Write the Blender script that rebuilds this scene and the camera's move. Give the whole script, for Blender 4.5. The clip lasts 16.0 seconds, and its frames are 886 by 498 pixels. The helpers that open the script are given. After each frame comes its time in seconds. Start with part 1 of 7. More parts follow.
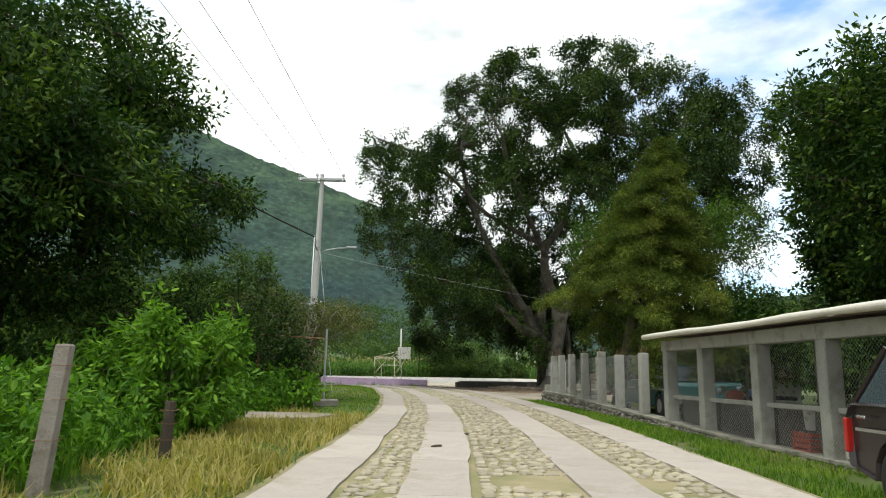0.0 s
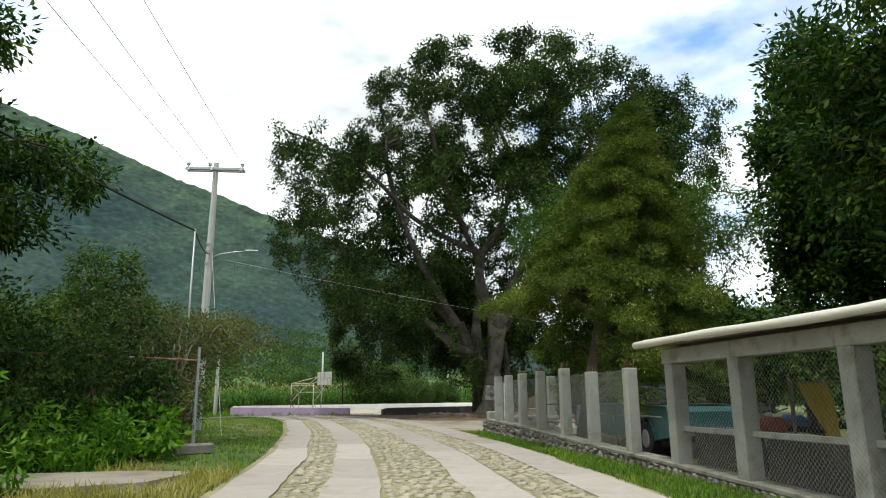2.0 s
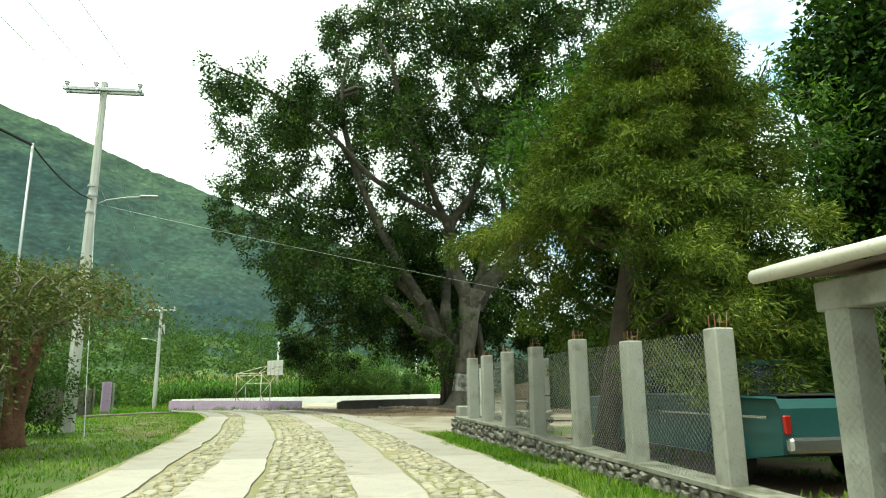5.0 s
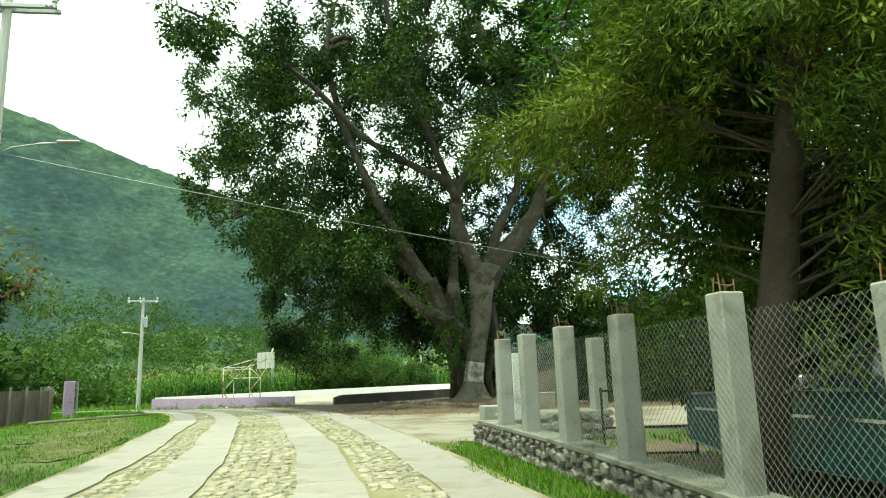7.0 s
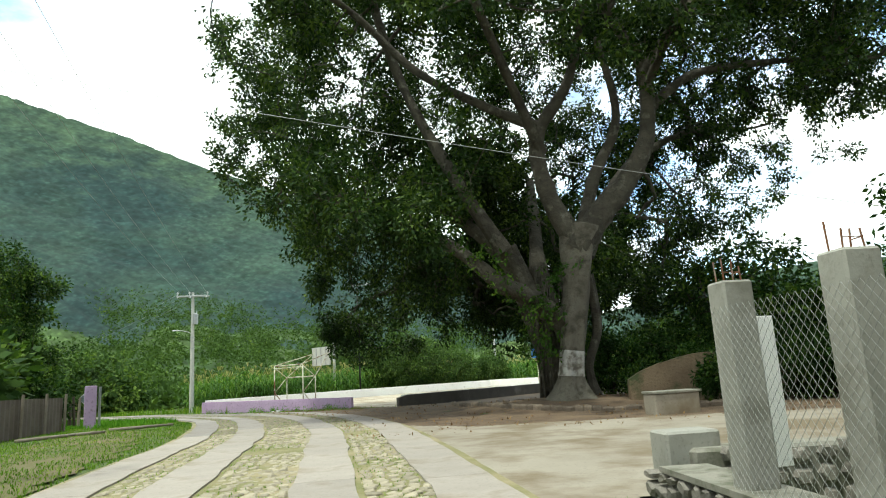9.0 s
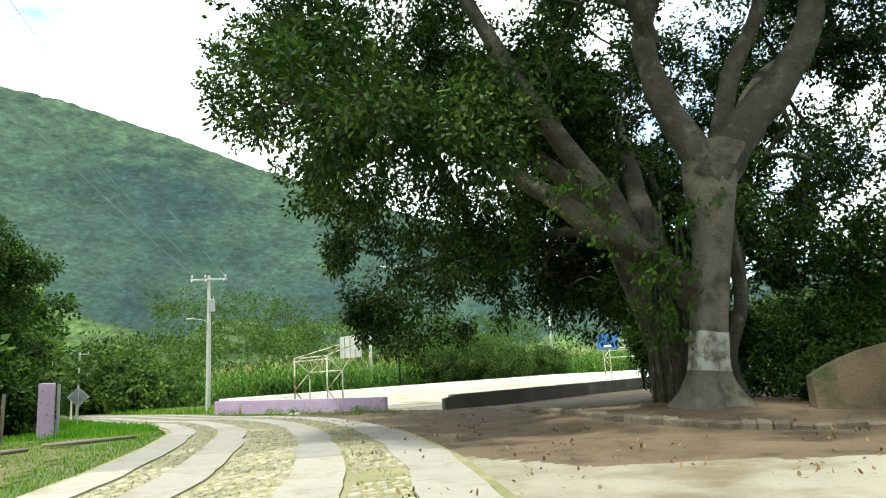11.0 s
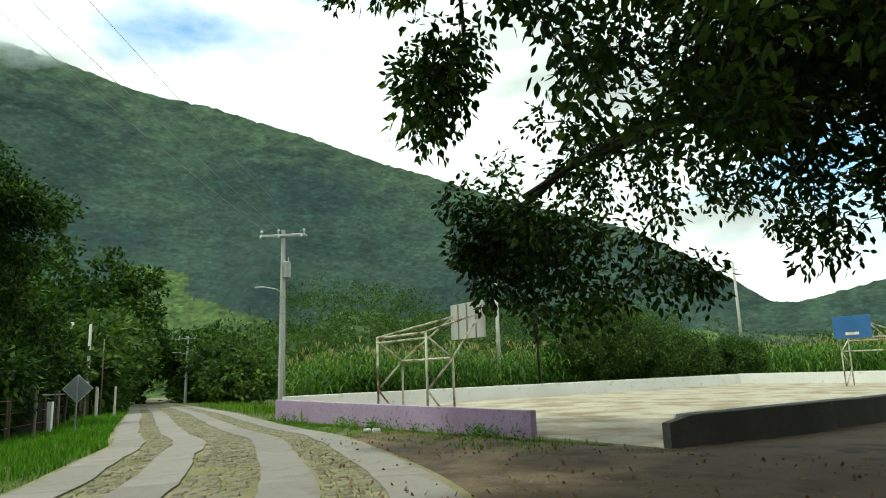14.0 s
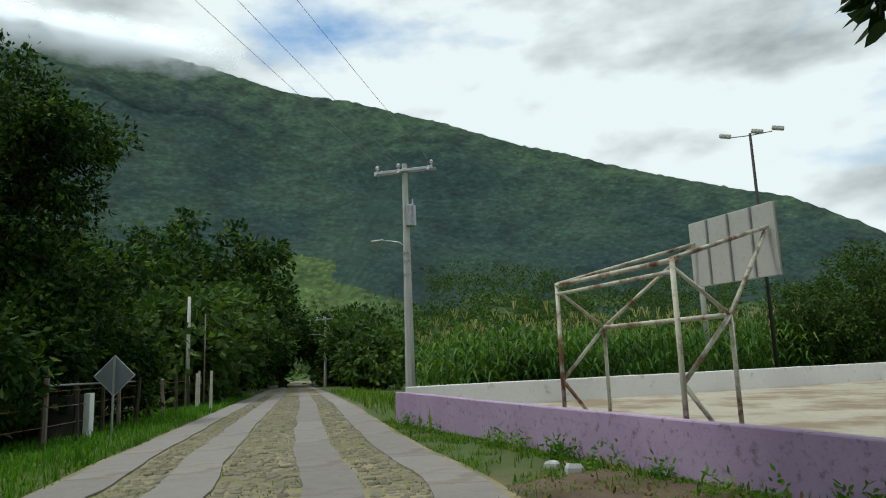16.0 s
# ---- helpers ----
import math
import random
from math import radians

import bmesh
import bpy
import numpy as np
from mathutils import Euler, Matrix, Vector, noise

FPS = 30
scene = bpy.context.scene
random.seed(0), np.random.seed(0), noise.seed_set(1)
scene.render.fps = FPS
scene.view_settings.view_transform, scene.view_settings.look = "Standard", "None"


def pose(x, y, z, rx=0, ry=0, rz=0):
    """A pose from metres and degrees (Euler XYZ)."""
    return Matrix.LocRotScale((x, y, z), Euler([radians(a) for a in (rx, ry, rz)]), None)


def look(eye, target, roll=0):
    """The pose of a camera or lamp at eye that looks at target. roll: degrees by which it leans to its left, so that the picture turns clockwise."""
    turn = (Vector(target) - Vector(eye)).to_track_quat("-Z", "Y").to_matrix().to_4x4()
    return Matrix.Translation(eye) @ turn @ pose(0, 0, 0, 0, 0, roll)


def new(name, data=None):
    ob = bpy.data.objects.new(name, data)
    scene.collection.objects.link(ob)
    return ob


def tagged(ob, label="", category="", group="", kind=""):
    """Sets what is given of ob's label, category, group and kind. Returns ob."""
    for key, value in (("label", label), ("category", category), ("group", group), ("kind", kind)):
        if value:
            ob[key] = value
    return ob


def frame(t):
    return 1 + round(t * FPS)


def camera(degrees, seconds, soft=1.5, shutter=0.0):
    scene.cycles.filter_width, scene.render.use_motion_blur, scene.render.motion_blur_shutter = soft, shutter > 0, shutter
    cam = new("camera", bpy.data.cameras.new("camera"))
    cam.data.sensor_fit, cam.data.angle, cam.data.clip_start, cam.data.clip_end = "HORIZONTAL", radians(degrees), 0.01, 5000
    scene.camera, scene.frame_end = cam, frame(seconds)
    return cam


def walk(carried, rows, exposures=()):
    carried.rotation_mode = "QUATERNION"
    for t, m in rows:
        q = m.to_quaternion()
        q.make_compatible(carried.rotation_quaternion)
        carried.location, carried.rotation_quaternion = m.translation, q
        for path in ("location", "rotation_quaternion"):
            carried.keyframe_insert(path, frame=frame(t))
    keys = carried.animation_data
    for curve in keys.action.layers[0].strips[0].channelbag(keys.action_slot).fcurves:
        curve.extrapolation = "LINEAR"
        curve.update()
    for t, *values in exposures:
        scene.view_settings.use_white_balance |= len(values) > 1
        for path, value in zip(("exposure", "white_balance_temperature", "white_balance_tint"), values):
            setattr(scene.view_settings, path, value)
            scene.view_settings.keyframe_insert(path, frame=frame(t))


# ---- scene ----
cam = camera(67.4, 16.0, 1.1)
PATH = [
    (0, (1.012, -3.298, 1.420), (0.969, -1.333, 1.789), 1.3),
    (0.5, (0.999, -1.787, 1.482), (0.977, 0.178, 1.852), 1.1),
    (1, (1.005, -0.483, 1.473), (1.068, 1.483, 1.833), 0.6),
    (1.5, (1.096, 0.691, 1.531), (1.219, 2.649, 1.921), 0.6),
    (2, (1.226, 1.709, 1.521), (1.398, 3.653, 1.960), -0.4),
    (2.5, (1.401, 2.719, 1.550), (1.608, 4.664, 1.971), -0.2),
    (3, (1.609, 3.759, 1.489), (1.887, 5.707, 1.850), 0.2),
    (3.5, (1.801, 4.730, 1.547), (2.112, 6.683, 1.851), -0.8),
    (4, (1.959, 5.701, 1.532), (2.279, 7.647, 1.864), -0.8),
    (4.5, (2.093, 6.741, 1.466), (2.357, 8.679, 1.884), -0.2),
    (7, (2.563, 12.478, 1.597), (2.815, 14.425, 1.979), -2.1),
    (7.5, (2.743, 14.096, 1.633), (2.964, 16.048, 2.009), -2.6),
    (8, (2.838, 15.638, 1.649), (3.034, 17.592, 2.028), -2.9),
    (8.5, (2.847, 17.235, 1.700), (2.976, 19.196, 2.072), -3.1),
    (9, (2.812, 18.853, 1.670), (2.864, 20.817, 2.044), -3.4),
    (11.5, (2.247, 28.390, 1.702), (2.122, 30.352, 2.067), -2.9),
    (12, (2.022, 30.667, 1.642), (1.828, 32.623, 2.014), -2.3),
    (12.5, (1.646, 32.797, 1.637), (1.390, 34.744, 2.014), -2),
    (13, (1.221, 35.077, 1.717), (0.914, 37.018, 2.091), -1.8),
    (13.5, (0.763, 37.109, 1.690), (0.384, 39.038, 2.055), -1.8),
    (14, (0.189, 39.292, 1.715), (-0.259, 41.207, 2.079), -1.9),
    (14.5, (-0.526, 41.545, 1.691), (-1.076, 43.435, 2.047), -1.9),
    (15, (-1.305, 43.521, 1.647), (-1.971, 45.371, 2.010), -2),
    (15.5, (-2.301, 45.674, 1.662), (-3.066, 47.489, 2.009), -2.3),
    (16, (-3.426, 47.880, 1.656), (-4.271, 49.663, 1.984), -2.1),
]
EXPOSURES = [(0.0, -0.42, 6400, 4), (2.5, -0.46, 6250, 2), (3.5, -0.06, 6300, 2), (4.5, 0.16, 6650, -14), (7.5, 0.33, 6600, -24), (9.0, -0.05, 6300, -4), (11.5, 0.46, 6400, -8), (12.5, -0.02, 6500, -14), (13.5, -0.43, 6500, -17), (15.0, -0.97, 6250, 1), (16.0, -1.18, 6050, -1)]
walk(cam, [(t, look(eye, target, roll)) for t, eye, target, roll in PATH], EXPOSURES)


# ---- light and sky ----
SUN_ELEV, SUN_AZ = 72.0, 228.0   # degrees; azimuth clockwise from +y


def make_world():
    w = bpy.data.worlds.new("sky")
    scene.world = w
    w.use_nodes = True
    nt = w.node_tree
    nt.nodes.clear()
    out = nt.nodes.new("ShaderNodeOutputWorld")
    bg = nt.nodes.new("ShaderNodeBackground")
    sky = nt.nodes.new("ShaderNodeTexSky")
    sky.sky_type = "NISHITA"
    sky.sun_disc = False
    sky.sun_elevation = radians(SUN_ELEV)
    sky.sun_rotation = radians(SUN_AZ)
    tc = nt.nodes.new("ShaderNodeTexCoord")
    mp = nt.nodes.new("ShaderNodeMapping")
    mp.inputs["Scale"].default_value = (1.0, 1.0, 2.2)
    mp.inputs["Location"].default_value = (0.35, 0.1, 0.0)
    n1 = nt.nodes.new("ShaderNodeTexNoise")
    n1.inputs["Scale"].default_value = 2.1
    n1.inputs["Detail"].default_value = 8.0
    n1.inputs["Roughness"].default_value = 0.55
    cover = nt.nodes.new("ShaderNodeValToRGB")
    cover.color_ramp.elements[0].position, cover.color_ramp.elements[0].color = 0.34, (0, 0, 0, 1)
    cover.color_ramp.elements[1].position, cover.color_ramp.elements[1].color = 0.47, (1, 1, 1, 1)
    n2 = nt.nodes.new("ShaderNodeTexNoise")
    n2.inputs["Scale"].default_value = 4.5
    n2.inputs["Detail"].default_value = 6.0
    tone = nt.nodes.new("ShaderNodeValToRGB")
    tone.color_ramp.elements[0].position, tone.color_ramp.elements[0].color = 0.30, (1.28, 1.31, 1.36, 1)
    tone.color_ramp.elements[1].position, tone.color_ramp.elements[1].color = 0.52, (2.85, 2.85, 2.85, 1)
    dim = nt.nodes.new("ShaderNodeMix")
    dim.data_type, dim.blend_type = "RGBA", "MULTIPLY"
    dim.inputs[0].default_value = 1.0
    dim.inputs[7].default_value = (0.52, 0.55, 0.55, 1)
    mix = nt.nodes.new("ShaderNodeMix")
    mix.data_type = "RGBA"
    ln = nt.links.new
    ln(tc.outputs["Generated"], mp.inputs["Vector"])
    ln(mp.outputs["Vector"], n1.inputs["Vector"])
    ln(mp.outputs["Vector"], n2.inputs["Vector"])
    ln(n1.outputs["Fac"], cover.inputs["Fac"])
    ln(n2.outputs["Fac"], tone.inputs["Fac"])
    ln(sky.outputs["Color"], dim.inputs[6])
    ln(cover.outputs["Color"], mix.inputs[0])
    ln(dim.outputs[2], mix.inputs[6])
    ln(tone.outputs["Color"], mix.inputs[7])
    ln(mix.outputs[2], bg.inputs["Color"])
    bg.inputs["Strength"].default_value = 0.72
    ln(bg.outputs["Background"], out.inputs["Surface"])


make_world()
sun = new("sun", bpy.data.lights.new("sun", "SUN"))
sun.data.energy, sun.data.angle, sun.data.color = 4.4, radians(3), (1.0, 0.96, 0.88)
_a, _e = radians(SUN_AZ), radians(SUN_ELEV)
sun.matrix_world = look((math.sin(_a) * math.cos(_e) * 60, math.cos(_a) * math.cos(_e) * 60, math.sin(_e) * 60), (0, 0, 0))


# ---- materials ----
def surface(name, c1, c2, scale=1.5, fine=30.0, rough=0.85, bump=0.3, metal=0.0, spec=0.3, c3=None, amount3=0.5, scale3=0.4, dist=0.01, rnd=0.0, island=0.0, coord="Object", depth=0.78):
    """A rough surface: two colours by a broad and a fine grain, a third one in patches, fine relief."""
    c1, c2 = tuple(v * depth for v in c1), tuple(v * depth for v in c2)
    c3 = tuple(v * depth for v in c3) if c3 else None
    m = bpy.data.materials.new(name)
    m.use_nodes = True
    nt = m.node_tree
    b = nt.nodes["Principled BSDF"]
    b.inputs["Roughness"].default_value = rough
    b.inputs["Metallic"].default_value = metal
    b.inputs["Specular IOR Level"].default_value = spec
    tc = nt.nodes.new("ShaderNodeTexCoord")
    ln = nt.links.new

    def grain(sc, detail=4.0):
        n = nt.nodes.new("ShaderNodeTexNoise")
        n.inputs["Scale"].default_value = sc
        n.inputs["Detail"].default_value = detail
        n.inputs["Roughness"].default_value = 0.6
        ln(tc.outputs[coord], n.inputs["Vector"])
        return n

    def mixer(fac, a, bb):
        x = nt.nodes.new("ShaderNodeMix")
        x.data_type = "RGBA"
        if isinstance(fac, float):
            x.inputs[0].default_value = fac
        else:
            ln(fac, x.inputs[0])
        for k, v in ((6, a), (7, bb)):
            if isinstance(v, tuple):
                x.inputs[k].default_value = (*v, 1)
            else:
                ln(v, x.inputs[k])
        return x.outputs[2]

    def ramp(fac, lo, hi):
        r = nt.nodes.new("ShaderNodeMapRange")
        r.inputs["From Min"].default_value, r.inputs["From Max"].default_value = lo, hi
        ln(fac, r.inputs["Value"])
        return r.outputs["Result"]

    big, small = grain(scale), grain(fine, 6.0)
    col = mixer(ramp(big.outputs["Fac"], 0.32, 0.68), c1, c2)
    dark = tuple(v * 0.62 for v in c1)
    col = mixer(ramp(small.outputs["Fac"], 0.56, 0.80), col, dark)
    if c3:
        patch = grain(scale3, 5.0)
        col = mixer(ramp(patch.outputs["Fac"], 1.0 - amount3 - 0.08, 1.0 - amount3 + 0.08), col, c3)
    if rnd or island:
        if rnd:
            src = nt.nodes.new("ShaderNodeObjectInfo").outputs["Random"]
        else:
            src = nt.nodes.new("ShaderNodeNewGeometry").outputs["Random Per Island"]
        hsv = nt.nodes.new("ShaderNodeHueSaturation")
        r = nt.nodes.new("ShaderNodeMapRange")
        r.inputs["To Min"].default_value, r.inputs["To Max"].default_value = 1 - (rnd or island), 1 + (rnd or island)
        ln(src, r.inputs["Value"])
        ln(r.outputs["Result"], hsv.inputs["Value"])
        ln(col, hsv.inputs["Color"])
        col = hsv.outputs["Color"]
    ln(col, b.inputs["Base Color"])
    if bump:
        bp = nt.nodes.new("ShaderNodeBump")
        bp.inputs["Strength"].default_value = bump
        bp.inputs["Distance"].default_value = dist
        ln(small.outputs["Fac"], bp.inputs["Height"])
        ln(bp.outputs["Normal"], b.inputs["Normal"])
    return m


def leafage(name, dark, mid, light, rough=0.5, thin=0.35, spec=0.35, scale=0.35, vary=0.62):
    """Leaves: a colour for each leaf, drifting over the crown, with light shining through."""
    m = bpy.data.materials.new(name)
    m.use_nodes = True
    nt = m.node_tree
    b = nt.nodes["Principled BSDF"]
    b.inputs["Roughness"].default_value = rough
    b.inputs["Specular IOR Level"].default_value = spec
    ln = nt.links.new
    geo = nt.nodes.new("ShaderNodeNewGeometry")
    tc = nt.nodes.new("ShaderNodeTexCoord")
    n = nt.nodes.new("ShaderNodeTexNoise")
    n.inputs["Scale"].default_value = scale
    n.inputs["Detail"].default_value = 3.0
    ln(tc.outputs["Object"], n.inputs["Vector"])
    add = nt.nodes.new("ShaderNodeMath")
    add.operation = "MULTIPLY_ADD"
    add.inputs[1].default_value = vary
    sub = nt.nodes.new("ShaderNodeMath")
    sub.operation = "MULTIPLY_ADD"
    sub.inputs[1].default_value, sub.inputs[2].default_value = 1.3, -0.45
    ln(n.outputs["Fac"], sub.inputs[0])
    ln(geo.outputs["Random Per Island"], add.inputs[0])
    ln(sub.outputs[0], add.inputs[2])
    cr = nt.nodes.new("ShaderNodeValToRGB")
    cr.color_ramp.elements[0].position, cr.color_ramp.elements[0].color = 0.0, (*dark, 1)
    cr.color_ramp.elements[1].position, cr.color_ramp.elements[1].color = 1.0, (*light, 1)
    e = cr.color_ramp.elements.new(0.55)
    e.color = (*mid, 1)
    ln(add.outputs[0], cr.inputs["Fac"])
    ln(cr.outputs["Color"], b.inputs["Base Color"])
    tr = nt.nodes.new("ShaderNodeBsdfTranslucent")
    tint = nt.nodes.new("ShaderNodeMix")
    tint.data_type, tint.blend_type = "RGBA", "MULTIPLY"
    tint.inputs[0].default_value = 1.0
    tint.inputs[7].default_value = (1.5, 1.7, 0.6, 1)
    ln(cr.outputs["Color"], tint.inputs[6])
    ln(tint.outputs[2], tr.inputs["Color"])
    mx = nt.nodes.new("ShaderNodeMixShader")
    mx.inputs[0].default_value = thin
    ln(b.outputs[0], mx.inputs[1])
    ln(tr.outputs[0], mx.inputs[2])
    ln(mx.outputs[0], nt.nodes["Material Output"].inputs["Surface"])
    return m


def glassy(name, color, rough=0.05):
    m = bpy.data.materials.new(name)
    m.use_nodes = True
    b = m.node_tree.nodes["Principled BSDF"]
    b.inputs["Base Color"].default_value = (*color, 1)
    b.inputs["Roughness"].default_value = rough
    b.inputs["Transmission Weight"].default_value = 0.6
    b.inputs["IOR"].default_value = 1.45
    return m


MAT = dict(
    soil=surface("soil", (0.095, 0.115, 0.034), (0.075, 0.125, 0.024), 0.5, 14, c3=(0.19, 0.145, 0.075), amount3=0.40, scale3=0.25, bump=0.6, dist=0.03),
    dirt=surface("dirt", (0.125, 0.084, 0.053), (0.18, 0.126, 0.081), 0.8, 18, c3=(0.08, 0.053, 0.034), amount3=0.42, scale3=1.5, bump=0.6, dist=0.02),
    earthstone=surface("earth_stone", (0.13, 0.10, 0.075), (0.19, 0.15, 0.11), 6, 40, bump=0.6, rnd=0.25),
    verge=surface("verge_earth", (0.15, 0.125, 0.055), (0.11, 0.12, 0.035), 0.9, 16, c3=(0.18, 0.135, 0.075), amount3=0.42, scale3=0.9, bump=0.6, dist=0.02),
    mud=surface("mud", (0.11, 0.085, 0.055), (0.15, 0.12, 0.08), 1.6, 16, rough=0.55, bump=0.5, c3=(0.20, 0.17, 0.12), amount3=0.4, scale3=1.2),
    paving=surface("paving", (0.31, 0.27, 0.215), (0.38, 0.335, 0.27), 0.7, 22, c3=(0.20, 0.155, 0.10), amount3=0.47, scale3=0.6, bump=0.4),
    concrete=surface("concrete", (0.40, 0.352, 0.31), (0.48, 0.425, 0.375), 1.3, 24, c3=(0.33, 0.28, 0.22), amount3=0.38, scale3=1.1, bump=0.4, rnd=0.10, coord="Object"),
    # darker tones of the concrete and cobbles, for the farther stretches of road
    mid_concrete=surface("mid_concrete", (0.345, 0.305, 0.265), (0.42, 0.37, 0.325), 1.3, 24, c3=(0.27, 0.225, 0.17), amount3=0.40, scale3=1.1, bump=0.4, rnd=0.10),
    dark_concrete=surface("dark_concrete", (0.27, 0.240, 0.22), (0.34, 0.305, 0.28), 1.3, 24, c3=(0.21, 0.18, 0.145), amount3=0.40, scale3=1.1, bump=0.4, rnd=0.10),
    dark_cobble=surface("dark_cobble", (0.27, 0.235, 0.165), (0.20, 0.18, 0.125), 3.0, 40, rough=0.85, bump=0.4, island=0.22),
    bedding=surface("bedding", (0.27, 0.235, 0.125), (0.20, 0.20, 0.08), 1.4, 20, c3=(0.36, 0.30, 0.18), amount3=0.46, scale3=0.6, bump=0.7, dist=0.02),
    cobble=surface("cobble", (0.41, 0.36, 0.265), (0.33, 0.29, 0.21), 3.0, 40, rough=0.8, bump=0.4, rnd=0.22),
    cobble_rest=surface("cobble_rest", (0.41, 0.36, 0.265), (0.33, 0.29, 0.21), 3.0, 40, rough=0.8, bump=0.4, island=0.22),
    grass=leafage("grass", (0.042, 0.095, 0.010), (0.092, 0.172, 0.019), (0.21, 0.265, 0.047), 0.8, 0.3, 0.05, 0.9),
    weedleaf=leafage("weedleaf", (0.030, 0.080, 0.010), (0.080, 0.175, 0.018), (0.20, 0.33, 0.045), 0.65, 0.35, 0.1, 0.9),
    lushgrass=leafage("lushgrass", (0.036, 0.100, 0.010), (0.075, 0.180, 0.016), (0.15, 0.27, 0.035), 0.8, 0.3, 0.05, 0.9),
    drygrass=leafage("drygrass", (0.16, 0.15, 0.04), (0.28, 0.24, 0.08), (0.38, 0.33, 0.13), 0.8, 0.3, 0.05, 0.9),
    plaster=surface("plaster", (0.34, 0.33, 0.29), (0.42, 0.41, 0.36), 1.8, 30, c3=(0.24, 0.23, 0.19), amount3=0.4, scale3=2.5, bump=0.35),
    mortar=surface("mortar", (0.25, 0.24, 0.20), (0.32, 0.30, 0.25), 2.5, 30, c3=(0.13, 0.13, 0.09), amount3=0.45, scale3=3, bump=0.5),
    stone=surface("stone", (0.17, 0.155, 0.13), (0.27, 0.245, 0.21), 6, 50, rough=0.85, bump=0.5, rnd=0.35),
    pole=surface("pole_concrete", (0.52, 0.51, 0.47), (0.60, 0.59, 0.55), 2.0, 40, bump=0.15),
    steel=surface("steel", (0.42, 0.43, 0.43), (0.52, 0.53, 0.53), 5, 60, rough=0.45, metal=0.6, bump=0.05),
    wire=surface("wire", (0.40, 0.41, 0.39), (0.50, 0.50, 0.47), 5, 60, rough=0.5, metal=0.5, bump=0.0),
    cable=surface("cable", (0.02, 0.02, 0.02), (0.03, 0.03, 0.03), 5, 60, rough=0.6, bump=0.0),
    rust=surface("rust", (0.20, 0.09, 0.045), (0.30, 0.14, 0.07), 4, 40, rough=0.8, bump=0.3, c3=(0.40, 0.37, 0.32), amount3=0.4, scale3=4),
    whitepipe=surface("white_pipe", (0.66, 0.62, 0.53), (0.74, 0.70, 0.61), 1.5, 30, rough=0.5, bump=0.1, c3=(0.52, 0.47, 0.38), amount3=0.35, scale3=1.2),
    porcelain=surface("porcelain", (0.55, 0.55, 0.54), (0.66, 0.66, 0.65), 4, 40, rough=0.25, bump=0.0),
    bark=surface("bark", (0.055, 0.048, 0.036), (0.115, 0.102, 0.076), 1.5, 9, rough=0.95, bump=1.0, dist=0.08, c3=(0.19, 0.185, 0.14), amount3=0.36, scale3=2.8),
    trunkbark=surface("trunk_bark", (0.125, 0.112, 0.086), (0.205, 0.185, 0.145), 1.2, 7, rough=0.95, bump=1.0, dist=0.08, c3=(0.075, 0.066, 0.048), amount3=0.42, scale3=2.2),
    redbark=surface("red_bark", (0.16, 0.075, 0.045), (0.23, 0.115, 0.07), 2.5, 18, rough=0.95, bump=0.9, dist=0.03, c3=(0.10, 0.06, 0.04), amount3=0.42, scale3=3.0),
    darkbark=surface("dark_bark", (0.06, 0.047, 0.034), (0.10, 0.080, 0.058), 3, 25, rough=0.9, bump=0.8, dist=0.02),
    whitewash=surface("whitewash", (0.50, 0.48, 0.44), (0.38, 0.36, 0.32), 3, 14, rough=0.95, bump=1.0, dist=0.05, c3=(0.16, 0.14, 0.11), amount3=0.47, scale3=3.2),
    leaf_fig=leafage("leaf_fig", (0.008, 0.018, 0.004), (0.020, 0.043, 0.008), (0.110, 0.160, 0.028), 0.55, 0.18, 0.12, 0.6),
    leaf_conifer=leafage("leaf_conifer", (0.020, 0.040, 0.008), (0.072, 0.106, 0.015), (0.215, 0.23, 0.036), 0.7, 0.14, 0.1, 0.9),
    leaf_narrow=leafage("leaf_narrow", (0.018, 0.045, 0.007), (0.045, 0.095, 0.013), (0.14, 0.22, 0.030), 0.6, 0.25, 0.12),
    leaf_mango=leafage("leaf_mango", (0.009, 0.022, 0.005), (0.020, 0.048, 0.009), (0.120, 0.180, 0.028), 0.6, 0.20, 0.08, 0.7),
    leaf_bush=leafage("leaf_bush", (0.035, 0.085, 0.010), (0.085, 0.18, 0.018), (0.20, 0.34, 0.040), 0.6, 0.35, 0.1, 1.4),
    leaf_dry=leafage("leaf_dry", (0.045, 0.060, 0.020), (0.085, 0.105, 0.036), (0.17, 0.15, 0.07), 0.7, 0.25, 0.1),
    leaf_far=leafage("leaf_far", (0.020, 0.042, 0.014), (0.050, 0.090, 0.024), (0.15, 0.21, 0.042), 0.7, 0.25, 0.1, 0.12),
    leaf_woods=leafage("leaf_woods", (0.024, 0.048, 0.015), (0.068, 0.112, 0.027), (0.20, 0.25, 0.052), 0.8, 0.2, 0.05, 0.10, 0.30),
    corn=leafage("corn", (0.020, 0.058, 0.010), (0.060, 0.130, 0.020), (0.19, 0.28, 0.055), 0.55, 0.28, 0.15, 0.4),
    tassel=leafage("tassel", (0.25, 0.23, 0.09), (0.36, 0.32, 0.14), (0.46, 0.40, 0.2), 0.7, 0.2, 0.2),
    purple=surface("purple_paint", (0.46, 0.325, 0.50), (0.55, 0.405, 0.585), 1.0, 25, rough=0.75, bump=0.3, c3=(0.27, 0.20, 0.25), amount3=0.37, scale3=9.0),
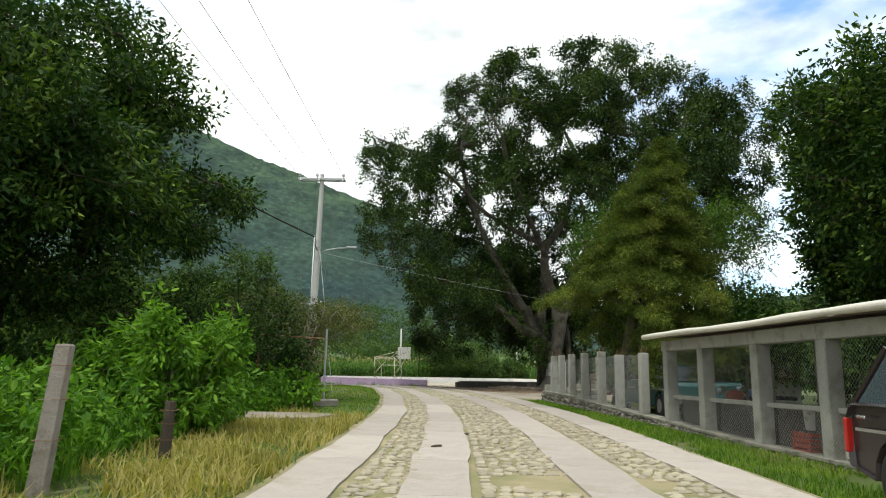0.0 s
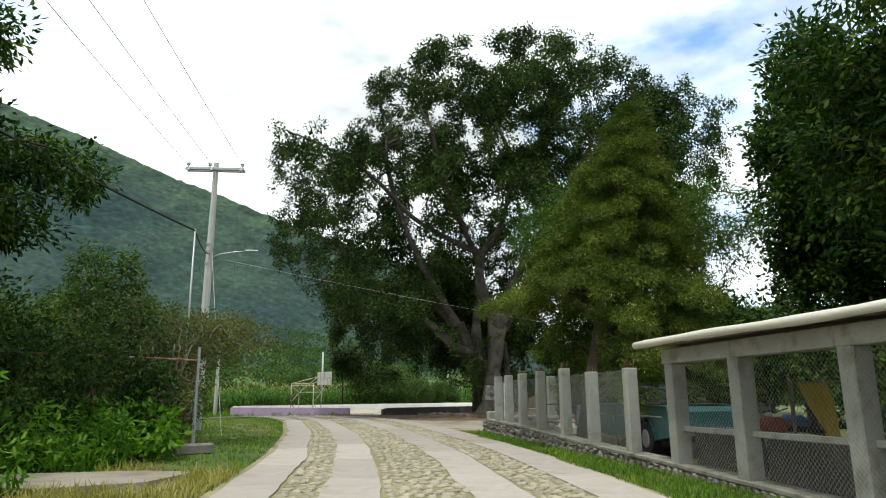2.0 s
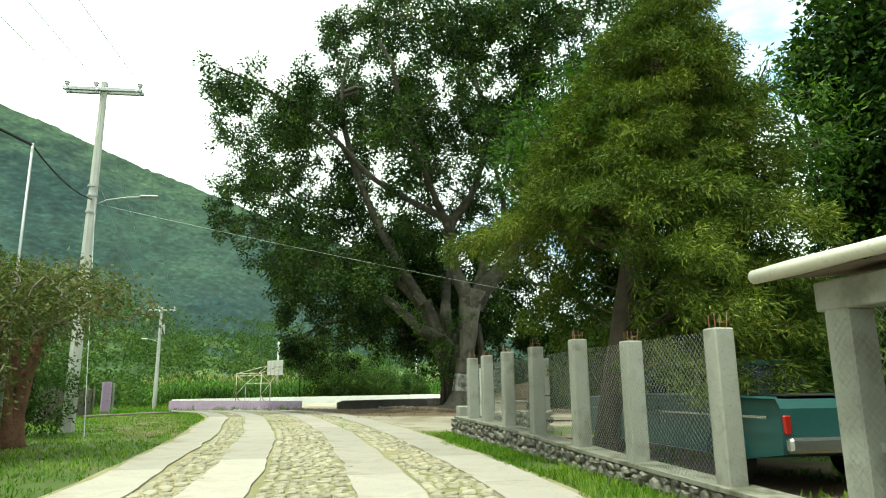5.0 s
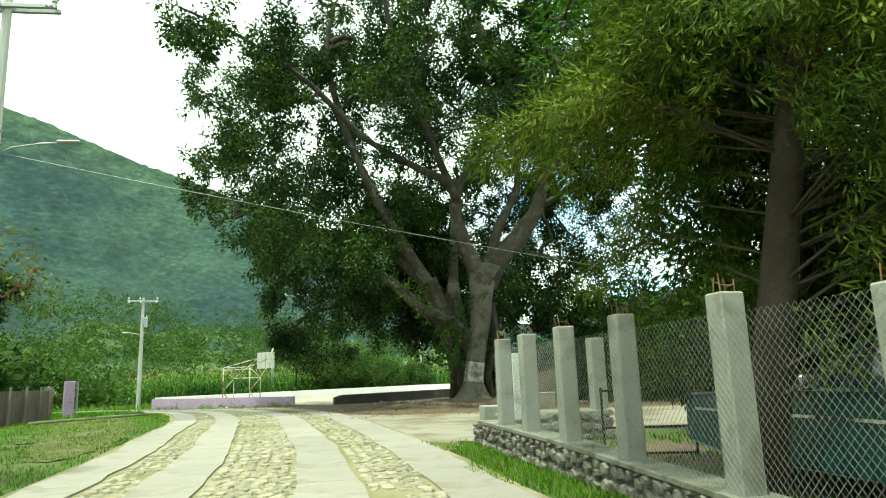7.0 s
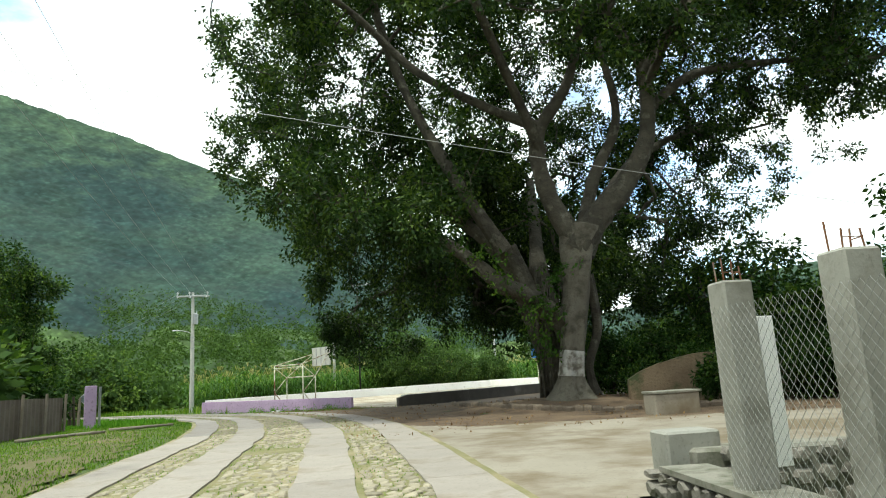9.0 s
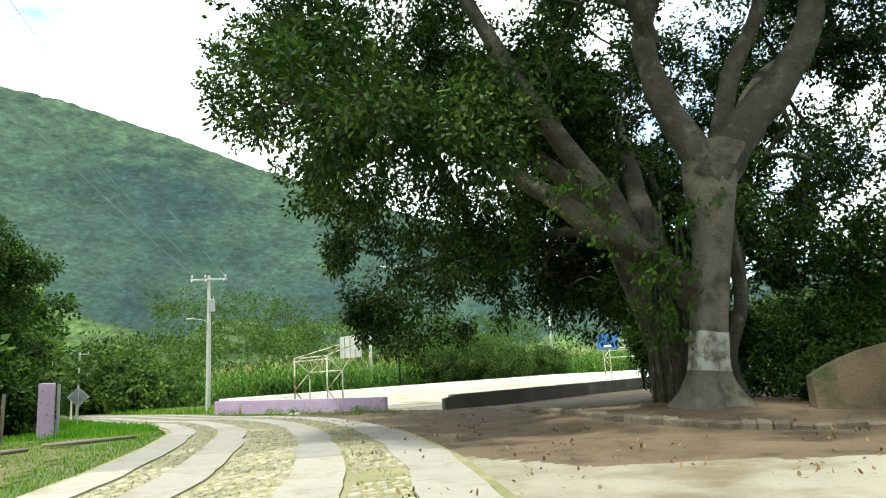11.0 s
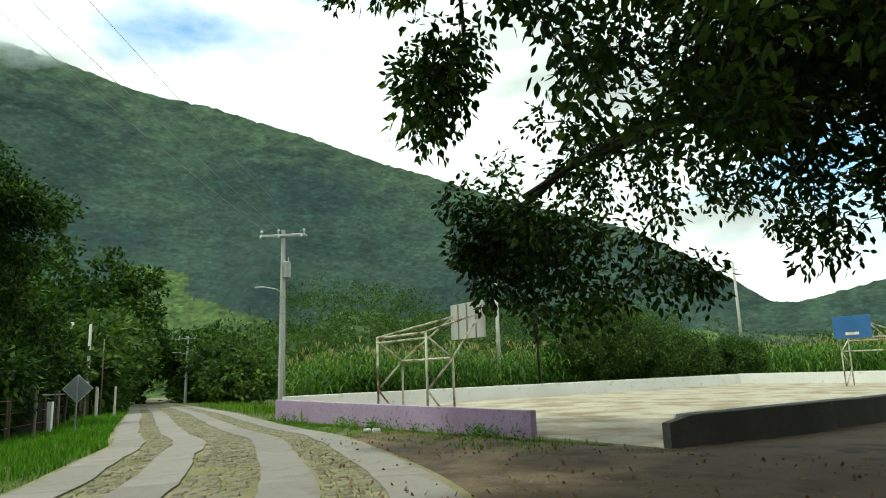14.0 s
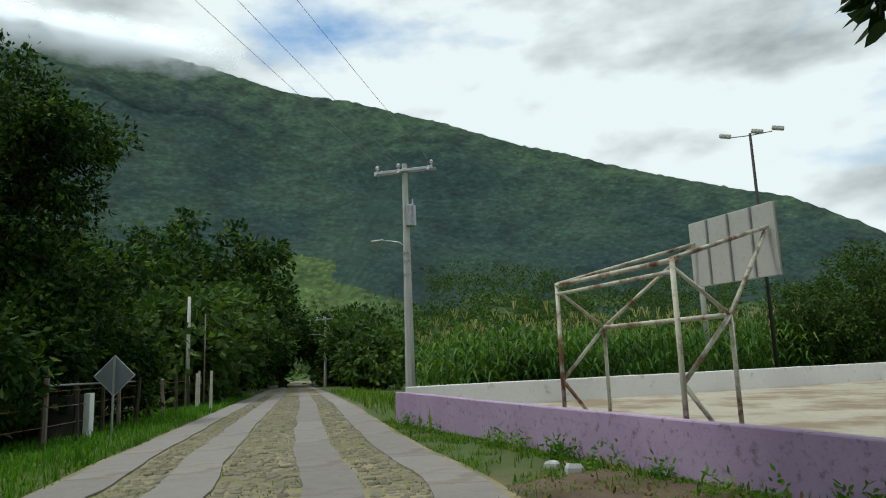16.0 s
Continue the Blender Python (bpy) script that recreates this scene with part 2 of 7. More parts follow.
    whitewall=surface("white_paint", (0.78, 0.77, 0.74), (0.84, 0.83, 0.80), 0.8, 25, rough=0.8, bump=0.2, c3=(0.50, 0.47, 0.42), amount3=0.33, scale3=3.0, depth=1.0),
    greywall=surface("weathered_wall", (0.10, 0.09, 0.085), (0.15, 0.135, 0.12), 1.2, 25, rough=0.9, bump=0.4, c3=(0.22, 0.20, 0.19), amount3=0.35, scale3=1.0),
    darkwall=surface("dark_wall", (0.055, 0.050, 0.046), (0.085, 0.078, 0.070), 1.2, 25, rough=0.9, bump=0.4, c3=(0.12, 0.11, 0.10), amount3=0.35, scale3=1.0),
    adobe=surface("adobe", (0.17, 0.12, 0.075), (0.24, 0.175, 0.11), 1.6, 14, rough=0.95, bump=0.9, dist=0.04, c3=(0.07, 0.085, 0.035), amount3=0.45, scale3=1.3),
    court=surface("court_floor", (0.47, 0.41, 0.32), (0.54, 0.48, 0.38), 0.5, 9, rough=0.85, bump=0.4, c3=(0.30, 0.23, 0.15), amount3=0.47, scale3=0.7),
    goalpaint=surface("goal_paint", (0.66, 0.64, 0.50), (0.76, 0.73, 0.58), 3, 30, rough=0.6, bump=0.3, c3=(0.22, 0.10, 0.05), amount3=0.45, scale3=3.4),
    board=surface("board", (0.58, 0.57, 0.52), (0.64, 0.63, 0.58), 1.5, 25, rough=0.7, bump=0.1),
    blueboard=surface("blue_board", (0.05, 0.17, 0.42), (0.07, 0.21, 0.50), 1.5, 25, rough=0.5, bump=0.05),
    signback=surface("sign_back", (0.20, 0.23, 0.25), (0.25, 0.28, 0.30), 2, 25, rough=0.5, metal=0.3, bump=0.05),
    wood=surface("old_wood", (0.22, 0.18, 0.14), (0.30, 0.26, 0.21), 3, 30, rough=0.9, bump=0.5),
    post=surface("post_concrete", (0.27, 0.23, 0.19), (0.34, 0.30, 0.26), 4, 35, rough=0.9, bump=0.5, c3=(0.18, 0.15, 0.12), amount3=0.4, scale3=6),
    tin=surface("tin", (0.16, 0.12, 0.10), (0.22, 0.18, 0.15), 2, 20, rough=0.7, metal=0.3, bump=0.2),
    truckpaint=surface("truck_paint", (0.028, 0.095, 0.090), (0.034, 0.110, 0.105), 1.0, 20, rough=0.35, spec=0.5, bump=0.0),
    darkpaint=surface("dark_paint", (0.030, 0.022, 0.022), (0.038, 0.028, 0.028), 1.0, 20, rough=0.25, spec=0.5, bump=0.0),
    chrome=surface("chrome", (0.62, 0.63, 0.64), (0.70, 0.71, 0.72), 3, 30, rough=0.2, metal=0.9, bump=0.0),
    rubber=surface("rubber", (0.02, 0.02, 0.02), (0.03, 0.03, 0.03), 6, 60, rough=0.85, bump=0.2),
    glass=glassy("glass", (0.10, 0.13, 0.14)),
    redlens=surface("red_lens", (0.35, 0.015, 0.012), (0.42, 0.02, 0.015), 4, 40, rough=0.2, spec=0.5, bump=0.0),
    clearlens=surface("clear_lens", (0.6, 0.6, 0.58), (0.7, 0.7, 0.68), 4, 40, rough=0.15, spec=0.5, bump=0.0),
    redpaint=surface("red_paint", (0.30, 0.06, 0.04), (0.38, 0.08, 0.05), 3, 30, rough=0.6, bump=0.1),
    yellowcloth=surface("yellow_cloth", (0.45, 0.32, 0.03), (0.52, 0.38, 0.05), 3, 30, rough=0.8, bump=0.1),
    bucketmat=surface("bucket_plastic", (0.50, 0.49, 0.45), (0.58, 0.57, 0.52), 6, 30, rough=0.5, bump=0.1, c3=(0.28, 0.24, 0.2), amount3=0.42, scale3=7),
    brick=surface("brick", (0.30, 0.12, 0.07), (0.38, 0.16, 0.10), 6, 40, rough=0.9, bump=0.3, rnd=0.2),
    tile=surface("roof_tile", (0.42, 0.13, 0.07), (0.50, 0.18, 0.10), 4, 40, rough=0.85, bump=0.3, rnd=0.2),
    field=surface("field", (0.10, 0.15, 0.035), (0.15, 0.19, 0.05), 0.02, 0.3, rough=0.95, bump=1.0, dist=0.5),
    litter=surface("litter", (0.62, 0.62, 0.62), (0.70, 0.70, 0.70), 8, 40, rough=0.6, bump=0.0),
    deadleaf=leafage("dead_leaf", (0.10, 0.06, 0.03), (0.17, 0.10, 0.05), (0.27, 0.18, 0.08), 0.8, 0.1, 0.2, 2.0),
)


def wooded(name, dark, light, crown, contrast, grassy=None):
    """A far slope covered with tree crowns: broad drifts of colour, patches of scrub, fine crowns, grass towards the ridge."""
    m = bpy.data.materials.new(name)
    m.use_nodes = True
    nt = m.node_tree
    b = nt.nodes["Principled BSDF"]
    b.inputs["Roughness"].default_value = 0.95
    b.inputs["Specular IOR Level"].default_value = 0.1
    ln = nt.links.new
    tc = nt.nodes.new("ShaderNodeTexCoord")

    def tex(kind, scale, detail=0.0):
        n = nt.nodes.new(kind)
        n.inputs["Scale"].default_value = scale
        n.inputs["Detail"].default_value = detail
        ln(tc.outputs["UV"], n.inputs["Vector"])
        return n

    def span(src, lo, hi, a, z):
        r = nt.nodes.new("ShaderNodeMapRange")
        for k, v in (("From Min", lo), ("From Max", hi), ("To Min", a), ("To Max", z)):
            r.inputs[k].default_value = v
        ln(src, r.inputs["Value"])
        return r.outputs["Result"]

    def times(a, c):
        x = nt.nodes.new("ShaderNodeMath")
        x.operation = "MULTIPLY"
        ln(a, x.inputs[0])
        ln(c, x.inputs[1])
        return x.outputs[0]

    def blend(fac, a, c):
        x = nt.nodes.new("ShaderNodeMix")
        x.data_type = "RGBA"
        ln(fac, x.inputs[0])
        for k, v in ((6, a), (7, c)):
            if isinstance(v, tuple):
                x.inputs[k].default_value = (*v, 1)
            else:
                ln(v, x.inputs[k])
        return x.outputs[2]

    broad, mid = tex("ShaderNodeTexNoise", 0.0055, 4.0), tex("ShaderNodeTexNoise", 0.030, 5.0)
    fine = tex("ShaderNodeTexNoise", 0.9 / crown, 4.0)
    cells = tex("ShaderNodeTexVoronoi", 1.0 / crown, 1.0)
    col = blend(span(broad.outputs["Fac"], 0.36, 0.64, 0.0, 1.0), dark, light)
    if grassy:
        up = nt.nodes.new("ShaderNodeUVMap")
        up.uv_map = "height"
        sp = nt.nodes.new("ShaderNodeSeparateXYZ")
        ln(up.outputs["UV"], sp.inputs["Vector"])
        add = nt.nodes.new("ShaderNodeMath")
        add.operation = "ADD"
        ln(sp.outputs["X"], add.inputs[0])
        ln(span(mid.outputs["Fac"], 0.3, 0.7, -0.16, 0.16), add.inputs[1])
        col = blend(span(add.outputs[0], 0.80, 1.08, 0.0, 0.8), col, grassy)
    # v1 paints each crown: bright middle, shade in the gaps between crowns
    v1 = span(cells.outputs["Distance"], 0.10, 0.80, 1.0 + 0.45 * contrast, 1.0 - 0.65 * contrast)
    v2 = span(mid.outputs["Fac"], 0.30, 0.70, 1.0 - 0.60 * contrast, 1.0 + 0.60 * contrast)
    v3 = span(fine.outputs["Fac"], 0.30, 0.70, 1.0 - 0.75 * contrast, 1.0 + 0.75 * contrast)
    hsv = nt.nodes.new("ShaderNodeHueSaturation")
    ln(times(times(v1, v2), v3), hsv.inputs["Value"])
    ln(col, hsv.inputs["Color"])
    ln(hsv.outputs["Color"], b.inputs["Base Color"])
    return m


# the mountain's greens carry the blue of distance haze in their base colour
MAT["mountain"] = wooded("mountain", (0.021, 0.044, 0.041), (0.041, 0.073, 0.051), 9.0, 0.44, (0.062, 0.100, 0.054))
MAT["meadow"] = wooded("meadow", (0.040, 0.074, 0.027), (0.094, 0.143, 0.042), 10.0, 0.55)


# ---- mesh helpers ----
class Geo:
    """Gathers points and faces for one mesh."""

    def __init__(self):
        self.v, self.f = [], []

    def add(self, verts, faces):
        o = len(self.v)
        self.v.extend(tuple(p) for p in verts)
        self.f.extend(tuple(i + o for i in f) for f in faces)
        return self

    def box(self, c, s, rz=0.0, bevel=0.0, m=None):
        """A box of size s round c, turned about z, with its edges cut off by bevel."""
        hx, hy, hz = s[0] / 2, s[1] / 2, s[2] / 2
        m = m or (Matrix.Translation(c) @ Matrix.Rotation(rz, 4, "Z"))
        if bevel <= 0:
            vs = [(x, y, z) for z in (-hz, hz) for x, y in ((-hx, -hy), (hx, -hy), (hx, hy), (-hx, hy))]
            fs = [(3, 2, 1, 0), (4, 5, 6, 7), (0, 1, 5, 4), (1, 2, 6, 5), (2, 3, 7, 6), (3, 0, 4, 7)]
        else:
            b = min(bevel, hx * 0.9, hy * 0.9, hz * 0.9)
            vs, ids = [], {}
            for sx in (-1, 1):
                for sy in (-1, 1):
                    for sz in (-1, 1):
                        for ax in range(3):
                            p = [sx * (hx - (b if ax != 0 else 0)), sy * (hy - (b if ax != 1 else 0)), sz * (hz - (b if ax != 2 else 0))]
                            ids[(sx, sy, sz, ax)] = len(vs)
                            vs.append(tuple(p))
            fs = []
            for ax in range(3):
                o1, o2 = [k for k in range(3) if k != ax]
                for sg in (-1, 1):
                    ring = []
                    for s1, s2 in ((-1, -1), (1, -1), (1, 1), (-1, 1)):
                        k = [0, 0, 0]
                        k[ax], k[o1], k[o2] = sg, s1, s2
                        ring.append(ids[(*k, ax)])
                    fs.append(tuple(ring) if (sg > 0) == (ax != 1) else tuple(reversed(ring)))
                for s1 in (-1, 1):
                    for s2 in (-1, 1):
                        k0, k1 = [0, 0, 0], [0, 0, 0]
                        k0[o1] = k1[o1] = s1
                        k0[o2] = k1[o2] = s2
                        k0[ax], k1[ax] = -1, 1
                        fs.append((ids[(*k0, o1)], ids[(*k1, o1)], ids[(*k1, o2)], ids[(*k0, o2)]))
            for sx in (-1, 1):
                for sy in (-1, 1):
                    for sz in (-1, 1):
                        fs.append(tuple(ids[(sx, sy, sz, a)] for a in range(3)))
        return self.add([m @ Vector(p) for p in vs], fs)

    def tube(self, pts, radii, n=8, cap=True):
        """A round tube along points."""
        pts = [Vector(p) for p in pts]
        if not hasattr(radii, "__len__"):
            radii = [radii] * len(pts)
        vs, fs = [], []
        side = None
        for i, p in enumerate(pts):
            d = (pts[min(i + 1, len(pts) - 1)] - pts[max(i - 1, 0)]).normalized()
            if side is None:
                side = d.orthogonal().normalized()
            side = (side - d * side.dot(d))
            side = side.normalized() if side.length > 1e-6 else d.orthogonal().normalized()
            up = d.cross(side)
            for k in range(n):
                a = 2 * math.pi * k / n
                vs.append(p + (side * math.cos(a) + up * math.sin(a)) * radii[i])
        for i in range(len(pts) - 1):
            for k in range(n):
                k2 = (k + 1) % n
                fs.append((i * n + k, i * n + k2, (i + 1) * n + k2, (i + 1) * n + k))
        if cap:
            fs.append(tuple(range(n))[::-1])
            fs.append(tuple((len(pts) - 1) * n + k for k in range(n)))
        return self.add(vs, fs)

    def prism(self, outline, z0, z1):
        """An upright prism over a flat outline (counter-clockwise); z0 and z1 are heights or functions of x, y."""
        n = len(outline)
        lo = [(x, y, z0(x, y) if callable(z0) else z0) for x, y in outline]
        hi = [(x, y, z1(x, y) if callable(z1) else z1) for x, y in outline]
        fs = [tuple(range(n))[::-1], tuple(range(n, 2 * n))] + [(k, (k + 1) % n, n + (k + 1) % n, n + k) for k in range(n)]
        return self.add(lo + hi, fs)

    def profile(self, outline, axis_from, axis_to, m=None):
        """An outline in (y, z) drawn out along x."""
        n = len(outline)
        vs = [(axis_from, y, z) for y, z in outline] + [(axis_to, y, z) for y, z in outline]
        fs = [tuple(range(n)), tuple(range(n, 2 * n))[::-1]] + [(k, n + k, n + (k + 1) % n, (k + 1) % n) for k in range(n)]
        return self.add([(m @ Vector(p)) if m else p for p in vs], fs)

    def mesh(self, name, material, smooth=False):
        me = bpy.data.meshes.new(name)
        me.from_pydata(self.v, [], self.f)
        if material:
            me.materials.append(material)
        if smooth:
            me.polygons.foreach_set("use_smooth", [True] * len(me.polygons))
        me.update()
        return me


def mesh_arrays(name, verts, quads, material, smooth=False):
    """A mesh from arrays of points (n, 3) and quads (m, 4)."""
    me = bpy.data.meshes.new(name)
    me.vertices.add(len(verts))
    me.vertices.foreach_set("co", np.ascontiguousarray(verts, dtype=np.float32).ravel())
    me.loops.add(quads.size)
    me.loops.foreach_set("vertex_index", np.ascontiguousarray(quads, dtype=np.int32).ravel())
    me.polygons.add(len(quads))
    me.polygons.foreach_set("loop_start", np.arange(0, quads.size, quads.shape[1], dtype=np.int32))
    me.polygons.foreach_set("loop_total", np.full(len(quads), quads.shape[1], dtype=np.int32))
    if smooth:
        me.polygons.foreach_set("use_smooth", np.ones(len(quads), dtype=bool))
    me.materials.append(material)
    me.update(calc_edges=True)
    me.validate()
    return me


def part(name, geo, material, parent=None, label="", smooth=False, loc=None):
    """One mesh object, under a thing or a part of it."""
    me = geo.mesh(name, material, smooth) if isinstance(geo, Geo) else geo
    ob = new(name, me)
    if loc is not None:
        ob.location = loc
    if parent is not None:
        ob.parent = parent
    if label:
        ob["label"] = label
    return ob


def thing(name, label, category, at=(0, 0, 0), rz=0.0, group="", kind=""):
    """An empty at the base of a thing, for its parts."""
    ob = new(name)
    ob.empty_display_size = 0.2
    ob.location = at
    ob.rotation_euler = (0, 0, rz)
    return tagged(ob, label, category, group, kind)


rng = np.random.default_rng(7)

# ---- the lie of the land ----
CENTRE = [(1.95, -40), (1.95, -12), (1.95, 0), (1.92, 10), (1.7, 17), (0.95, 25), (-0.7, 36), (-2.2, 41.5), (-4.1, 46.5), (-8.3, 53.7), (-10.8, 56.6), (-15.5, 62.7), (-21.1, 70.1), (-35, 88), (-50, 107), (-64, 124), (-80, 150)]


def smooth_line(pts, step=0.5):
    """A soft line through points, with a point every step."""
    p = np.array(pts, float)
    d = np.r_[0, np.cumsum(np.hypot(*np.diff(p, axis=0).T))]
    s = np.arange(0, d[-1], step)
    q = np.stack([np.interp(s, d, p[:, k]) for k in (0, 1)], 1)
    n = max(3, int(5 / step) | 1)
    ker = np.hanning(n + 2)[1:-1]
    ker /= ker.sum()
    pad = n // 2
    ext = np.concatenate([q[:1] + (q[:1] - q[1:pad + 1][::-1]), q, q[-1:] + (q[-1:] - q[-pad - 1:-1][::-1])])
    return np.stack([np.convolve(ext[:, k], ker, "valid") for k in (0, 1)], 1)


ROAD = smooth_line(CENTRE, 0.5)
_t = np.gradient(ROAD, axis=0)
_t /= np.linalg.norm(_t, axis=1)[:, None]
ROAD_WIDTH = np.interp(ROAD[:, 1], [-40, 32, 40, 48, 200], [1.0, 1.0, 0.95, 0.87, 0.86])   # the road narrows past the bend
ROAD_RIGHT = np.stack([_t[:, 1], -_t[:, 0]], 1) * ROAD_WIDTH[:, None]
AX = np.array([0.6816, 0.7317])      # along the court, away from the road
BX = np.array([-0.7317, 0.6816])     # along the court's end wall, to the far corner
C0 = np.array([1.13, 51.22])         # the court's near corner


def ground_z(x, y):
    x, y = np.asarray(x, float), np.asarray(y, float)
    z = np.interp(y, [-40, -10, 0, 15, 30, 42, 50, 58, 70, 120, 200], [-0.2, 0.05, 0.17, 0.32, 0.44, 0.46, 0.38, 0.18, 0.0, -1.2, -1.6])
    px, py = x - C0[0], y - C0[1]
    a = px * AX[0] + py * AX[1]
    k = np.clip((a + 0.3) / 3.0, 0, 1)
    k = k * k * (3 - 2 * k) * np.clip((26 - (px * BX[0] + py * BX[1])) / 6, 0, 1)
    fade = np.clip((120 - y) / 30, 0, 1)
    z = z + (np.maximum(z, 0.30) - z) * k * fade
    # the verge on the far side of the road drops away past the bend
    b = (x + 11.5) * -0.79 + (y - 52) * -0.61
    drop = np.clip(b / 5.0, 0, 1) * np.clip((y - 46) / 6, 0, 1) * np.clip((85 - y) / 10, 0, 1)
    z = z - 0.40 * drop
    # the bank behind the kerb under the great tree
    r = np.hypot(x - 7.6, (y - 42.0) * 1.0)
    z = z + 0.30 * np.clip(1 - r / 4.2, 0, 1) ** 0.7
    return z


def gz(x, y):
    return float(ground_z(x, y))


# ---- growing things ----
def leaf_mesh(name, centres, out, per, length, width, spread, material, droop=0.35, rounded=True, seed=1, flat=0.5, curl=0.22):
    """Leaves round many twig ends: centres (n, 3), the way out of the crown (n, 3), so many each."""
    r = np.random.default_rng(seed)
    n = len(centres) * per
    c = np.repeat(centres, per, axis=0)
    o = np.repeat(out, per, axis=0)
    off = r.normal(size=(n, 3))
    off /= np.linalg.norm(off, axis=1)[:, None]
    off *= (r.random(n) ** 0.45)[:, None] * spread
    p = c + off
    d = off / spread * 0.7 + o * 0.5 + r.normal(size=(n, 3)) * 0.55
    d[:, 2] -= droop
    d /= np.linalg.norm(d, axis=1)[:, None]
    up = r.normal(size=(n, 3)) * (1 - flat)
    up[:, 2] += flat
    s = np.cross(d, up)
    s /= np.maximum(np.linalg.norm(s, axis=1), 1e-6)[:, None]
    nrm = np.cross(s, d)
    ln = (length * r.uniform(0.65, 1.25, n))[:, None]
    w = (width * r.uniform(0.75, 1.2, n))[:, None]
    if rounded:
        v = np.stack([p, p + d * ln * 0.35 + s * w * 0.5 - nrm * w * curl, p + d * ln * 0.72 + s * w * 0.36 - nrm * w * curl, p + d * ln - nrm * ln * 0.12,
                      p + d * ln * 0.72 - s * w * 0.36 - nrm * w * curl, p + d * ln * 0.35 - s * w * 0.5 - nrm * w * curl], 1)
        q = (np.arange(n)[:, None, None] * 6 + np.array([[0, 1, 2, 3], [0, 3, 4, 5]])[None]).reshape(-1, 4)
    else:
        v = np.stack([p, p + d * ln * 0.45 + s * w * 0.5 - nrm * w * curl, p + d * ln, p + d * ln * 0.45 - s * w * 0.5 - nrm * w * curl], 1)
        q = np.arange(n * 4).reshape(-1, 4)
    return mesh_arrays(name, v.reshape(-1, 3), q, material)


def grow(stems, points, seed=1, step=0.7, tip=0.016, power=0.43, sag=0.08, lift=0.0):
    """Branches from the stems to each point: returns a Geo of branches, the way out at each point, and twig places."""
    r = np.random.default_rng(seed)
    pos, par, own = [], [], []
    for pts, r0, r1 in stems:
        prev = -1
        pts = [np.array(p, float) for p in pts]
        for i in range(len(pts) - 1):
            m = max(1, int(np.linalg.norm(pts[i + 1] - pts[i]) / step))
            for k in range(m):
                pos.append(pts[i] + (pts[i + 1] - pts[i]) * k / m)
                par.append(-1)
                own.append(1)
        pos.append(pts[-1])
        par.append(-1)
        own.append(1)
    base = np.array(pos)
    low = base[:, 2].min() + 0.25 * (base[:, 2].max() - base[:, 2].min())
    dist = np.array([np.min(np.linalg.norm(base - p, axis=1)) for p in points])
    order = np.argsort(dist)
    P = np.zeros((len(base) + len(points) * 40, 3))
    P[:len(base)] = base
    usable = np.zeros(len(P), bool)
    usable[:len(base)] = base[:, 2] > low
    count = len(base)
    parent = np.full(len(P), -1)
    tips, chains = [], []
    for i in order:
        p = points[i]
        d = np.linalg.norm(P[:count] - p, axis=1)
        d = np.where(usable[:count], d + 0.25 * np.maximum(P[:count, 2] - p[2], 0), 1e9)
        j = int(np.argmin(d))
        a = P[j].copy()
        L = np.linalg.norm(p - a)
        m = max(2, min(30, int(L / step) + 1))
        bend = r.normal(size=3) * 0.10 * L
        bend[2] += lift * L
        prev, chain = j, [j]
        for k in range(1, m + 1):
            f = k / m
            q = a + (p - a) * f + bend * math.sin(math.pi * f) * 0.7 + r.normal(size=3) * 0.03 * L * (1 - f) * f
            q[2] -= sag * L * math.sin(math.pi * f) * -0.5
            P[count] = q
            parent[count] = prev
            usable[count] = True
            prev = count
            chain.append(count)
            count += 1
        tips.append(count - 1)
        chains.append(chain)
    load = np.zeros(count)
    for t in tips:
        k = t
        while k >= 0:
            load[k] += 1
            k = parent[k]
    geo = Geo()
    for chain in chains:
        rad = [tip * max(1, load[k]) ** power for k in chain]
        rad[0] = min(rad[0], rad[1] * 1.15)
        big = rad[0] > 0.06
        geo.tube([P[k] for k in chain], rad, 6 if big else 3, cap=False)
    ends = np.array([P[t] for t in tips])
    outs = np.array([P[t] - P[parent[t]] for t in tips])
    outs /= np.maximum(np.linalg.norm(outs, axis=1), 1e-6)[:, None]
    # leaves also sit along the outer half of each twig
    mids = np.array([P[parent[t]] for t in tips])
    return geo, ends, outs, mids


def crown_points(blobs, n, seed=1, keep=None, shell=0.33):
    """Points in a set of ellipsoids (centre and radii), mostly towards their skins."""
    r = np.random.default_rng(seed)
    b = np.array(blobs, float)
    wt = (b[:, 3] * b[:, 4] * b[:, 5]) ** 0.72
    if b.shape[1] > 6:
        wt = wt * b[:, 6]
    wt /= wt.sum()
    out = []
    while len(out) < n:
        k = r.choice(len(b), p=wt)
        d = r.normal(size=3)
        d /= np.linalg.norm(d)
        p = b[k, :3] + d * b[k, 3:6] * r.random() ** shell
        if keep is None or keep(p):
            out.append(p)
    return np.array(out)


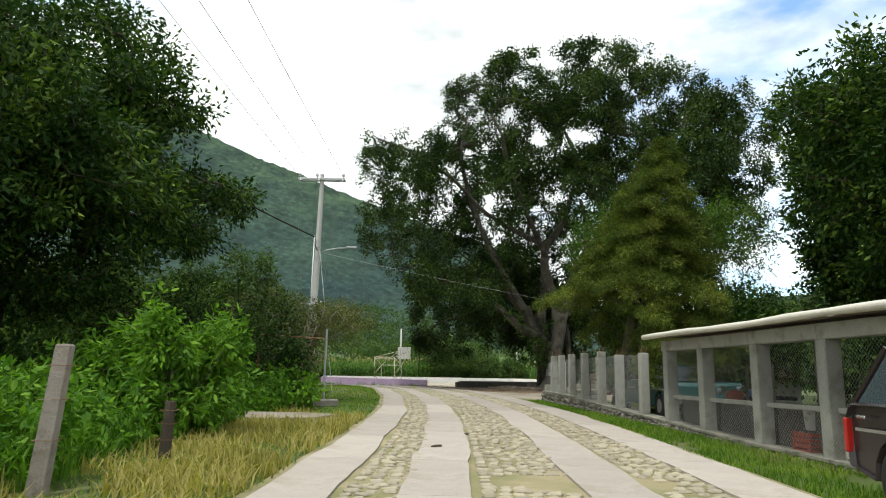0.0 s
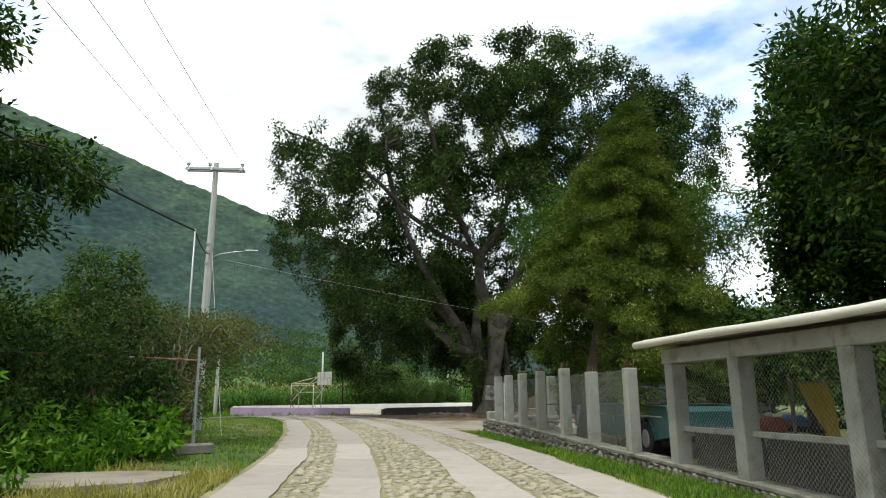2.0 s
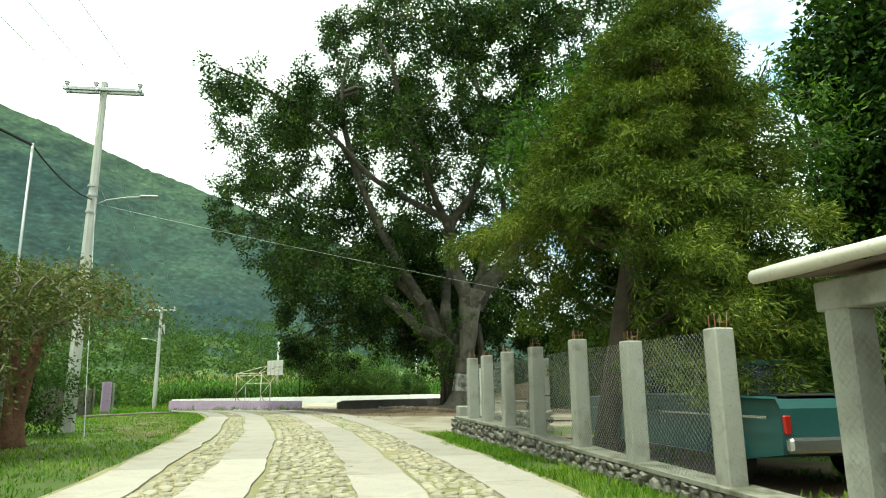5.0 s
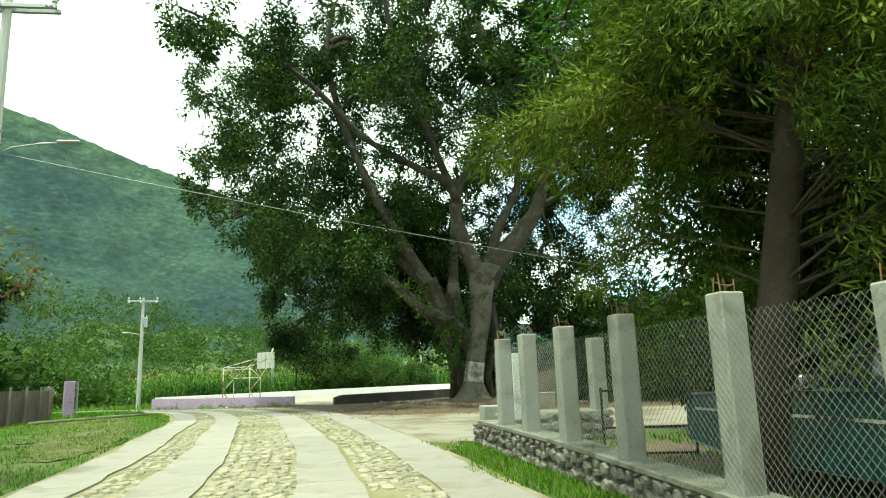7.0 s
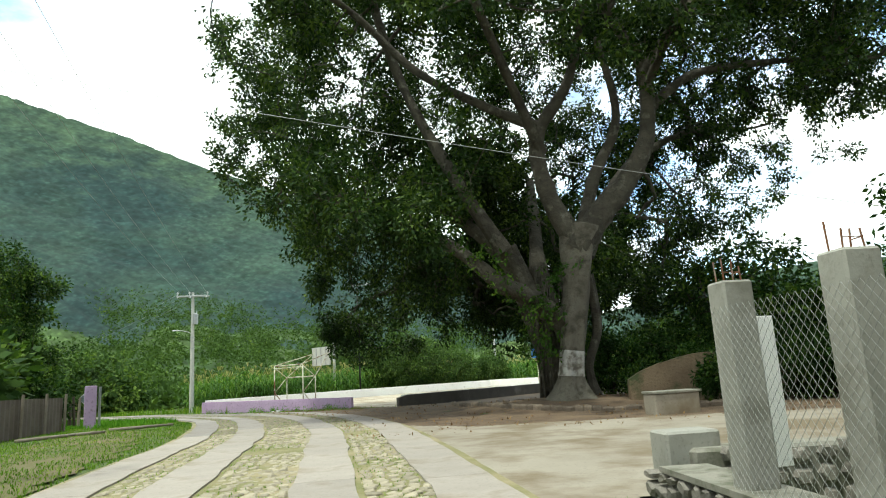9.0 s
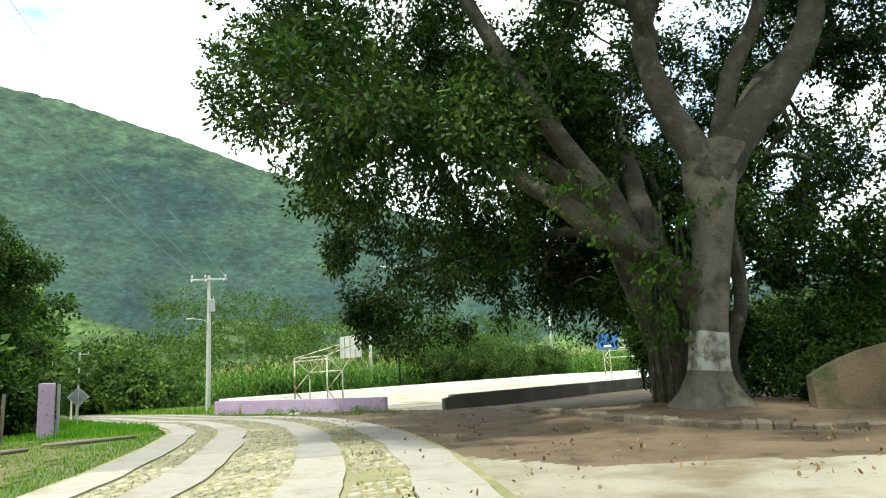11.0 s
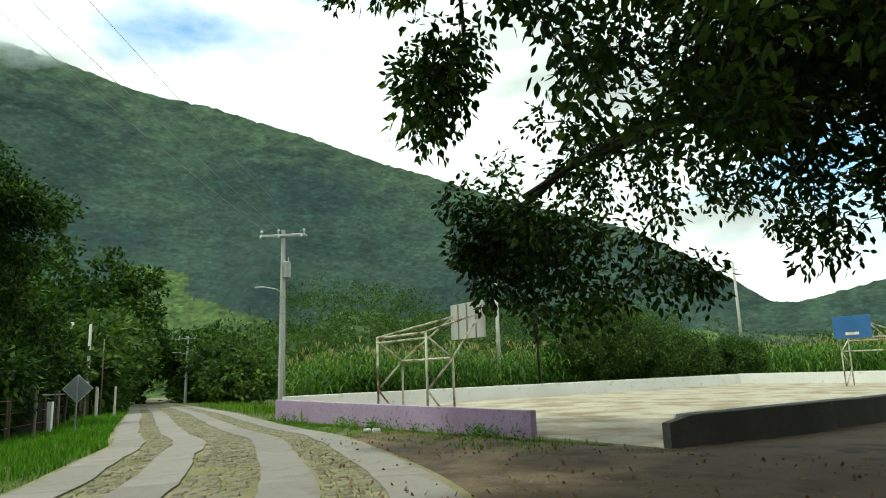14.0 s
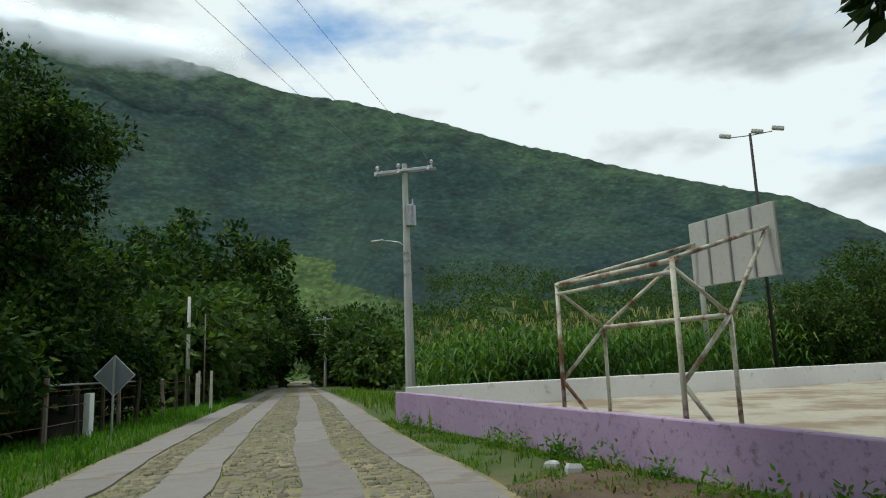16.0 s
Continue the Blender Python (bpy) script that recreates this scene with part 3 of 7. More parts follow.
def crown_tree(name, label, stems, blobs, n, per, length, width, spread, leaf, bark, keep=None, seed=1, rounded=True, droop=0.35, tip=0.016, sides=9, group="", shell=0.33, flat=0.5, rough=0.06, category="tree"):
    """A tree or bush: tapered stems, branches grown to the crown, a crown of single leaves."""
    root = stems[0][0][0]
    t = thing(name, label, category, root, group=group)
    back = Matrix.Translation(-Vector(root))
    trunk = Geo()
    r = np.random.default_rng(seed + 5)
    for pts, r0, r1 in stems:
        fine, rad = [], []
        pts = [np.array(p, float) for p in pts]
        m = 5
        for i in range(len(pts) - 1):
            p0, p1, p2, p3 = pts[max(i - 1, 0)], pts[i], pts[i + 1], pts[min(i + 2, len(pts) - 1)]
            for k in range(m):
                f = k / m
                fine.append(0.5 * (2 * p1 + (p2 - p0) * f + (2 * p0 - 5 * p1 + 4 * p2 - p3) * f * f + (3 * p1 - p0 - 3 * p2 + p3) * f ** 3))
        fine.append(pts[-1])
        for i in range(len(fine)):
            f = i / (len(fine) - 1)
            flare = 1 + 0.55 * max(0, 1 - (fine[i][2] - root[2]) / 0.7) if fine[i][2] - root[2] < 0.7 else 1
            rad.append((r0 + (r1 - r0) * f) * flare * (1 + r.normal() * rough))
        trunk.tube([back @ Vector(p) for p in fine], rad, sides)
    part("trunk", trunk, bark, t, smooth=True)
    pts = crown_points(blobs, n, seed, keep, shell)
    geo, ends, outs, mids = grow(stems, pts, seed, tip=tip)
    geo.v = [tuple(back @ Vector(p)) for p in geo.v]
    tagged(part("branching", geo, bark, t, smooth=True), kind="stuff")
    off = np.array(root)
    k = max(1, int(per * 0.3))
    me = leaf_mesh("crown", ends - off, outs, per - k, length, width, spread, leaf, droop, rounded, seed, flat)
    part("crown", me, leaf, t)
    me2 = leaf_mesh("inner_crown", mids - off, outs, k, length, width, spread * 0.8, leaf, droop, rounded, seed + 1, flat)
    part("inner_crown", me2, leaf, t)
    return t


def blades(name, xy, height, material, label, lean=0.45, width=0.012, seed=3, category="grass"):
    """Grass: one bent blade at each place."""
    r = np.random.default_rng(seed)
    n = len(xy)
    z = ground_z(xy[:, 0], xy[:, 1]) - 0.01
    p = np.column_stack([xy, z])
    h = (height * r.uniform(0.5, 1.3, n))[:, None]
    a = r.uniform(0, 2 * np.pi, n)
    d = np.column_stack([np.cos(a), np.sin(a), np.zeros(n)])
    s = np.column_stack([-np.sin(a), np.cos(a), np.zeros(n)]) * (width * r.uniform(0.7, 1.4, n))[:, None]
    ln = (lean * r.uniform(0.1, 1.6, n))[:, None]
    up = np.array([0, 0, 1.0])
    v = np.stack([p - s, p + s, p + up * h * 0.55 + d * h * ln * 0.35 + s * 0.75, p + up * h * 0.55 + d * h * ln * 0.35 - s * 0.75,
                  p + up * h * (1 - 0.25 * ln) + d * h * ln + s * 0.12, p + up * h * (1 - 0.25 * ln) + d * h * ln - s * 0.12], 1)
    q = (np.arange(n)[:, None, None] * 6 + np.array([[0, 1, 2, 3], [3, 2, 4, 5]])[None]).reshape(-1, 4)
    ob = new(name, mesh_arrays(name, v.reshape(-1, 3), q, material))
    return tagged(ob, label, category, kind="stuff")


def road_offset(x, y):
    """Signed distance from the road's middle, to the right positive, and the index along it."""
    pts = np.column_stack([np.atleast_1d(x), np.atleast_1d(y)])
    best = np.full(len(pts), 1e9)
    idx = np.zeros(len(pts), int)
    for s in range(0, len(ROAD), 60):
        seg = ROAD[s:s + 60]
        d = np.linalg.norm(pts[:, None] - seg[None], axis=2)
        j = d.argmin(1)
        m = d[np.arange(len(pts)), j]
        up = m < best
        best[up], idx[up] = m[up], s + j[up]
    rel = pts - ROAD[idx]
    return (rel * ROAD_RIGHT[idx]).sum(1) / ROAD_WIDTH[idx] ** 2, idx


# ---- ground ----
def ground_sheet():
    fine_x = np.concatenate([np.arange(-84, -32, 1.0), np.arange(-32, 32.01, 0.5)])
    fine_y = np.concatenate([np.arange(-12, 92, 0.5), np.arange(92, 152.01, 1.5)])
    xs = np.concatenate([np.linspace(-1500, -100, 30), fine_x, np.linspace(40, 1500, 40)])
    ys = np.concatenate([np.linspace(-1500, -16, 40), fine_y, np.linspace(170, 1500, 50)])
    X, Y = np.meshgrid(xs, ys)
    Z = ground_z(X, Y) - 0.012
    off, _ = road_offset(X.ravel(), Y.ravel())
    off = np.abs(off.reshape(X.shape))
    rough = np.array([noise.noise(Vector((x * 0.7, y * 0.7, 0))) for x, y in zip(X.ravel(), Y.ravel())]).reshape(X.shape)
    Z = Z + rough * 0.05 * np.clip((off - 3.4) / 2, 0, 1) - 0.03 * (off < 3.3)
    px, py = X - C0[0], Y - C0[1]
    a, b = px * AX[0] + py * AX[1], px * BX[0] + py * BX[1]
    Z = np.where((a > 0) & (a < 34) & (b > 0) & (b < 19), np.minimum(Z, 0.2), Z)
    n, m = X.shape
    i = np.arange(n * m).reshape(n, m)
    q = np.stack([i[:-1, :-1], i[:-1, 1:], i[1:, 1:], i[1:, :-1]], -1).reshape(-1, 4)
    ob = new("ground", mesh_arrays("ground", np.stack([X, Y, Z], -1).reshape(-1, 3), q, MAT["soil"], True))
    return tagged(ob, "earth ground with grass and weeds along a village road", "ground", kind="structure")


ground_sheet()


def patch(name, outline, material, lift, label, category="ground", res=0.5, kind="structure"):
    """A thin layer of another ground inside an outline, following the land."""
    o = np.array(outline, float)
    x0, y0 = o.min(0)
    x1, y1 = o.max(0)
    xs, ys = np.arange(x0, x1 + res, res), np.arange(y0, y1 + res, res)
    X, Y = np.meshgrid(xs, ys)

    def inside(px, py):
        c = np.zeros(px.shape, bool)
        for k in range(len(o)):
            (ax, ay), (bx, by) = o[k], o[(k + 1) % len(o)]
            cond = (ay > py) != (by > py)
            with np.errstate(divide="ignore", invalid="ignore"):
                c ^= cond & (px < (bx - ax) * (py - ay) / (by - ay) + ax)
        return c

    # quads whose middle lies inside; the rim is uneven, as worn ground is
    mid = inside((X[:-1, :-1] + X[1:, 1:]) / 2, (Y[:-1, :-1] + Y[1:, 1:]) / 2)
    n, m = X.shape
    i = np.arange(n * m).reshape(n, m)
    q = np.stack([i[:-1, :-1], i[:-1, 1:], i[1:, 1:], i[1:, :-1]], -1)[mid]
    jit = np.random.default_rng(5).normal(size=(2, n, m)) * res * 0.22
    Xj, Yj = X + jit[0], Y + jit[1]
    v = np.stack([Xj, Yj, ground_z(Xj, Yj) + lift], -1).reshape(-1, 3)
    used = np.unique(q)
    remap = np.zeros(n * m, int)
    remap[used] = np.arange(len(used))
    return tagged(new(name, mesh_arrays(name, v[used], remap[q], material, True)), label, category, kind=kind)


patch("dirt_yard", [(2.2, 31.6), (9, 31.8), (16, 32.4), (20, 40), (20, 60), (9.4, 59.8), (1.2, 51.0), (-1.2, 52.6), (-5.4, 56.6), (-6.2, 54.9), (-3.7, 49.8), (-1.6, 45.4), (0.4, 40.8), (1.4, 36.4)], MAT["dirt"], 0.018, "bare brown earth with fallen leaves under the great tree", res=0.25)
patch("side_road", [(3.7, 22.5), (4.4, 25.3), (8, 26.2), (13, 27.0), (13, 33.6), (8, 34.4), (3.6, 34.8), (2.1, 36.5), (2.4, 33), (3.0, 28)], MAT["paving"], 0.021, "worn dusty concrete of the side road mouth", "road", res=0.2)
patch("yard_floor", [(6.7, -8), (14, -8), (14, 24), (6.0, 24), (5.9, 14)], MAT["dirt"], 0.006, "earth floor of the fenced yard", res=0.5)
patch("bare_verge", [(-5.5, 30.5), (-3.2, 25), (-2.6, 27), (-4.2, 35), (-6.2, 40), (-8.2, 43.5), (-10, 43), (-7.5, 36)], MAT["verge"], 0.004, "trodden earth in the grass verge", res=0.45)


patch("damp_patch", [(-1.9, 37.2), (-0.7, 37.4), (-1.1, 40.0), (-1.9, 42.2), (-3.6, 43.6), (-3.9, 42.9), (-2.6, 40.2)], MAT["mud"], 0.020, "damp dark earth washed over the cobbles", res=0.2)


# ---- mountains and far woods ----
def mountain():
    az = np.arange(-75, 100.01, 0.34)
    ridge = np.interp(az, [-75, -45, -32, -26, -20, -15, -13, -11, -7, -3, 7, 14, 20, 25, 33, 39, 45, 53, 61, 80, 110],
                      [4.5, 6.2, 7.0, 6.6, 5.5, 4.4, 4.6, 6.2, 9.0, 11.3, 14.5, 16.8, 18.5, 20.2, 22.0, 22.6, 24.0, 25.0, 25.7, 25.0, 19.0])
    far = np.interp(az, [-75, -13, 20, 60, 110], [900, 1500, 1500, 1400, 1200])
    s = np.concatenate([np.linspace(0, 1, 160), [1.12, 1.5]])
    A, S = np.meshgrid(np.radians(az), s)
    R = 120 + (far[None] - 120) * S
    top = far * np.tan(np.radians(ridge))
    Z = -4.0 + (top[None] + 4) * np.where(S <= 1, 0.10 * S + 0.90 * np.clip(S, 0, 1) ** 1.75, 1 - (S - 1) * 1.2)
    X, Y = -np.sin(A) * R, 45 + np.cos(A) * R
    nz = np.empty(X.shape)
    for i in range(X.shape[0]):
        for j in range(X.shape[1]):
            x, y = X[i, j], Y[i, j]
            g = noise.noise(Vector((math.degrees(A[i, j]) * 0.16 + 0.0006 * y, S[i, j] * 2.2, 0)))
            f = noise.noise(Vector((x * 0.05, y * 0.05, 3.0)))
            g2 = noise.noise(Vector((x * 0.006, y * 0.006, 9.0)))
            nz[i, j] = (64 * g + 26 * g2) * S[i, j] * (1 - min(1, S[i, j]) ** 3) + 3.2 * f * min(1, S[i, j] * 4)
    r = np.random.default_rng(3)
    smooth_z = Z + nz
    Z = smooth_z + r.normal(size=Z.shape) * 0.9 * R / 1300
    n, m = X.shape
    i = np.arange(n * m).reshape(n, m)
    q = np.stack([i[:-1, :-1], i[1:, :-1], i[1:, 1:], i[:-1, 1:]], -1).reshape(-1, 4)
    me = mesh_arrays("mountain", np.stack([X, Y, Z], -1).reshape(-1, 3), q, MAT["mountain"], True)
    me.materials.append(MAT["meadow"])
    uv = np.stack([A.ravel() * 1000, 2300 * (smooth_z / R).ravel()], 1)
    me.uv_layers.new(name="slope").data.foreach_set("uv", np.ascontiguousarray(uv[q.ravel()], dtype=np.float32).ravel())
    hs = np.stack([np.clip(S, 0, 1.1).ravel(), S.ravel() * 0], 1)
    me.uv_layers.new(name="height").data.foreach_set("uv", np.ascontiguousarray(hs[q.ravel()], dtype=np.float32).ravel())
    low = np.array([S[a, b] + 0.16 * noise.noise(Vector((X[a, b] * 0.012, Y[a, b] * 0.012, 2))) < 0.20 for a in range(n - 1) for b in range(m - 1)])
    me.polygons.foreach_set("material_index", low.astype(np.int32))
    ob = new("mountain", me)
    tagged(ob, "long green wooded mountain ridge behind the village", "mountain", kind="structure")


mountain()


def ridge_cloud():
    """A torn bank of cloud that rests on the highest part of the ridge."""
    m = bpy.data.materials.new("cloud")
    m.use_nodes = True
    nt = m.node_tree
    ln = nt.links.new
    b = nt.nodes["Principled BSDF"]
    b.inputs["Base Color"].default_value = (0.9, 0.91, 0.93, 1)
    b.inputs["Roughness"].default_value = 1.0
    b.inputs["Specular IOR Level"].default_value = 0.0
    # a glow of its own is added, in place of sunlight on the cloud
    b.inputs["Emission Color"].default_value = (0.9, 0.93, 1.0, 1)
    b.inputs["Emission Strength"].default_value = 0.6
    tc = nt.nodes.new("ShaderNodeTexCoord")
    sep = nt.nodes.new("ShaderNodeSeparateXYZ")
    ln(tc.outputs["UV"], sep.inputs["Vector"])

    def calc(op, a, c=None, d=None):
        n = nt.nodes.new("ShaderNodeMath")
        n.operation = op
        for k, v in enumerate((a, c, d)):
            if v is None:
                continue
            if isinstance(v, (int, float)):
                n.inputs[k].default_value = v
            else:
                ln(v, n.inputs[k])
        return n.outputs[0]

    puff = nt.nodes.new("ShaderNodeTexNoise")
    puff.inputs["Scale"].default_value, puff.inputs["Detail"].default_value = 7.0, 8.0
    stretch = nt.nodes.new("ShaderNodeMapping")
    stretch.inputs["Scale"].default_value = (1.0, 0.35, 1.0)
    ln(tc.outputs["UV"], stretch.inputs["Vector"])
    ln(stretch.outputs["Vector"], puff.inputs["Vector"])
    # thin at the rims of the bank, thick in its middle
    u = calc("MULTIPLY", calc("MULTIPLY", sep.outputs["X"], calc("SUBTRACT", 1.0, sep.outputs["X"])), 4.0)
    v = calc("MULTIPLY", calc("MULTIPLY", sep.outputs["Y"], calc("SUBTRACT", 1.0, sep.outputs["Y"])), 4.0)
    body = calc("MULTIPLY", calc("POWER", u, 0.6), v)
    cover = nt.nodes.new("ShaderNodeMapRange")
    cover.inputs["From Min"].default_value, cover.inputs["From Max"].default_value = 0.62, 1.10
    ln(calc("ADD", calc("MULTIPLY", body, 0.62), puff.outputs["Fac"]), cover.inputs["Value"])
    clear = nt.nodes.new("ShaderNodeBsdfTransparent")
    mx = nt.nodes.new("ShaderNodeMixShader")
    ln(calc("MULTIPLY", cover.outputs["Result"], calc("MINIMUM", calc("MULTIPLY", body, 4.0), 1.0)), mx.inputs[0])
    ln(clear.outputs[0], mx.inputs[1])
    ln(b.outputs[0], mx.inputs[2])
    ln(mx.outputs[0], nt.nodes["Material Output"].inputs["Surface"])
    n, k = 40, 14
    U, V = np.meshgrid(np.linspace(0, 1, n), np.linspace(0, 1, k))
    A, E = np.radians(42 + 24 * U), np.radians(22.6 + 4.6 * V)
    R = 1180 - 60 * np.sin(np.pi * V)
    pts = np.stack([-np.sin(A) * R, 45 + np.cos(A) * R, R * np.tan(E)], -1).reshape(-1, 3)
    i = np.arange(n * k).reshape(k, n)
    q = np.stack([i[:-1, :-1], i[:-1, 1:], i[1:, 1:], i[1:, :-1]], -1).reshape(-1, 4)
    me = mesh_arrays("cloud_bank", pts, q, m, True)
    uv = np.stack([U.ravel(), V.ravel()], 1)
    me.uv_layers.new(name="bank").data.foreach_set("uv", np.ascontiguousarray(uv[q.ravel()], dtype=np.float32).ravel())
    tagged(new("cloud_bank", me), "torn white cloud resting on the mountain ridge", "cloud", kind="structure")


ridge_cloud()


def slope_z(x, y):
    r = math.hypot(x, y - 45)
    a = math.degrees(math.atan2(-x, y - 45))
    ridge = np.interp(a, [-75, -45, -32, -26, -20, -15, -13, -11, -7, -3, 7, 14, 20, 25, 33, 39, 45, 53, 61, 80, 110],
                      [4.5, 6.2, 7.0, 6.6, 5.5, 4.4, 4.6, 6.2, 9.0, 11.3, 14.5, 16.8, 18.5, 20.2, 22.0, 22.6, 24.0, 25.0, 25.7, 25.0, 19.0])
    far = np.interp(a, [-75, -13, 20, 60, 110], [900, 1500, 1500, 1400, 1200])
    s = (r - 120) / (far - 120)
    if s < 0:
        return gz(x, y)
    return max(gz(x, y), -4 + (far * math.tan(math.radians(ridge)) + 4) * (0.10 * s + 0.90 * s ** 1.75))


def far_woods():
    """Bushes and trees on the lower slopes and up the mountain, each a tuft of leaf sprays."""
    r = np.random.default_rng(21)

    def tufts(count, d0, d1, power, h0, h1, sprays, per, length, width, seed, name, label, grow_by, leaf):
        cs, outs = [], []
        while count > 0:
            a = math.radians(r.uniform(-45, 72))
            d = d0 + (d1 - d0) * r.random() ** power
            x, y = -math.sin(a) * d, 45 + math.cos(a) * d
            off, _i = road_offset(x, y)
            if abs(off[0]) < 6 or (-10 < math.degrees(a) < 34 and d < 112 and x > -40):
                continue
            if noise.noise(Vector((x * 0.012, y * 0.012, 4))) > 0.28:
                if r.random() < 0.8:
                    continue
            count -= 1
            z = slope_z(x, y)
            h = r.uniform(h0, h1) * (1 + d / grow_by)
            for _k in range(sprays):
                p = r.normal(size=3)
                p /= np.linalg.norm(p)
                p[2] = abs(p[2])
                cs.append((x + p[0] * h * 0.85, y + p[1] * h * 0.85, z + p[2] * h * r.uniform(0.4, 1.0)))
                outs.append(p)
        me = leaf_mesh(name, np.array(cs), np.array(outs), per, length, width, length * 0.85, leaf, 0.1, False, seed, 0.4)
        tagged(new(name, me), label, "woods", kind="stuff")

    tufts(4300, 92, 560, 1.3, 1.5, 4.2, 12, 5, 1.25, 0.95, 22, "far_woods", "green bushes and trees scattered over the lower slopes", 260, MAT["leaf_woods"])


far_woods()

# ---- road ----
STRIPS = [(-2.85, -2.10), (-1.45, -0.70), (0.45, 1.20), (2.00, 2.80)]
BANDS = [(-2.10, -1.45), (-0.70, 0.45), (1.20, 2.00)]


def ribbon(o0, o1, i0, i1, lift, jitter=0.0):
    """Points of a strip along the road between two offsets."""
    idx = np.arange(i0, i1 + 1)
    wander = [np.array([noise.noise(Vector((i * 0.31, o * 5.0, 0))) + 0.5 * noise.noise(Vector((i * 0.9, o * 5.0, 4))) for i in idx]) * jitter for o in (o0, o1)]
    a = ROAD[idx] + ROAD_RIGHT[idx] * (o0 + wander[0])[:, None]
    b = ROAD[idx] + ROAD_RIGHT[idx] * (o1 + wander[1])[:, None]
    za, zb = ground_z(a[:, 0], a[:, 1]) + lift, ground_z(b[:, 0], b[:, 1]) + lift
    return np.column_stack([a, za]), np.column_stack([b, zb])


N_ROAD = len(ROAD)
bed = Geo()
a_, b_ = ribbon(-3.0, 2.95, 0, N_ROAD - 1, 0.024, 0.03)
bed.add(list(map(tuple, a_)) + list(map(tuple, b_)), [(k, N_ROAD + k, N_ROAD + k + 1, k + 1) for k in range(N_ROAD - 1)])
road = tagged(part("road", bed, MAT["bedding"], smooth=True), "village road with four concrete strips and cobbles between them", "road", kind="structure")


def concrete_strips():
    r = np.random.default_rng(12)
    for o0, o1 in STRIPS:
        i = 40 + int(r.integers(0, 5))
        while i < N_ROAD - 8:
            L = int(r.integers(5, 9))
            j = min(i + L, N_ROAD - 1)
            a, b = ribbon(o0, o1, i, j, 0.050, 0.075)
            a2, b2 = a.copy(), b.copy()
            a2[:, 2] -= 0.07
            b2[:, 2] -= 0.07
            # a narrow joint at each end
            for arr in (a, b, a2, b2):
                arr[0] = arr[0] + (arr[1] - arr[0]) * 0.012
                arr[-1] = arr[-1] + (arr[-2] - arr[-1]) * 0.012
            n = len(a)
            c = a[n // 2].copy()
            vs = [tuple(p - c) for p in np.concatenate([a, b, a2, b2])]
            fs = []
            for k in range(n - 1):
                fs += [(k, n + k, n + k + 1, k + 1), (2 * n + k, k, k + 1, 2 * n + k + 1), (n + k, 3 * n + k, 3 * n + k + 1, n + k + 1)]
            fs += [(0, 2 * n, 3 * n, n), (n - 1, 2 * n - 1, 4 * n - 1, 3 * n - 1)]
            # slabs turn darker past y 19 and again past y 37.5
            part("slab", Geo().add(vs, fs), MAT["concrete" if c[1] < 19 else "mid_concrete" if c[1] < 37.5 else "dark_concrete"], road, loc=c)
            i = j


def stone_shapes(n, seed, flat=0.45):
    """A few rough stones about one metre across, to be shared and scaled."""
    r = np.random.default_rng(seed)
    out = []
    for _ in range(n):
        k = 6
        ang = np.sort(np.linspace(0, 2 * np.pi, k, endpoint=False) + r.normal(size=k) * 0.16)
        rad = 0.5 * r.uniform(0.82, 1.1, k)
        low = [(math.cos(a) * q, math.sin(a) * q, -0.5) for a, q in zip(ang, rad)]
        mid = [(math.cos(a) * q * 0.98, math.sin(a) * q * 0.98, flat * 0.5 + r.normal() * 0.03) for a, q in zip(ang, rad)]
        top = [(math.cos(a) * q * 0.70, math.sin(a) * q * 0.70, flat + r.normal() * 0.05) for a, q in zip(ang, rad)]
        fs = [tuple(range(2 * k, 3 * k))]
        for a in range(2):
            fs += [(a * k + i, a * k + (i + 1) % k, (a + 1) * k + (i + 1) % k, (a + 1) * k + i) for i in range(k)]
        out.append((low + mid + top, fs))
    return out


def cobbles():
    r = np.random.default_rng(14)
    shapes = stone_shapes(6, 15)
    meshes = [Geo().add(v, f).mesh("cobble", MAT["cobble"]) for v, f in shapes]
    rest, far = Geo(), Geo()
    made = 0
    for o0, o1 in BANDS:
        s = 41.0 * 0.5
        while s < 132:
            row = o0 + 0.06
            size = r.uniform(0.14, 0.21)
            while row < o1 - 0.05:
                w = r.uniform(0.13, 0.22)
                i = min(int(s / 0.5), N_ROAD - 2)
                f = s / 0.5 - i
                p = ROAD[i] * (1 - f) + ROAD[i + 1] * f + ROAD_RIGHT[i] * (row + w / 2)
                ang = math.atan2(ROAD_RIGHT[i][1], ROAD_RIGHT[i][0]) + r.normal() * 0.25
                bare = noise.noise(Vector((p[0] * 0.55, p[1] * 0.55, 7.0)))
                if bare < 0.46 and r.random() > 0.05:
                    z = gz(*p) + (0.014 if p[1] < 27 else 0.004) + r.normal() * 0.005
                    m = Matrix.LocRotScale((p[0], p[1], z), Euler((r.normal() * 0.05, r.normal() * 0.05, ang)), (w * 0.94, size * 0.94, 0.07 * r.uniform(0.8, 1.2)))
                    k = int(r.integers(0, 6))
                    if 10 < p[1] < 19 and o0 == -0.70 and made < 300:
                        ob = part("cobble", meshes[k], None, road)
                        ob.matrix_basis = m
                        made += 1
                    else:
                        v, fcs = shapes[k]
                        # cobbles past about y 38 take the darker material
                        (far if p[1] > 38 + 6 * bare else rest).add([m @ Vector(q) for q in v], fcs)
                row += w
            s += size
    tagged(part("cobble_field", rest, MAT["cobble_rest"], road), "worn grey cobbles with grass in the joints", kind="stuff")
    tagged(part("old_cobble_field", far, MAT["dark_cobble"], road), "darker cobbles past the bend", kind="stuff")


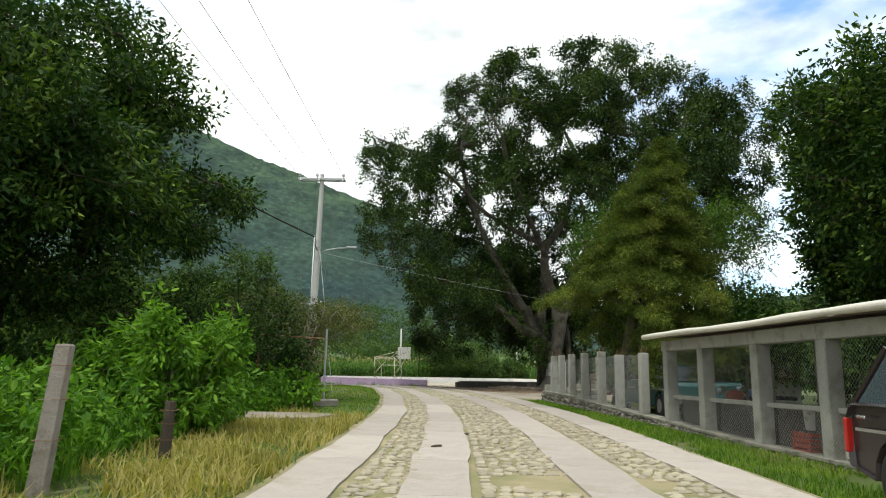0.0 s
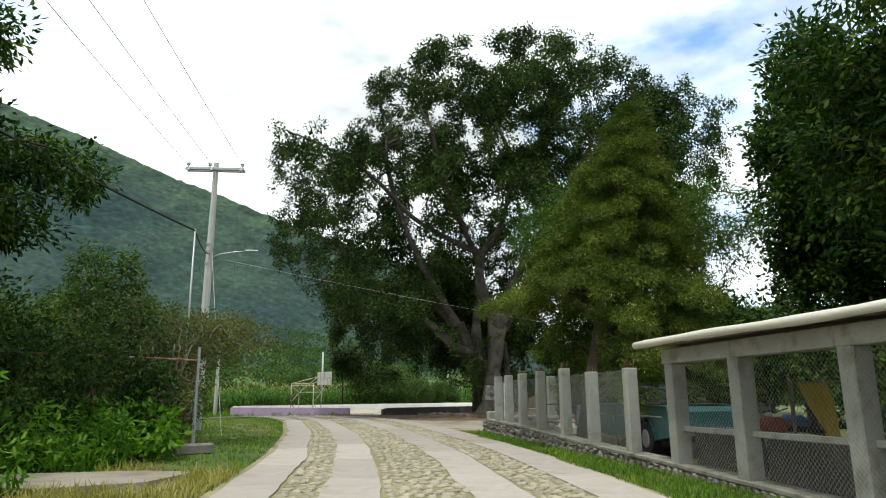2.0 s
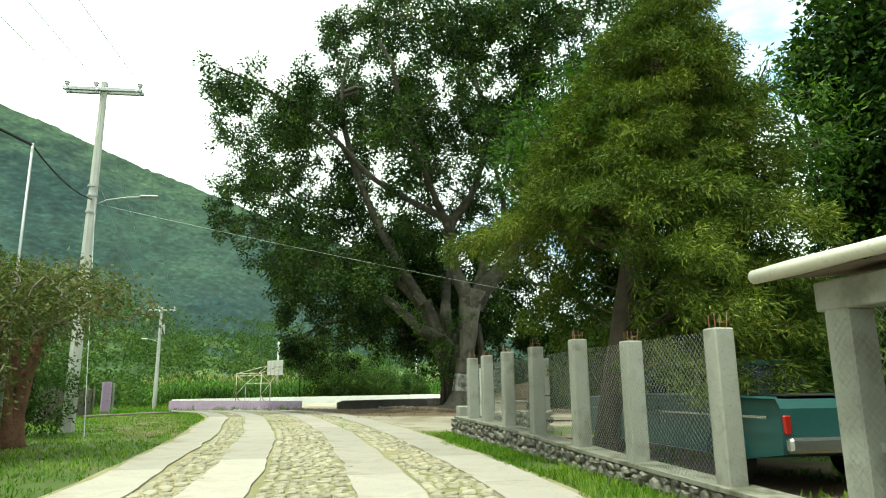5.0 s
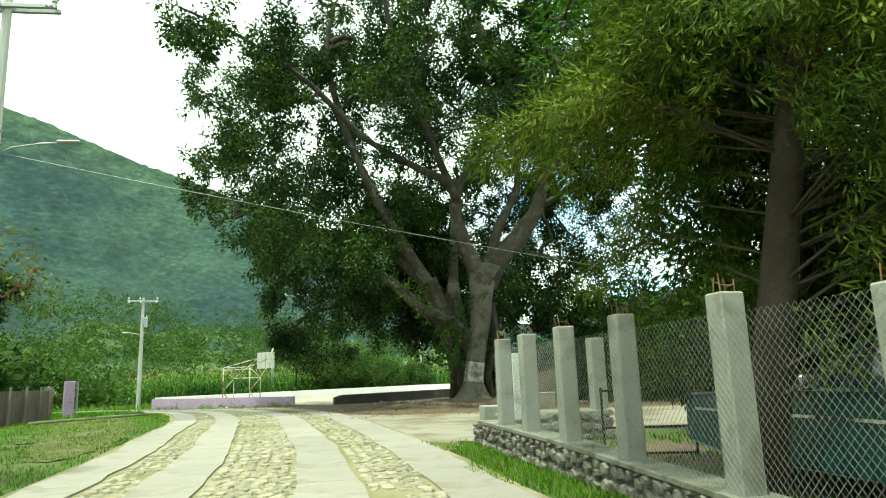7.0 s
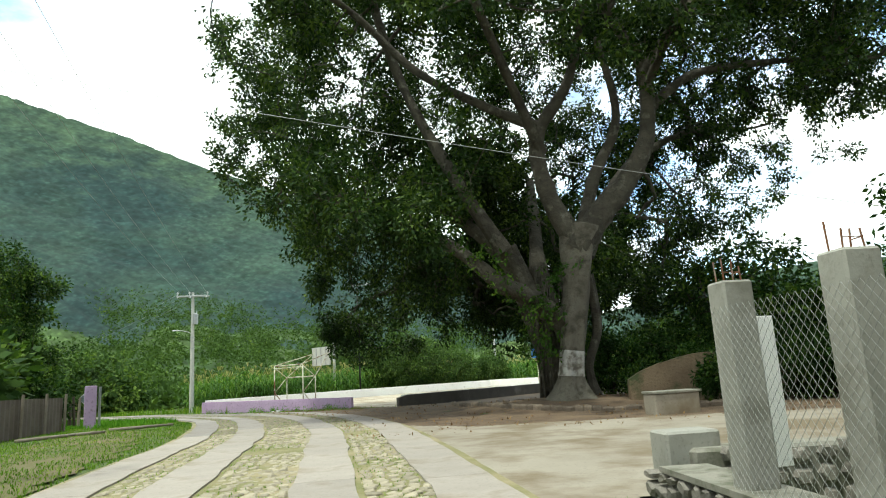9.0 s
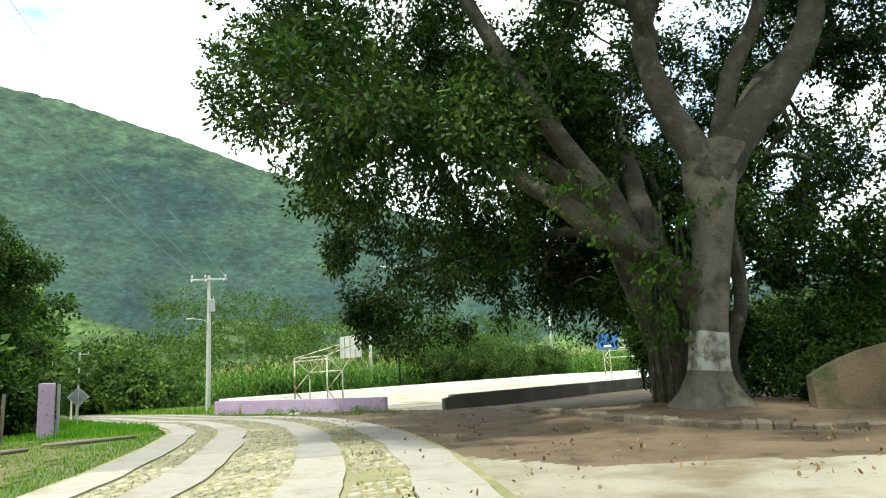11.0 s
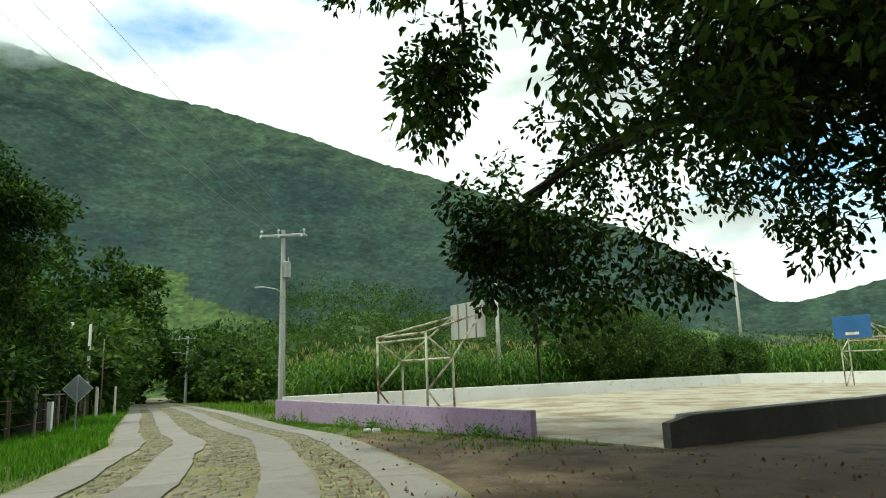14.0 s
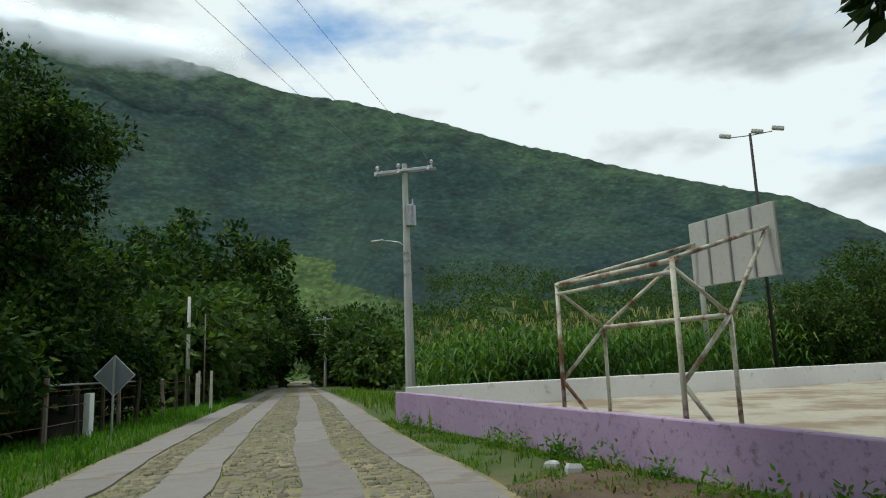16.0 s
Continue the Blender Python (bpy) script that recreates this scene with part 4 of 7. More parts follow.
# ---- fence on the right ----
def fence_x(y):
    return 4.87 + 0.1 * (24.0 - y)


def wall_top(y):
    return float(np.interp(y, [4, 9, 13, 17, 21, 24.5], [0.30, 0.36, 0.50, 0.62, 0.78, 0.84]))


FENCE_ROT = math.atan2(0.1, 1.0)
PILLARS = [23.45, 22.28, 20.88, 19.32, 17.55, 15.95, 14.15]
COLUMNS = [12.5, 10.75, 8.7, 6.85, 5.0, 3.1, 1.2, -0.8, -2.8, -4.8]


def stone_wall():
    t = thing("stone_wall", "low rubble stone wall with a cement top under the fence", "wall", (fence_x(15), 15, gz(fence_x(15), 15)), kind="structure")
    inv = Matrix.Translation(-Vector(t.location))
    core, cap = Geo(), Geo()
    ys = np.arange(-6, 24.91, 0.5)
    for y in ys[:-1]:
        y2 = y + 0.5
        for g, w, lo, hi in ((core, 0.30, None, -0.04), (cap, 0.40, -0.045, 0.0)):
            vs = []
            for yy in (y, y2):
                x, top = fence_x(yy), wall_top(yy)
                zl = gz(x, yy) - 0.15 if lo is None else top + lo
                for dx in (-w / 2, w / 2):
                    vs += [inv @ Vector((x + dx, yy, zl)), inv @ Vector((x + dx, yy, top + hi))]
            g.add(vs, [(0, 1, 5, 4), (2, 6, 7, 3), (1, 3, 7, 5), (0, 4, 6, 2), (0, 2, 3, 1), (4, 5, 7, 6)])
    part("core", core, MAT["mortar"], t)
    part("cap", cap, MAT["mortar"], t, "cracked cement top")
    r = np.random.default_rng(41)
    shapes = stone_shapes(6, 42, 0.5)
    meshes = [Geo().add(v, f).mesh("stone", MAT["stone"]) for v, f in shapes]
    made, y = 0, 24.85
    while y > 5.0 and made < 290:
        x = fence_x(y)
        g0, top = gz(x, y) - 0.02, wall_top(y) - 0.05
        z = g0
        wid = r.uniform(0.13, 0.24)
        while z < top - 0.05:
            h = min(r.uniform(0.10, 0.20), top - z)
            ob = part("stone", meshes[int(r.integers(0, 6))], None, t)
            m = Matrix.Translation((x - 0.15, y - wid / 2 + r.normal() * 0.01, z + h / 2)) @ Matrix.Rotation(radians(-90), 4, "Y") @ Matrix.Rotation(r.uniform(-0.35, 0.35), 4, "Z") @ Matrix.Diagonal((h * 0.95, wid * 0.93, 0.09 * r.uniform(0.7, 1.5), 1))
            ob.matrix_basis = inv @ m
            made += 1
            z += h
        y -= wid
    # the end face towards the side road: a plastered pier
    pier = Geo().box(inv @ Vector((fence_x(24.9) + 0.26, 25.0, gz(4.8, 25) + 0.24)), (0.50, 0.36, 0.86), 0.1, 0.02)
    part("pier", pier, MAT["plaster"], t, "plastered end pier with a painted number")
    bars = Geo()
    for k in range(3):
        bars.box(inv @ Vector((fence_x(24.9) + 0.16 + k * 0.07, 24.815, gz(4.8, 25) + 0.36)), (0.045, 0.006, 0.05), 0.1)
    part("painted_mark", bars, MAT["redpaint"], t, "faded red painted marks")


def chain_link(y0, y1, z0, z1, pitch=0.034, wire=0.0015):
    """Chain link between two pillars: each wire a zigzag from foot to top."""
    g = Geo()
    n = int(abs(y1 - y0) / pitch)
    lo, hi = min(y0, y1), max(y0, y1)
    rows = int((z1 - z0) / 0.036)
    for k in range(n + 1):
        yc = lo + (k + 0.5) * (hi - lo) / (n + 1)
        prev = None
        for j in range(rows + 1):
            s = 1 if (j + k) % 2 else -1
            y = yc + s * pitch * 0.5
            z = z0 + (z1 - z0) * j / rows
            p = Vector((fence_x(y) - 0.148 + 0.002 * s, y, z))
            if prev is not None:
                d = (p - prev).normalized()
                nx = Vector((1, 0.1, 0)).normalized()
                sd = d.cross(nx) * wire
                nx = nx * wire
                vs = [prev + sd, prev - sd * 0.5 + nx, prev - sd * 0.5 - nx, p + sd, p - sd * 0.5 + nx, p - sd * 0.5 - nx]
                g.add(vs, [(0, 1, 4, 3), (1, 2, 5, 4), (2, 0, 3, 5)])
            prev = p
    return g


def yard_fence():
    t = thing("yard_fence", "chain-link fence between grey concrete pillars on the stone wall", "fence", (fence_x(19), 19, wall_top(19)))
    inv = Matrix.Translation(-Vector(t.location))
    for y in PILLARS:
        x, z0 = fence_x(y), wall_top(y) - 0.05
        top = 2.20 if y > 16 else 2.06
        g = Geo().box(inv @ Vector((x, y, (z0 + top) / 2)), (0.22, 0.22, top - z0), 0.1 + rng.normal() * 0.02, 0.015)
        p = part("pillar", g, MAT["plaster"], t)
        rod = Geo()
        for dx, dy in ((-0.06, -0.06), (0.06, -0.06), (0.06, 0.06), (-0.06, 0.06)):
            h = rng.uniform(0.08, 0.17)
            rod.tube([inv @ Vector((x + dx, y + dy, top - 0.02)), inv @ Vector((x + dx + rng.normal() * 0.015, y + dy, top + h))], 0.006, 5)
        rod.tube([inv @ Vector((x - 0.06, y - 0.06, top + 0.06)), inv @ Vector((x + 0.06, y - 0.06, top + 0.06)), inv @ Vector((x + 0.06, y + 0.06, top + 0.06))], 0.004, 4)
        part("rebar", rod, MAT["rust"], p, "rusty reinforcing bars left sticking out")
    for a, b in zip(PILLARS[:-1], PILLARS[1:]):
        g = chain_link(a + 0.02, b + 0.02, wall_top((a + b) / 2), 2.02)
        g.v = [tuple(inv @ Vector(p)) for p in g.v]
        part("chain_link", g, MAT["wire"], t)
    return t


def shelter():
    """The long low shelter beside the road: columns, beam, tin roof, white gutter and chain link."""
    t = thing("roadside_shelter", "long open shelter with plastered columns, chain link and a white gutter", "shelter", (fence_x(8), 8, gz(fence_x(8), 8)))
    inv = Matrix.Translation(-Vector(t.location))
    y0, y1 = 12.7, -6.6

    def line(dx, y, z):
        return inv @ Vector((fence_x(y) + dx, y, z))

    for y in COLUMNS:
        z0 = wall_top(y) - 0.06 if y > 4 else 0.2
        g = Geo().box(line(0, y, (z0 + 2.06) / 2), (0.26, 0.24, 2.06 - z0), 0.1, 0.015)
        part("column", g, MAT["plaster"], t)
    for k in range(10):
        a = y0 + (y1 - y0) * k / 10
        b = y0 + (y1 - y0) * (k + 1) / 10 + 0.008
        m = inv @ Matrix.Translation((fence_x((a + b) / 2), (a + b) / 2, 2.175)) @ Matrix.Rotation(FENCE_ROT, 4, "Z")
        part("beam", Geo().box((0, 0, 0), (0.25, abs(a - b) * 1.004, 0.24), 0, 0.012, m), MAT["plaster"], t)
    roof = Geo()
    n = 150
    vs = []
    for k in range(n + 1):
        y = y0 + 0.12 + (y1 - y0 - 0.12) * k / n
        dz = 0.018 * math.sin(k * math.pi / 2)
        vs += [line(-0.34, y, 2.36 + dz), line(3.6, y, 2.62 + dz), line(-0.34, y, 2.345 + dz), line(3.6, y, 2.605 + dz)]
    fs = []
    for k in range(n):
        o, q = 4 * k, 4 * k + 4
        fs += [(o, o + 1, q + 1, q), (o + 2, q + 2, q + 3, o + 3), (o, q, q + 2, o + 2), (o + 1, o + 3, q + 3, q + 1)]
    part("roof", roof.add(vs, fs), MAT["tin"], t, "corrugated tin roof", True)
    gut = Geo()
    m = 40
    pts = [line(-0.42 + 0.012 * math.sin(k * 0.9), y0 + 0.27 + (y1 - y0 - 0.27) * k / m, 2.385 + 0.012 * math.sin(k * 0.55)) for k in range(m + 1)]
    gut.tube(pts, [0.060 + 0.006 * math.sin(k * 1.7) for k in range(m + 1)], 12)
    part("gutter", gut, MAT["whitepipe"], t, "fat cream-white plastic pipe along the eave", True)
    for a, b in zip(COLUMNS[:-1], COLUMNS[1:]):
        m4 = inv @ Matrix.Translation((fence_x((a + b) / 2) + 0.04, (a + b) / 2, 1.02)) @ Matrix.Rotation(FENCE_ROT, 4, "Z")
        part("sill", Geo().box((0, 0, 0), (0.09, abs(a - b) - 0.22, 0.08), 0, 0.008, m4), MAT["plaster"], t, "narrow concrete rail between the columns")
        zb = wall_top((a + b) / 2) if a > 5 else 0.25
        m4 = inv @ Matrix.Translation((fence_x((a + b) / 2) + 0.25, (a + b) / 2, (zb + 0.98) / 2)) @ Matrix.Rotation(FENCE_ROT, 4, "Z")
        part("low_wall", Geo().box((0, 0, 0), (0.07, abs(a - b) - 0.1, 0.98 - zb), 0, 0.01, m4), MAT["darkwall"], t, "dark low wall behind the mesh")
    for a, b in zip(COLUMNS[:5], COLUMNS[1:6]):
        zb = wall_top((a + b) / 2) if a > 5 else 0.3
        g = chain_link(a + 0.02, b + 0.02, zb, 2.04)
        g.v = [tuple(inv @ Vector(p)) for p in g.v]
        part("chain_link", g, MAT["wire"], t)
    for y in (12.5, 7.5, 2.5, -2.5):
        part("back_post", Geo().tube([line(3.4, y, 0.1), line(3.4, y, 2.6)], 0.06, 8), MAT["wood"], t)


# ---- poles and wires ----
def power_pole(name, at, top, tilt=(0, 0), lamp=None, arm_rz=0.0, trans=False, label=""):
    x, y = at
    z0 = gz(x, y)
    t = thing("power_pole", label, "utility pole", (x, y, z0))
    H = top - z0
    dx, dy = tilt
    part("shaft", Geo().tube([(0, 0, -0.1), (dx * 0.5, dy * 0.5, H * 0.5), (dx, dy, H)], [0.19, 0.15, 0.10], 8), MAT["pole"], t)
    arm = Geo().box((dx, dy - 0.12, H - 0.28), (2.3, 0.09, 0.11), arm_rz, 0.01)
    arm.box((dx, dy + 0.12, H - 0.28), (2.3, 0.09, 0.11), arm_rz, 0.01)
    a = part("crossarm", arm, MAT["steel"], t)
    ca, sa = math.cos(arm_rz), math.sin(arm_rz)
    for k in (-1.1, -0.25, 1.05):
        g = Geo()
        px, py = dx + ca * k, dy + sa * k
        g.tube([(px, py, H - 0.24), (px, py, H - 0.12), (px, py, H - 0.10), (px, py, H - 0.05), (px, py, H - 0.03), (px, py, H + 0.05)], [0.03, 0.03, 0.075, 0.06, 0.085, 0.03], 8)
        part("insulator", g, MAT["porcelain"], a, "pale porcelain insulator")
    for k in (-1.0, 1.05, -0.1):
        g = Geo()
        px, py = dx + ca * k, dy + sa * k - 0.12
        pts = [(px, py - 0.05, H - 0.30), (px + 0.02, py - 0.16, H - 0.36), (px + 0.02, py - 0.30, H - 0.46)]
        g.tube(pts, [0.03, 0.06, 0.035], 7)
        part("strain_insulator", g, MAT["steel"], a)
    if trans:
        g = Geo()
        g.tube([(0.22, -0.05, H - 2.4), (0.22, -0.05, H - 1.65)], 0.20, 14)
        g.tube([(0.22, -0.05, H - 1.65), (0.22, -0.05, H - 1.60)], [0.20, 0.12], 14)
        tr = part("transformer", g, MAT["steel"], t, "grey drum transformer")
        for k in (-0.1, 0.1):
            part("bushing", Geo().tube([(0.22 + k, -0.05, H - 1.62), (0.22 + k, -0.05, H - 1.4)], [0.035, 0.02], 7), MAT["porcelain"], tr)
    if lamp:
        lz, ln, rz = lamp
        c, s = math.cos(rz), math.sin(rz)
        pts = [(0, 0, lz - z0 - 0.35), (c * ln * 0.25, s * ln * 0.25, lz - z0 - 0.12), (c * ln * 0.6, s * ln * 0.6, lz - z0 - 0.02), (c * ln * 0.8, s * ln * 0.8, lz - z0)]
        la = part("lamp_arm", Geo().tube(pts, 0.024, 8), MAT["steel"], t, smooth=True)
        m = Matrix.Translation((c * ln * 0.95, s * ln * 0.95, lz - z0 + 0.02)) @ Matrix.Rotation(rz, 4, "Z")
        head = Geo().box((0, 0, 0), (0.52, 0.17, 0.07), 0, 0.025, m)
        part("lamp_head", head, MAT["steel"], la, "flat street lamp head")
    for z in (H - 3.4, H - 3.7, H - 4.2):
        part("band", Geo().tube([(dx * 0.6, dy * 0.6, z), (dx * 0.6, dy * 0.6, z + 0.05)], 0.165, 10), MAT["steel"], t, "steel clamp round the shaft")
    return t


POLE_A, POLE_B, POLE_C = (-5.75, 28.1), (-14.9, 69.0), (-50.6, 113.7)


def wires():
    def run(name, a, b, sag, rad, material, label, mid=None):
        pts = []
        for k in range(25):
            f = k / 24
            p = Vector(a).lerp(Vector(b), f)
            p.z -= 4 * sag * f * (1 - f)
            pts.append(p)
        ob = part(name, Geo().tube(pts, rad, 5), material)
        tagged(ob, label, "power line")

    for k, xa in enumerate((-7.0, -6.0, -4.75)):
        run("power_line", (xa + 1.9, -40, 11.2), (xa, 28.0, 11.05), 0.9, 0.010, MAT["wire"], "bare grey power wire over the verge")
    for xa, xb in ((-7.0, -15.9), (-6.0, -15.1), (-4.75, -13.9)):
        run("power_line", (xa, 28.2, 11.05), (xb, 69.0, 8.95), 0.45, 0.006, MAT["wire"], "bare grey power wire between the poles")
    for dx in (-1.0, -0.2, 1.0):
        run("power_line", (-14.9 + dx, 69.1, 8.95), (-50.6 + dx, 113.6, 7.2), 0.5, 0.006, MAT["wire"], "bare grey power wire along the road")
    run("service_cable", (-10.6, 3.4, 8.6), (-4.5, 21.65, 6.5), 0.35, 0.030, MAT["cable"], "thick black service cable above the verge")
    run("service_cable", (-4.5, 21.7, 6.5), (-5.7, 28.0, 7.15), 0.18, 0.022, MAT["cable"], "thick black service cable at the pole")
    run("service_wire", (-5.65, 28.1, 7.05), (20, 32, 3.2), 0.25, 0.005, MAT["wire"], "thin twisted service wire across the road")
    run("guy_wire", (-5.6, 28.0, 7.2), (-4.0, 24.6, 0.3), 0.0, 0.010, MAT["steel"], "steel guy wire anchored in the verge")


# ---- the ball court ----
def cp(a, b, z=0.0):
    """A place by its distance along the court and across its end wall."""
    p = C0 + AX * a + BX * b
    return Vector((p[0], p[1], z))


COURT_L, COURT_W, FLOOR_Z, TOP_Z = 33.0, 17.9, 0.36, 0.87


def court():
    t = tagged(part("court_floor", Geo().prism([tuple(cp(a, b)[:2]) for a, b in ((-0.05, 0), (COURT_L, 0), (COURT_L, COURT_W), (-0.05, COURT_W))], 0.05, FLOOR_Z), MAT["court"]), "pale worn concrete floor of the ball court", "court floor", kind="structure")

    def wall(name, a0, b0, a1, b1, z0, z1, material, label, thick=0.16, ragged=False):
        p, q = cp(a0, b0), cp(a1, b1)
        d = (q - p).to_2d()
        L = d.length
        d /= L
        nrm = Vector((-d.y, d.x)) * thick / 2
        g = Geo()
        m = max(2, int(L / 0.6))
        vs, fs = [], []
        for k in range(m + 1):
            f = k / m
            c = p.to_2d() + d * L * f
            top = z1 + 0.012 * noise.noise(Vector((c.x, c.y, 1)))
            if ragged and k == 0:
                top -= 0.10
            lo = z0 if not callable(z0) else z0(c.x, c.y)
            for s in (-1, 1):
                vs += [(c.x + nrm.x * s, c.y + nrm.y * s, lo), (c.x + nrm.x * s, c.y + nrm.y * s, top - 0.015), (c.x + nrm.x * s * 0.85, c.y + nrm.y * s * 0.85, top)]
        for k in range(m):
            o, n2 = k * 6, (k + 1) * 6
            fs += [(o, n2, n2 + 1, o + 1), (o + 1, n2 + 1, n2 + 2, o + 2), (o + 2, n2 + 2, n2 + 5, o + 5), (o + 5, n2 + 5, n2 + 4, o + 4), (o + 4, n2 + 4, n2 + 3, o + 3)]
        fs += [(0, 1, 2, 5, 4, 3), (m * 6 + 3, m * 6 + 4, m * 6 + 5, m * 6 + 2, m * 6 + 1, m * 6)]
        ob = part(name, g.add(vs, fs), material)
        return tagged(ob, label, "low wall", kind="structure")

    base = lambda x, y: gz(x, y) - 0.2  # noqa: E731
    wall("court_wall_1", 0.0, 3.37, -0.25, COURT_W, base, TOP_Z, MAT["purple"], "low purple-painted court wall with flaking paint")
    wall("court_wall_2", -0.05, 0.0, COURT_L, -0.6, base, TOP_Z, MAT["greywall"], "low dark weathered court wall", ragged=True)
    wall("court_wall_3", 0.0, COURT_W + 0.08, COURT_L - 3, COURT_W + 0.08, 0.1, 0.98, MAT["whitewall"], "low whitewashed court wall")
    wall("court_wall_4", COURT_L - 3, COURT_W + 0.1, COURT_L, 0.0, 0.1, 1.0, MAT["whitewall"], "low whitewashed far court wall")
    # a whitewashed strip on the inner side of the dark wall
    wall("court_wall_inner", 0.35, 0.13, COURT_L - 0.3, -0.42, 0.3, TOP_Z + 0.02, MAT["whitewall"], "whitewashed inner face of the dark court wall", 0.06)


def goal(at, rz, board_mat, label, blue=False):
    """A football goal of pipes that carries a basketball board; +x is towards the court, +y along the mouth."""
    t = thing("goal", label, "sports goal", (at.x, at.y, FLOOR_Z), rz)
    W, H, F = 2.72, 2.40, 0.84
    fr = 1.72

    def pipe(name, pts, r=0.035, parent=t):
        return part(name, Geo().tube(pts, r, 10), MAT["goalpaint"], parent, smooth=True)

    for s in (-1, 1):
        y = s * W / 2
        pipe("post", [(0, y, 0), (0, y, H + 0.04)], 0.034)
        pipe("front_post", [(F, y, 0), (F, y, fr)], 0.031)
        pipe("brace", [(0, y, H - 0.08), (F, y, fr)], 0.026)
        pipe("brace", [(0.02, y, 0.92), (F, y, fr)], 0.03)
        pipe("brace", [(0.02, y, 0.88), (F - 0.1, y, 0.02)], 0.03)
        pipe("strut", [(F, y, fr), (2.30, y * 0.55, 3.02)], 0.030)
        pipe("arm", [(0, y, H + 0.02), (2.32, y * 0.55, 3.04)], 0.030)
    pipe("crossbar", [(0, -W / 2, H), (0, W / 2, H)], 0.036)
    pipe("crossbar", [(0, -W / 2, H - 0.14), (0, W / 2, H - 0.14)], 0.030)
    pipe("front_bar", [(F, -W / 2, fr), (F, W / 2, fr)], 0.034)
    b = part("backboard", Geo().box((2.36, 0, 2.86), (0.04, 1.75, 1.08), 0, 0.008), board_mat, t, "sun-bleached basketball backboard" if not blue else "blue-painted basketball backboard")
    ribs = Geo()
    for k in (-0.45, 0.0, 0.45):
        ribs.box((2.325, k, 2.86), (0.035, 0.03, 1.06))
    part("rib", ribs, MAT["steel"] if not blue else board_mat, b, "vertical ribs on the back")
    ring = Geo().tube([(2.64 + 0.225 * math.cos(a), 0.225 * math.sin(a), 2.62) for a in np.linspace(0, 2 * math.pi, 21)], 0.012, 6)
    ring.tube([(2.38, 0, 2.62), (2.42, 0, 2.62)], 0.02, 6)
    part("hoop", ring, MAT["rust"], b, "rusty basketball hoop")
    if blue:
        part("board_mark", Geo().box((2.385, 0.0, 2.55), (0.006, 0.62, 0.14)), MAT["whitewall"], b, "white lettering bar")


def light_mast(x, y, top, label, r=0.06, mat="pole", heads=0, base=None):
    z0 = gz(x, y) if base is None else base
    t = thing("light_mast", label, "mast", (x, y, z0))
    part("shaft", Geo().tube([(0, 0, 0), (0, 0, top - z0)], [r * 1.25, r * 0.8], 9), MAT[mat], t, smooth=True)
    if heads:
        h = top - z0
        part("arm", Geo().tube([(-0.75, 0, h - 0.05), (0, 0, h - 0.08), (0.75, 0, h - 0.05)], 0.02, 6), MAT["steel"], t)
        for s in (-0.85, 0.25, 0.95)[:heads]:
            m = Matrix.Translation((s, -0.05, h + 0.02)) @ Matrix.Rotation(radians(14), 4, "Y")
            part("lamp_head", Geo().box((0, 0, 0), (0.42, 0.22, 0.14), 0, 0.03, m), MAT["clearlens"], t, "flood light")
    return t


stone_wall()
yard_fence()
shelter()
power_pole("power_pole", POLE_A, 10.95, (0.05, 0), (7.28, 1.75, 0.0), 0.0, False, "concrete power pole with crossarm and street lamp on the verge")
power_pole("power_pole", POLE_B, 8.92, (0, 0), (6.1, 1.3, math.pi), 0.15, True, "concrete power pole with transformer behind the court corner")
power_pole("power_pole", POLE_C, 7.2, (0.1, 0), (5.2, 1.9, math.pi), 0.15, False, "far concrete power pole at the road's bend")
wires()
court()
goal(cp(0.06, 8.92), math.atan2(AX[1], AX[0]), MAT["board"], "rusty cream pipe goal with a basketball backboard, seen from behind")
goal(cp(27.5, 8.6), math.atan2(-AX[1], -AX[0]), MAT["blueboard"], "cream pipe goal with a blue basketball backboard", True)
light_mast(-5.5, 76.4, 6.6, "white concrete mast behind the court wall", 0.11)
light_mast(9.4, 88.6, 8.6, "slender white lamp mast behind the far court corner", 0.10)
light_mast(-3.14, 74.5, 9.6, "dark mast with flood lights behind the court", 0.06, "cable", 3)
light_mast(-26.9, 70.2, 4.9, "short grey concrete pole beside the roadside fence", 0.085)
light_mast(10.8, 61.1, 5.2, "thin dark mast beside the court wall", 0.07, "cable")


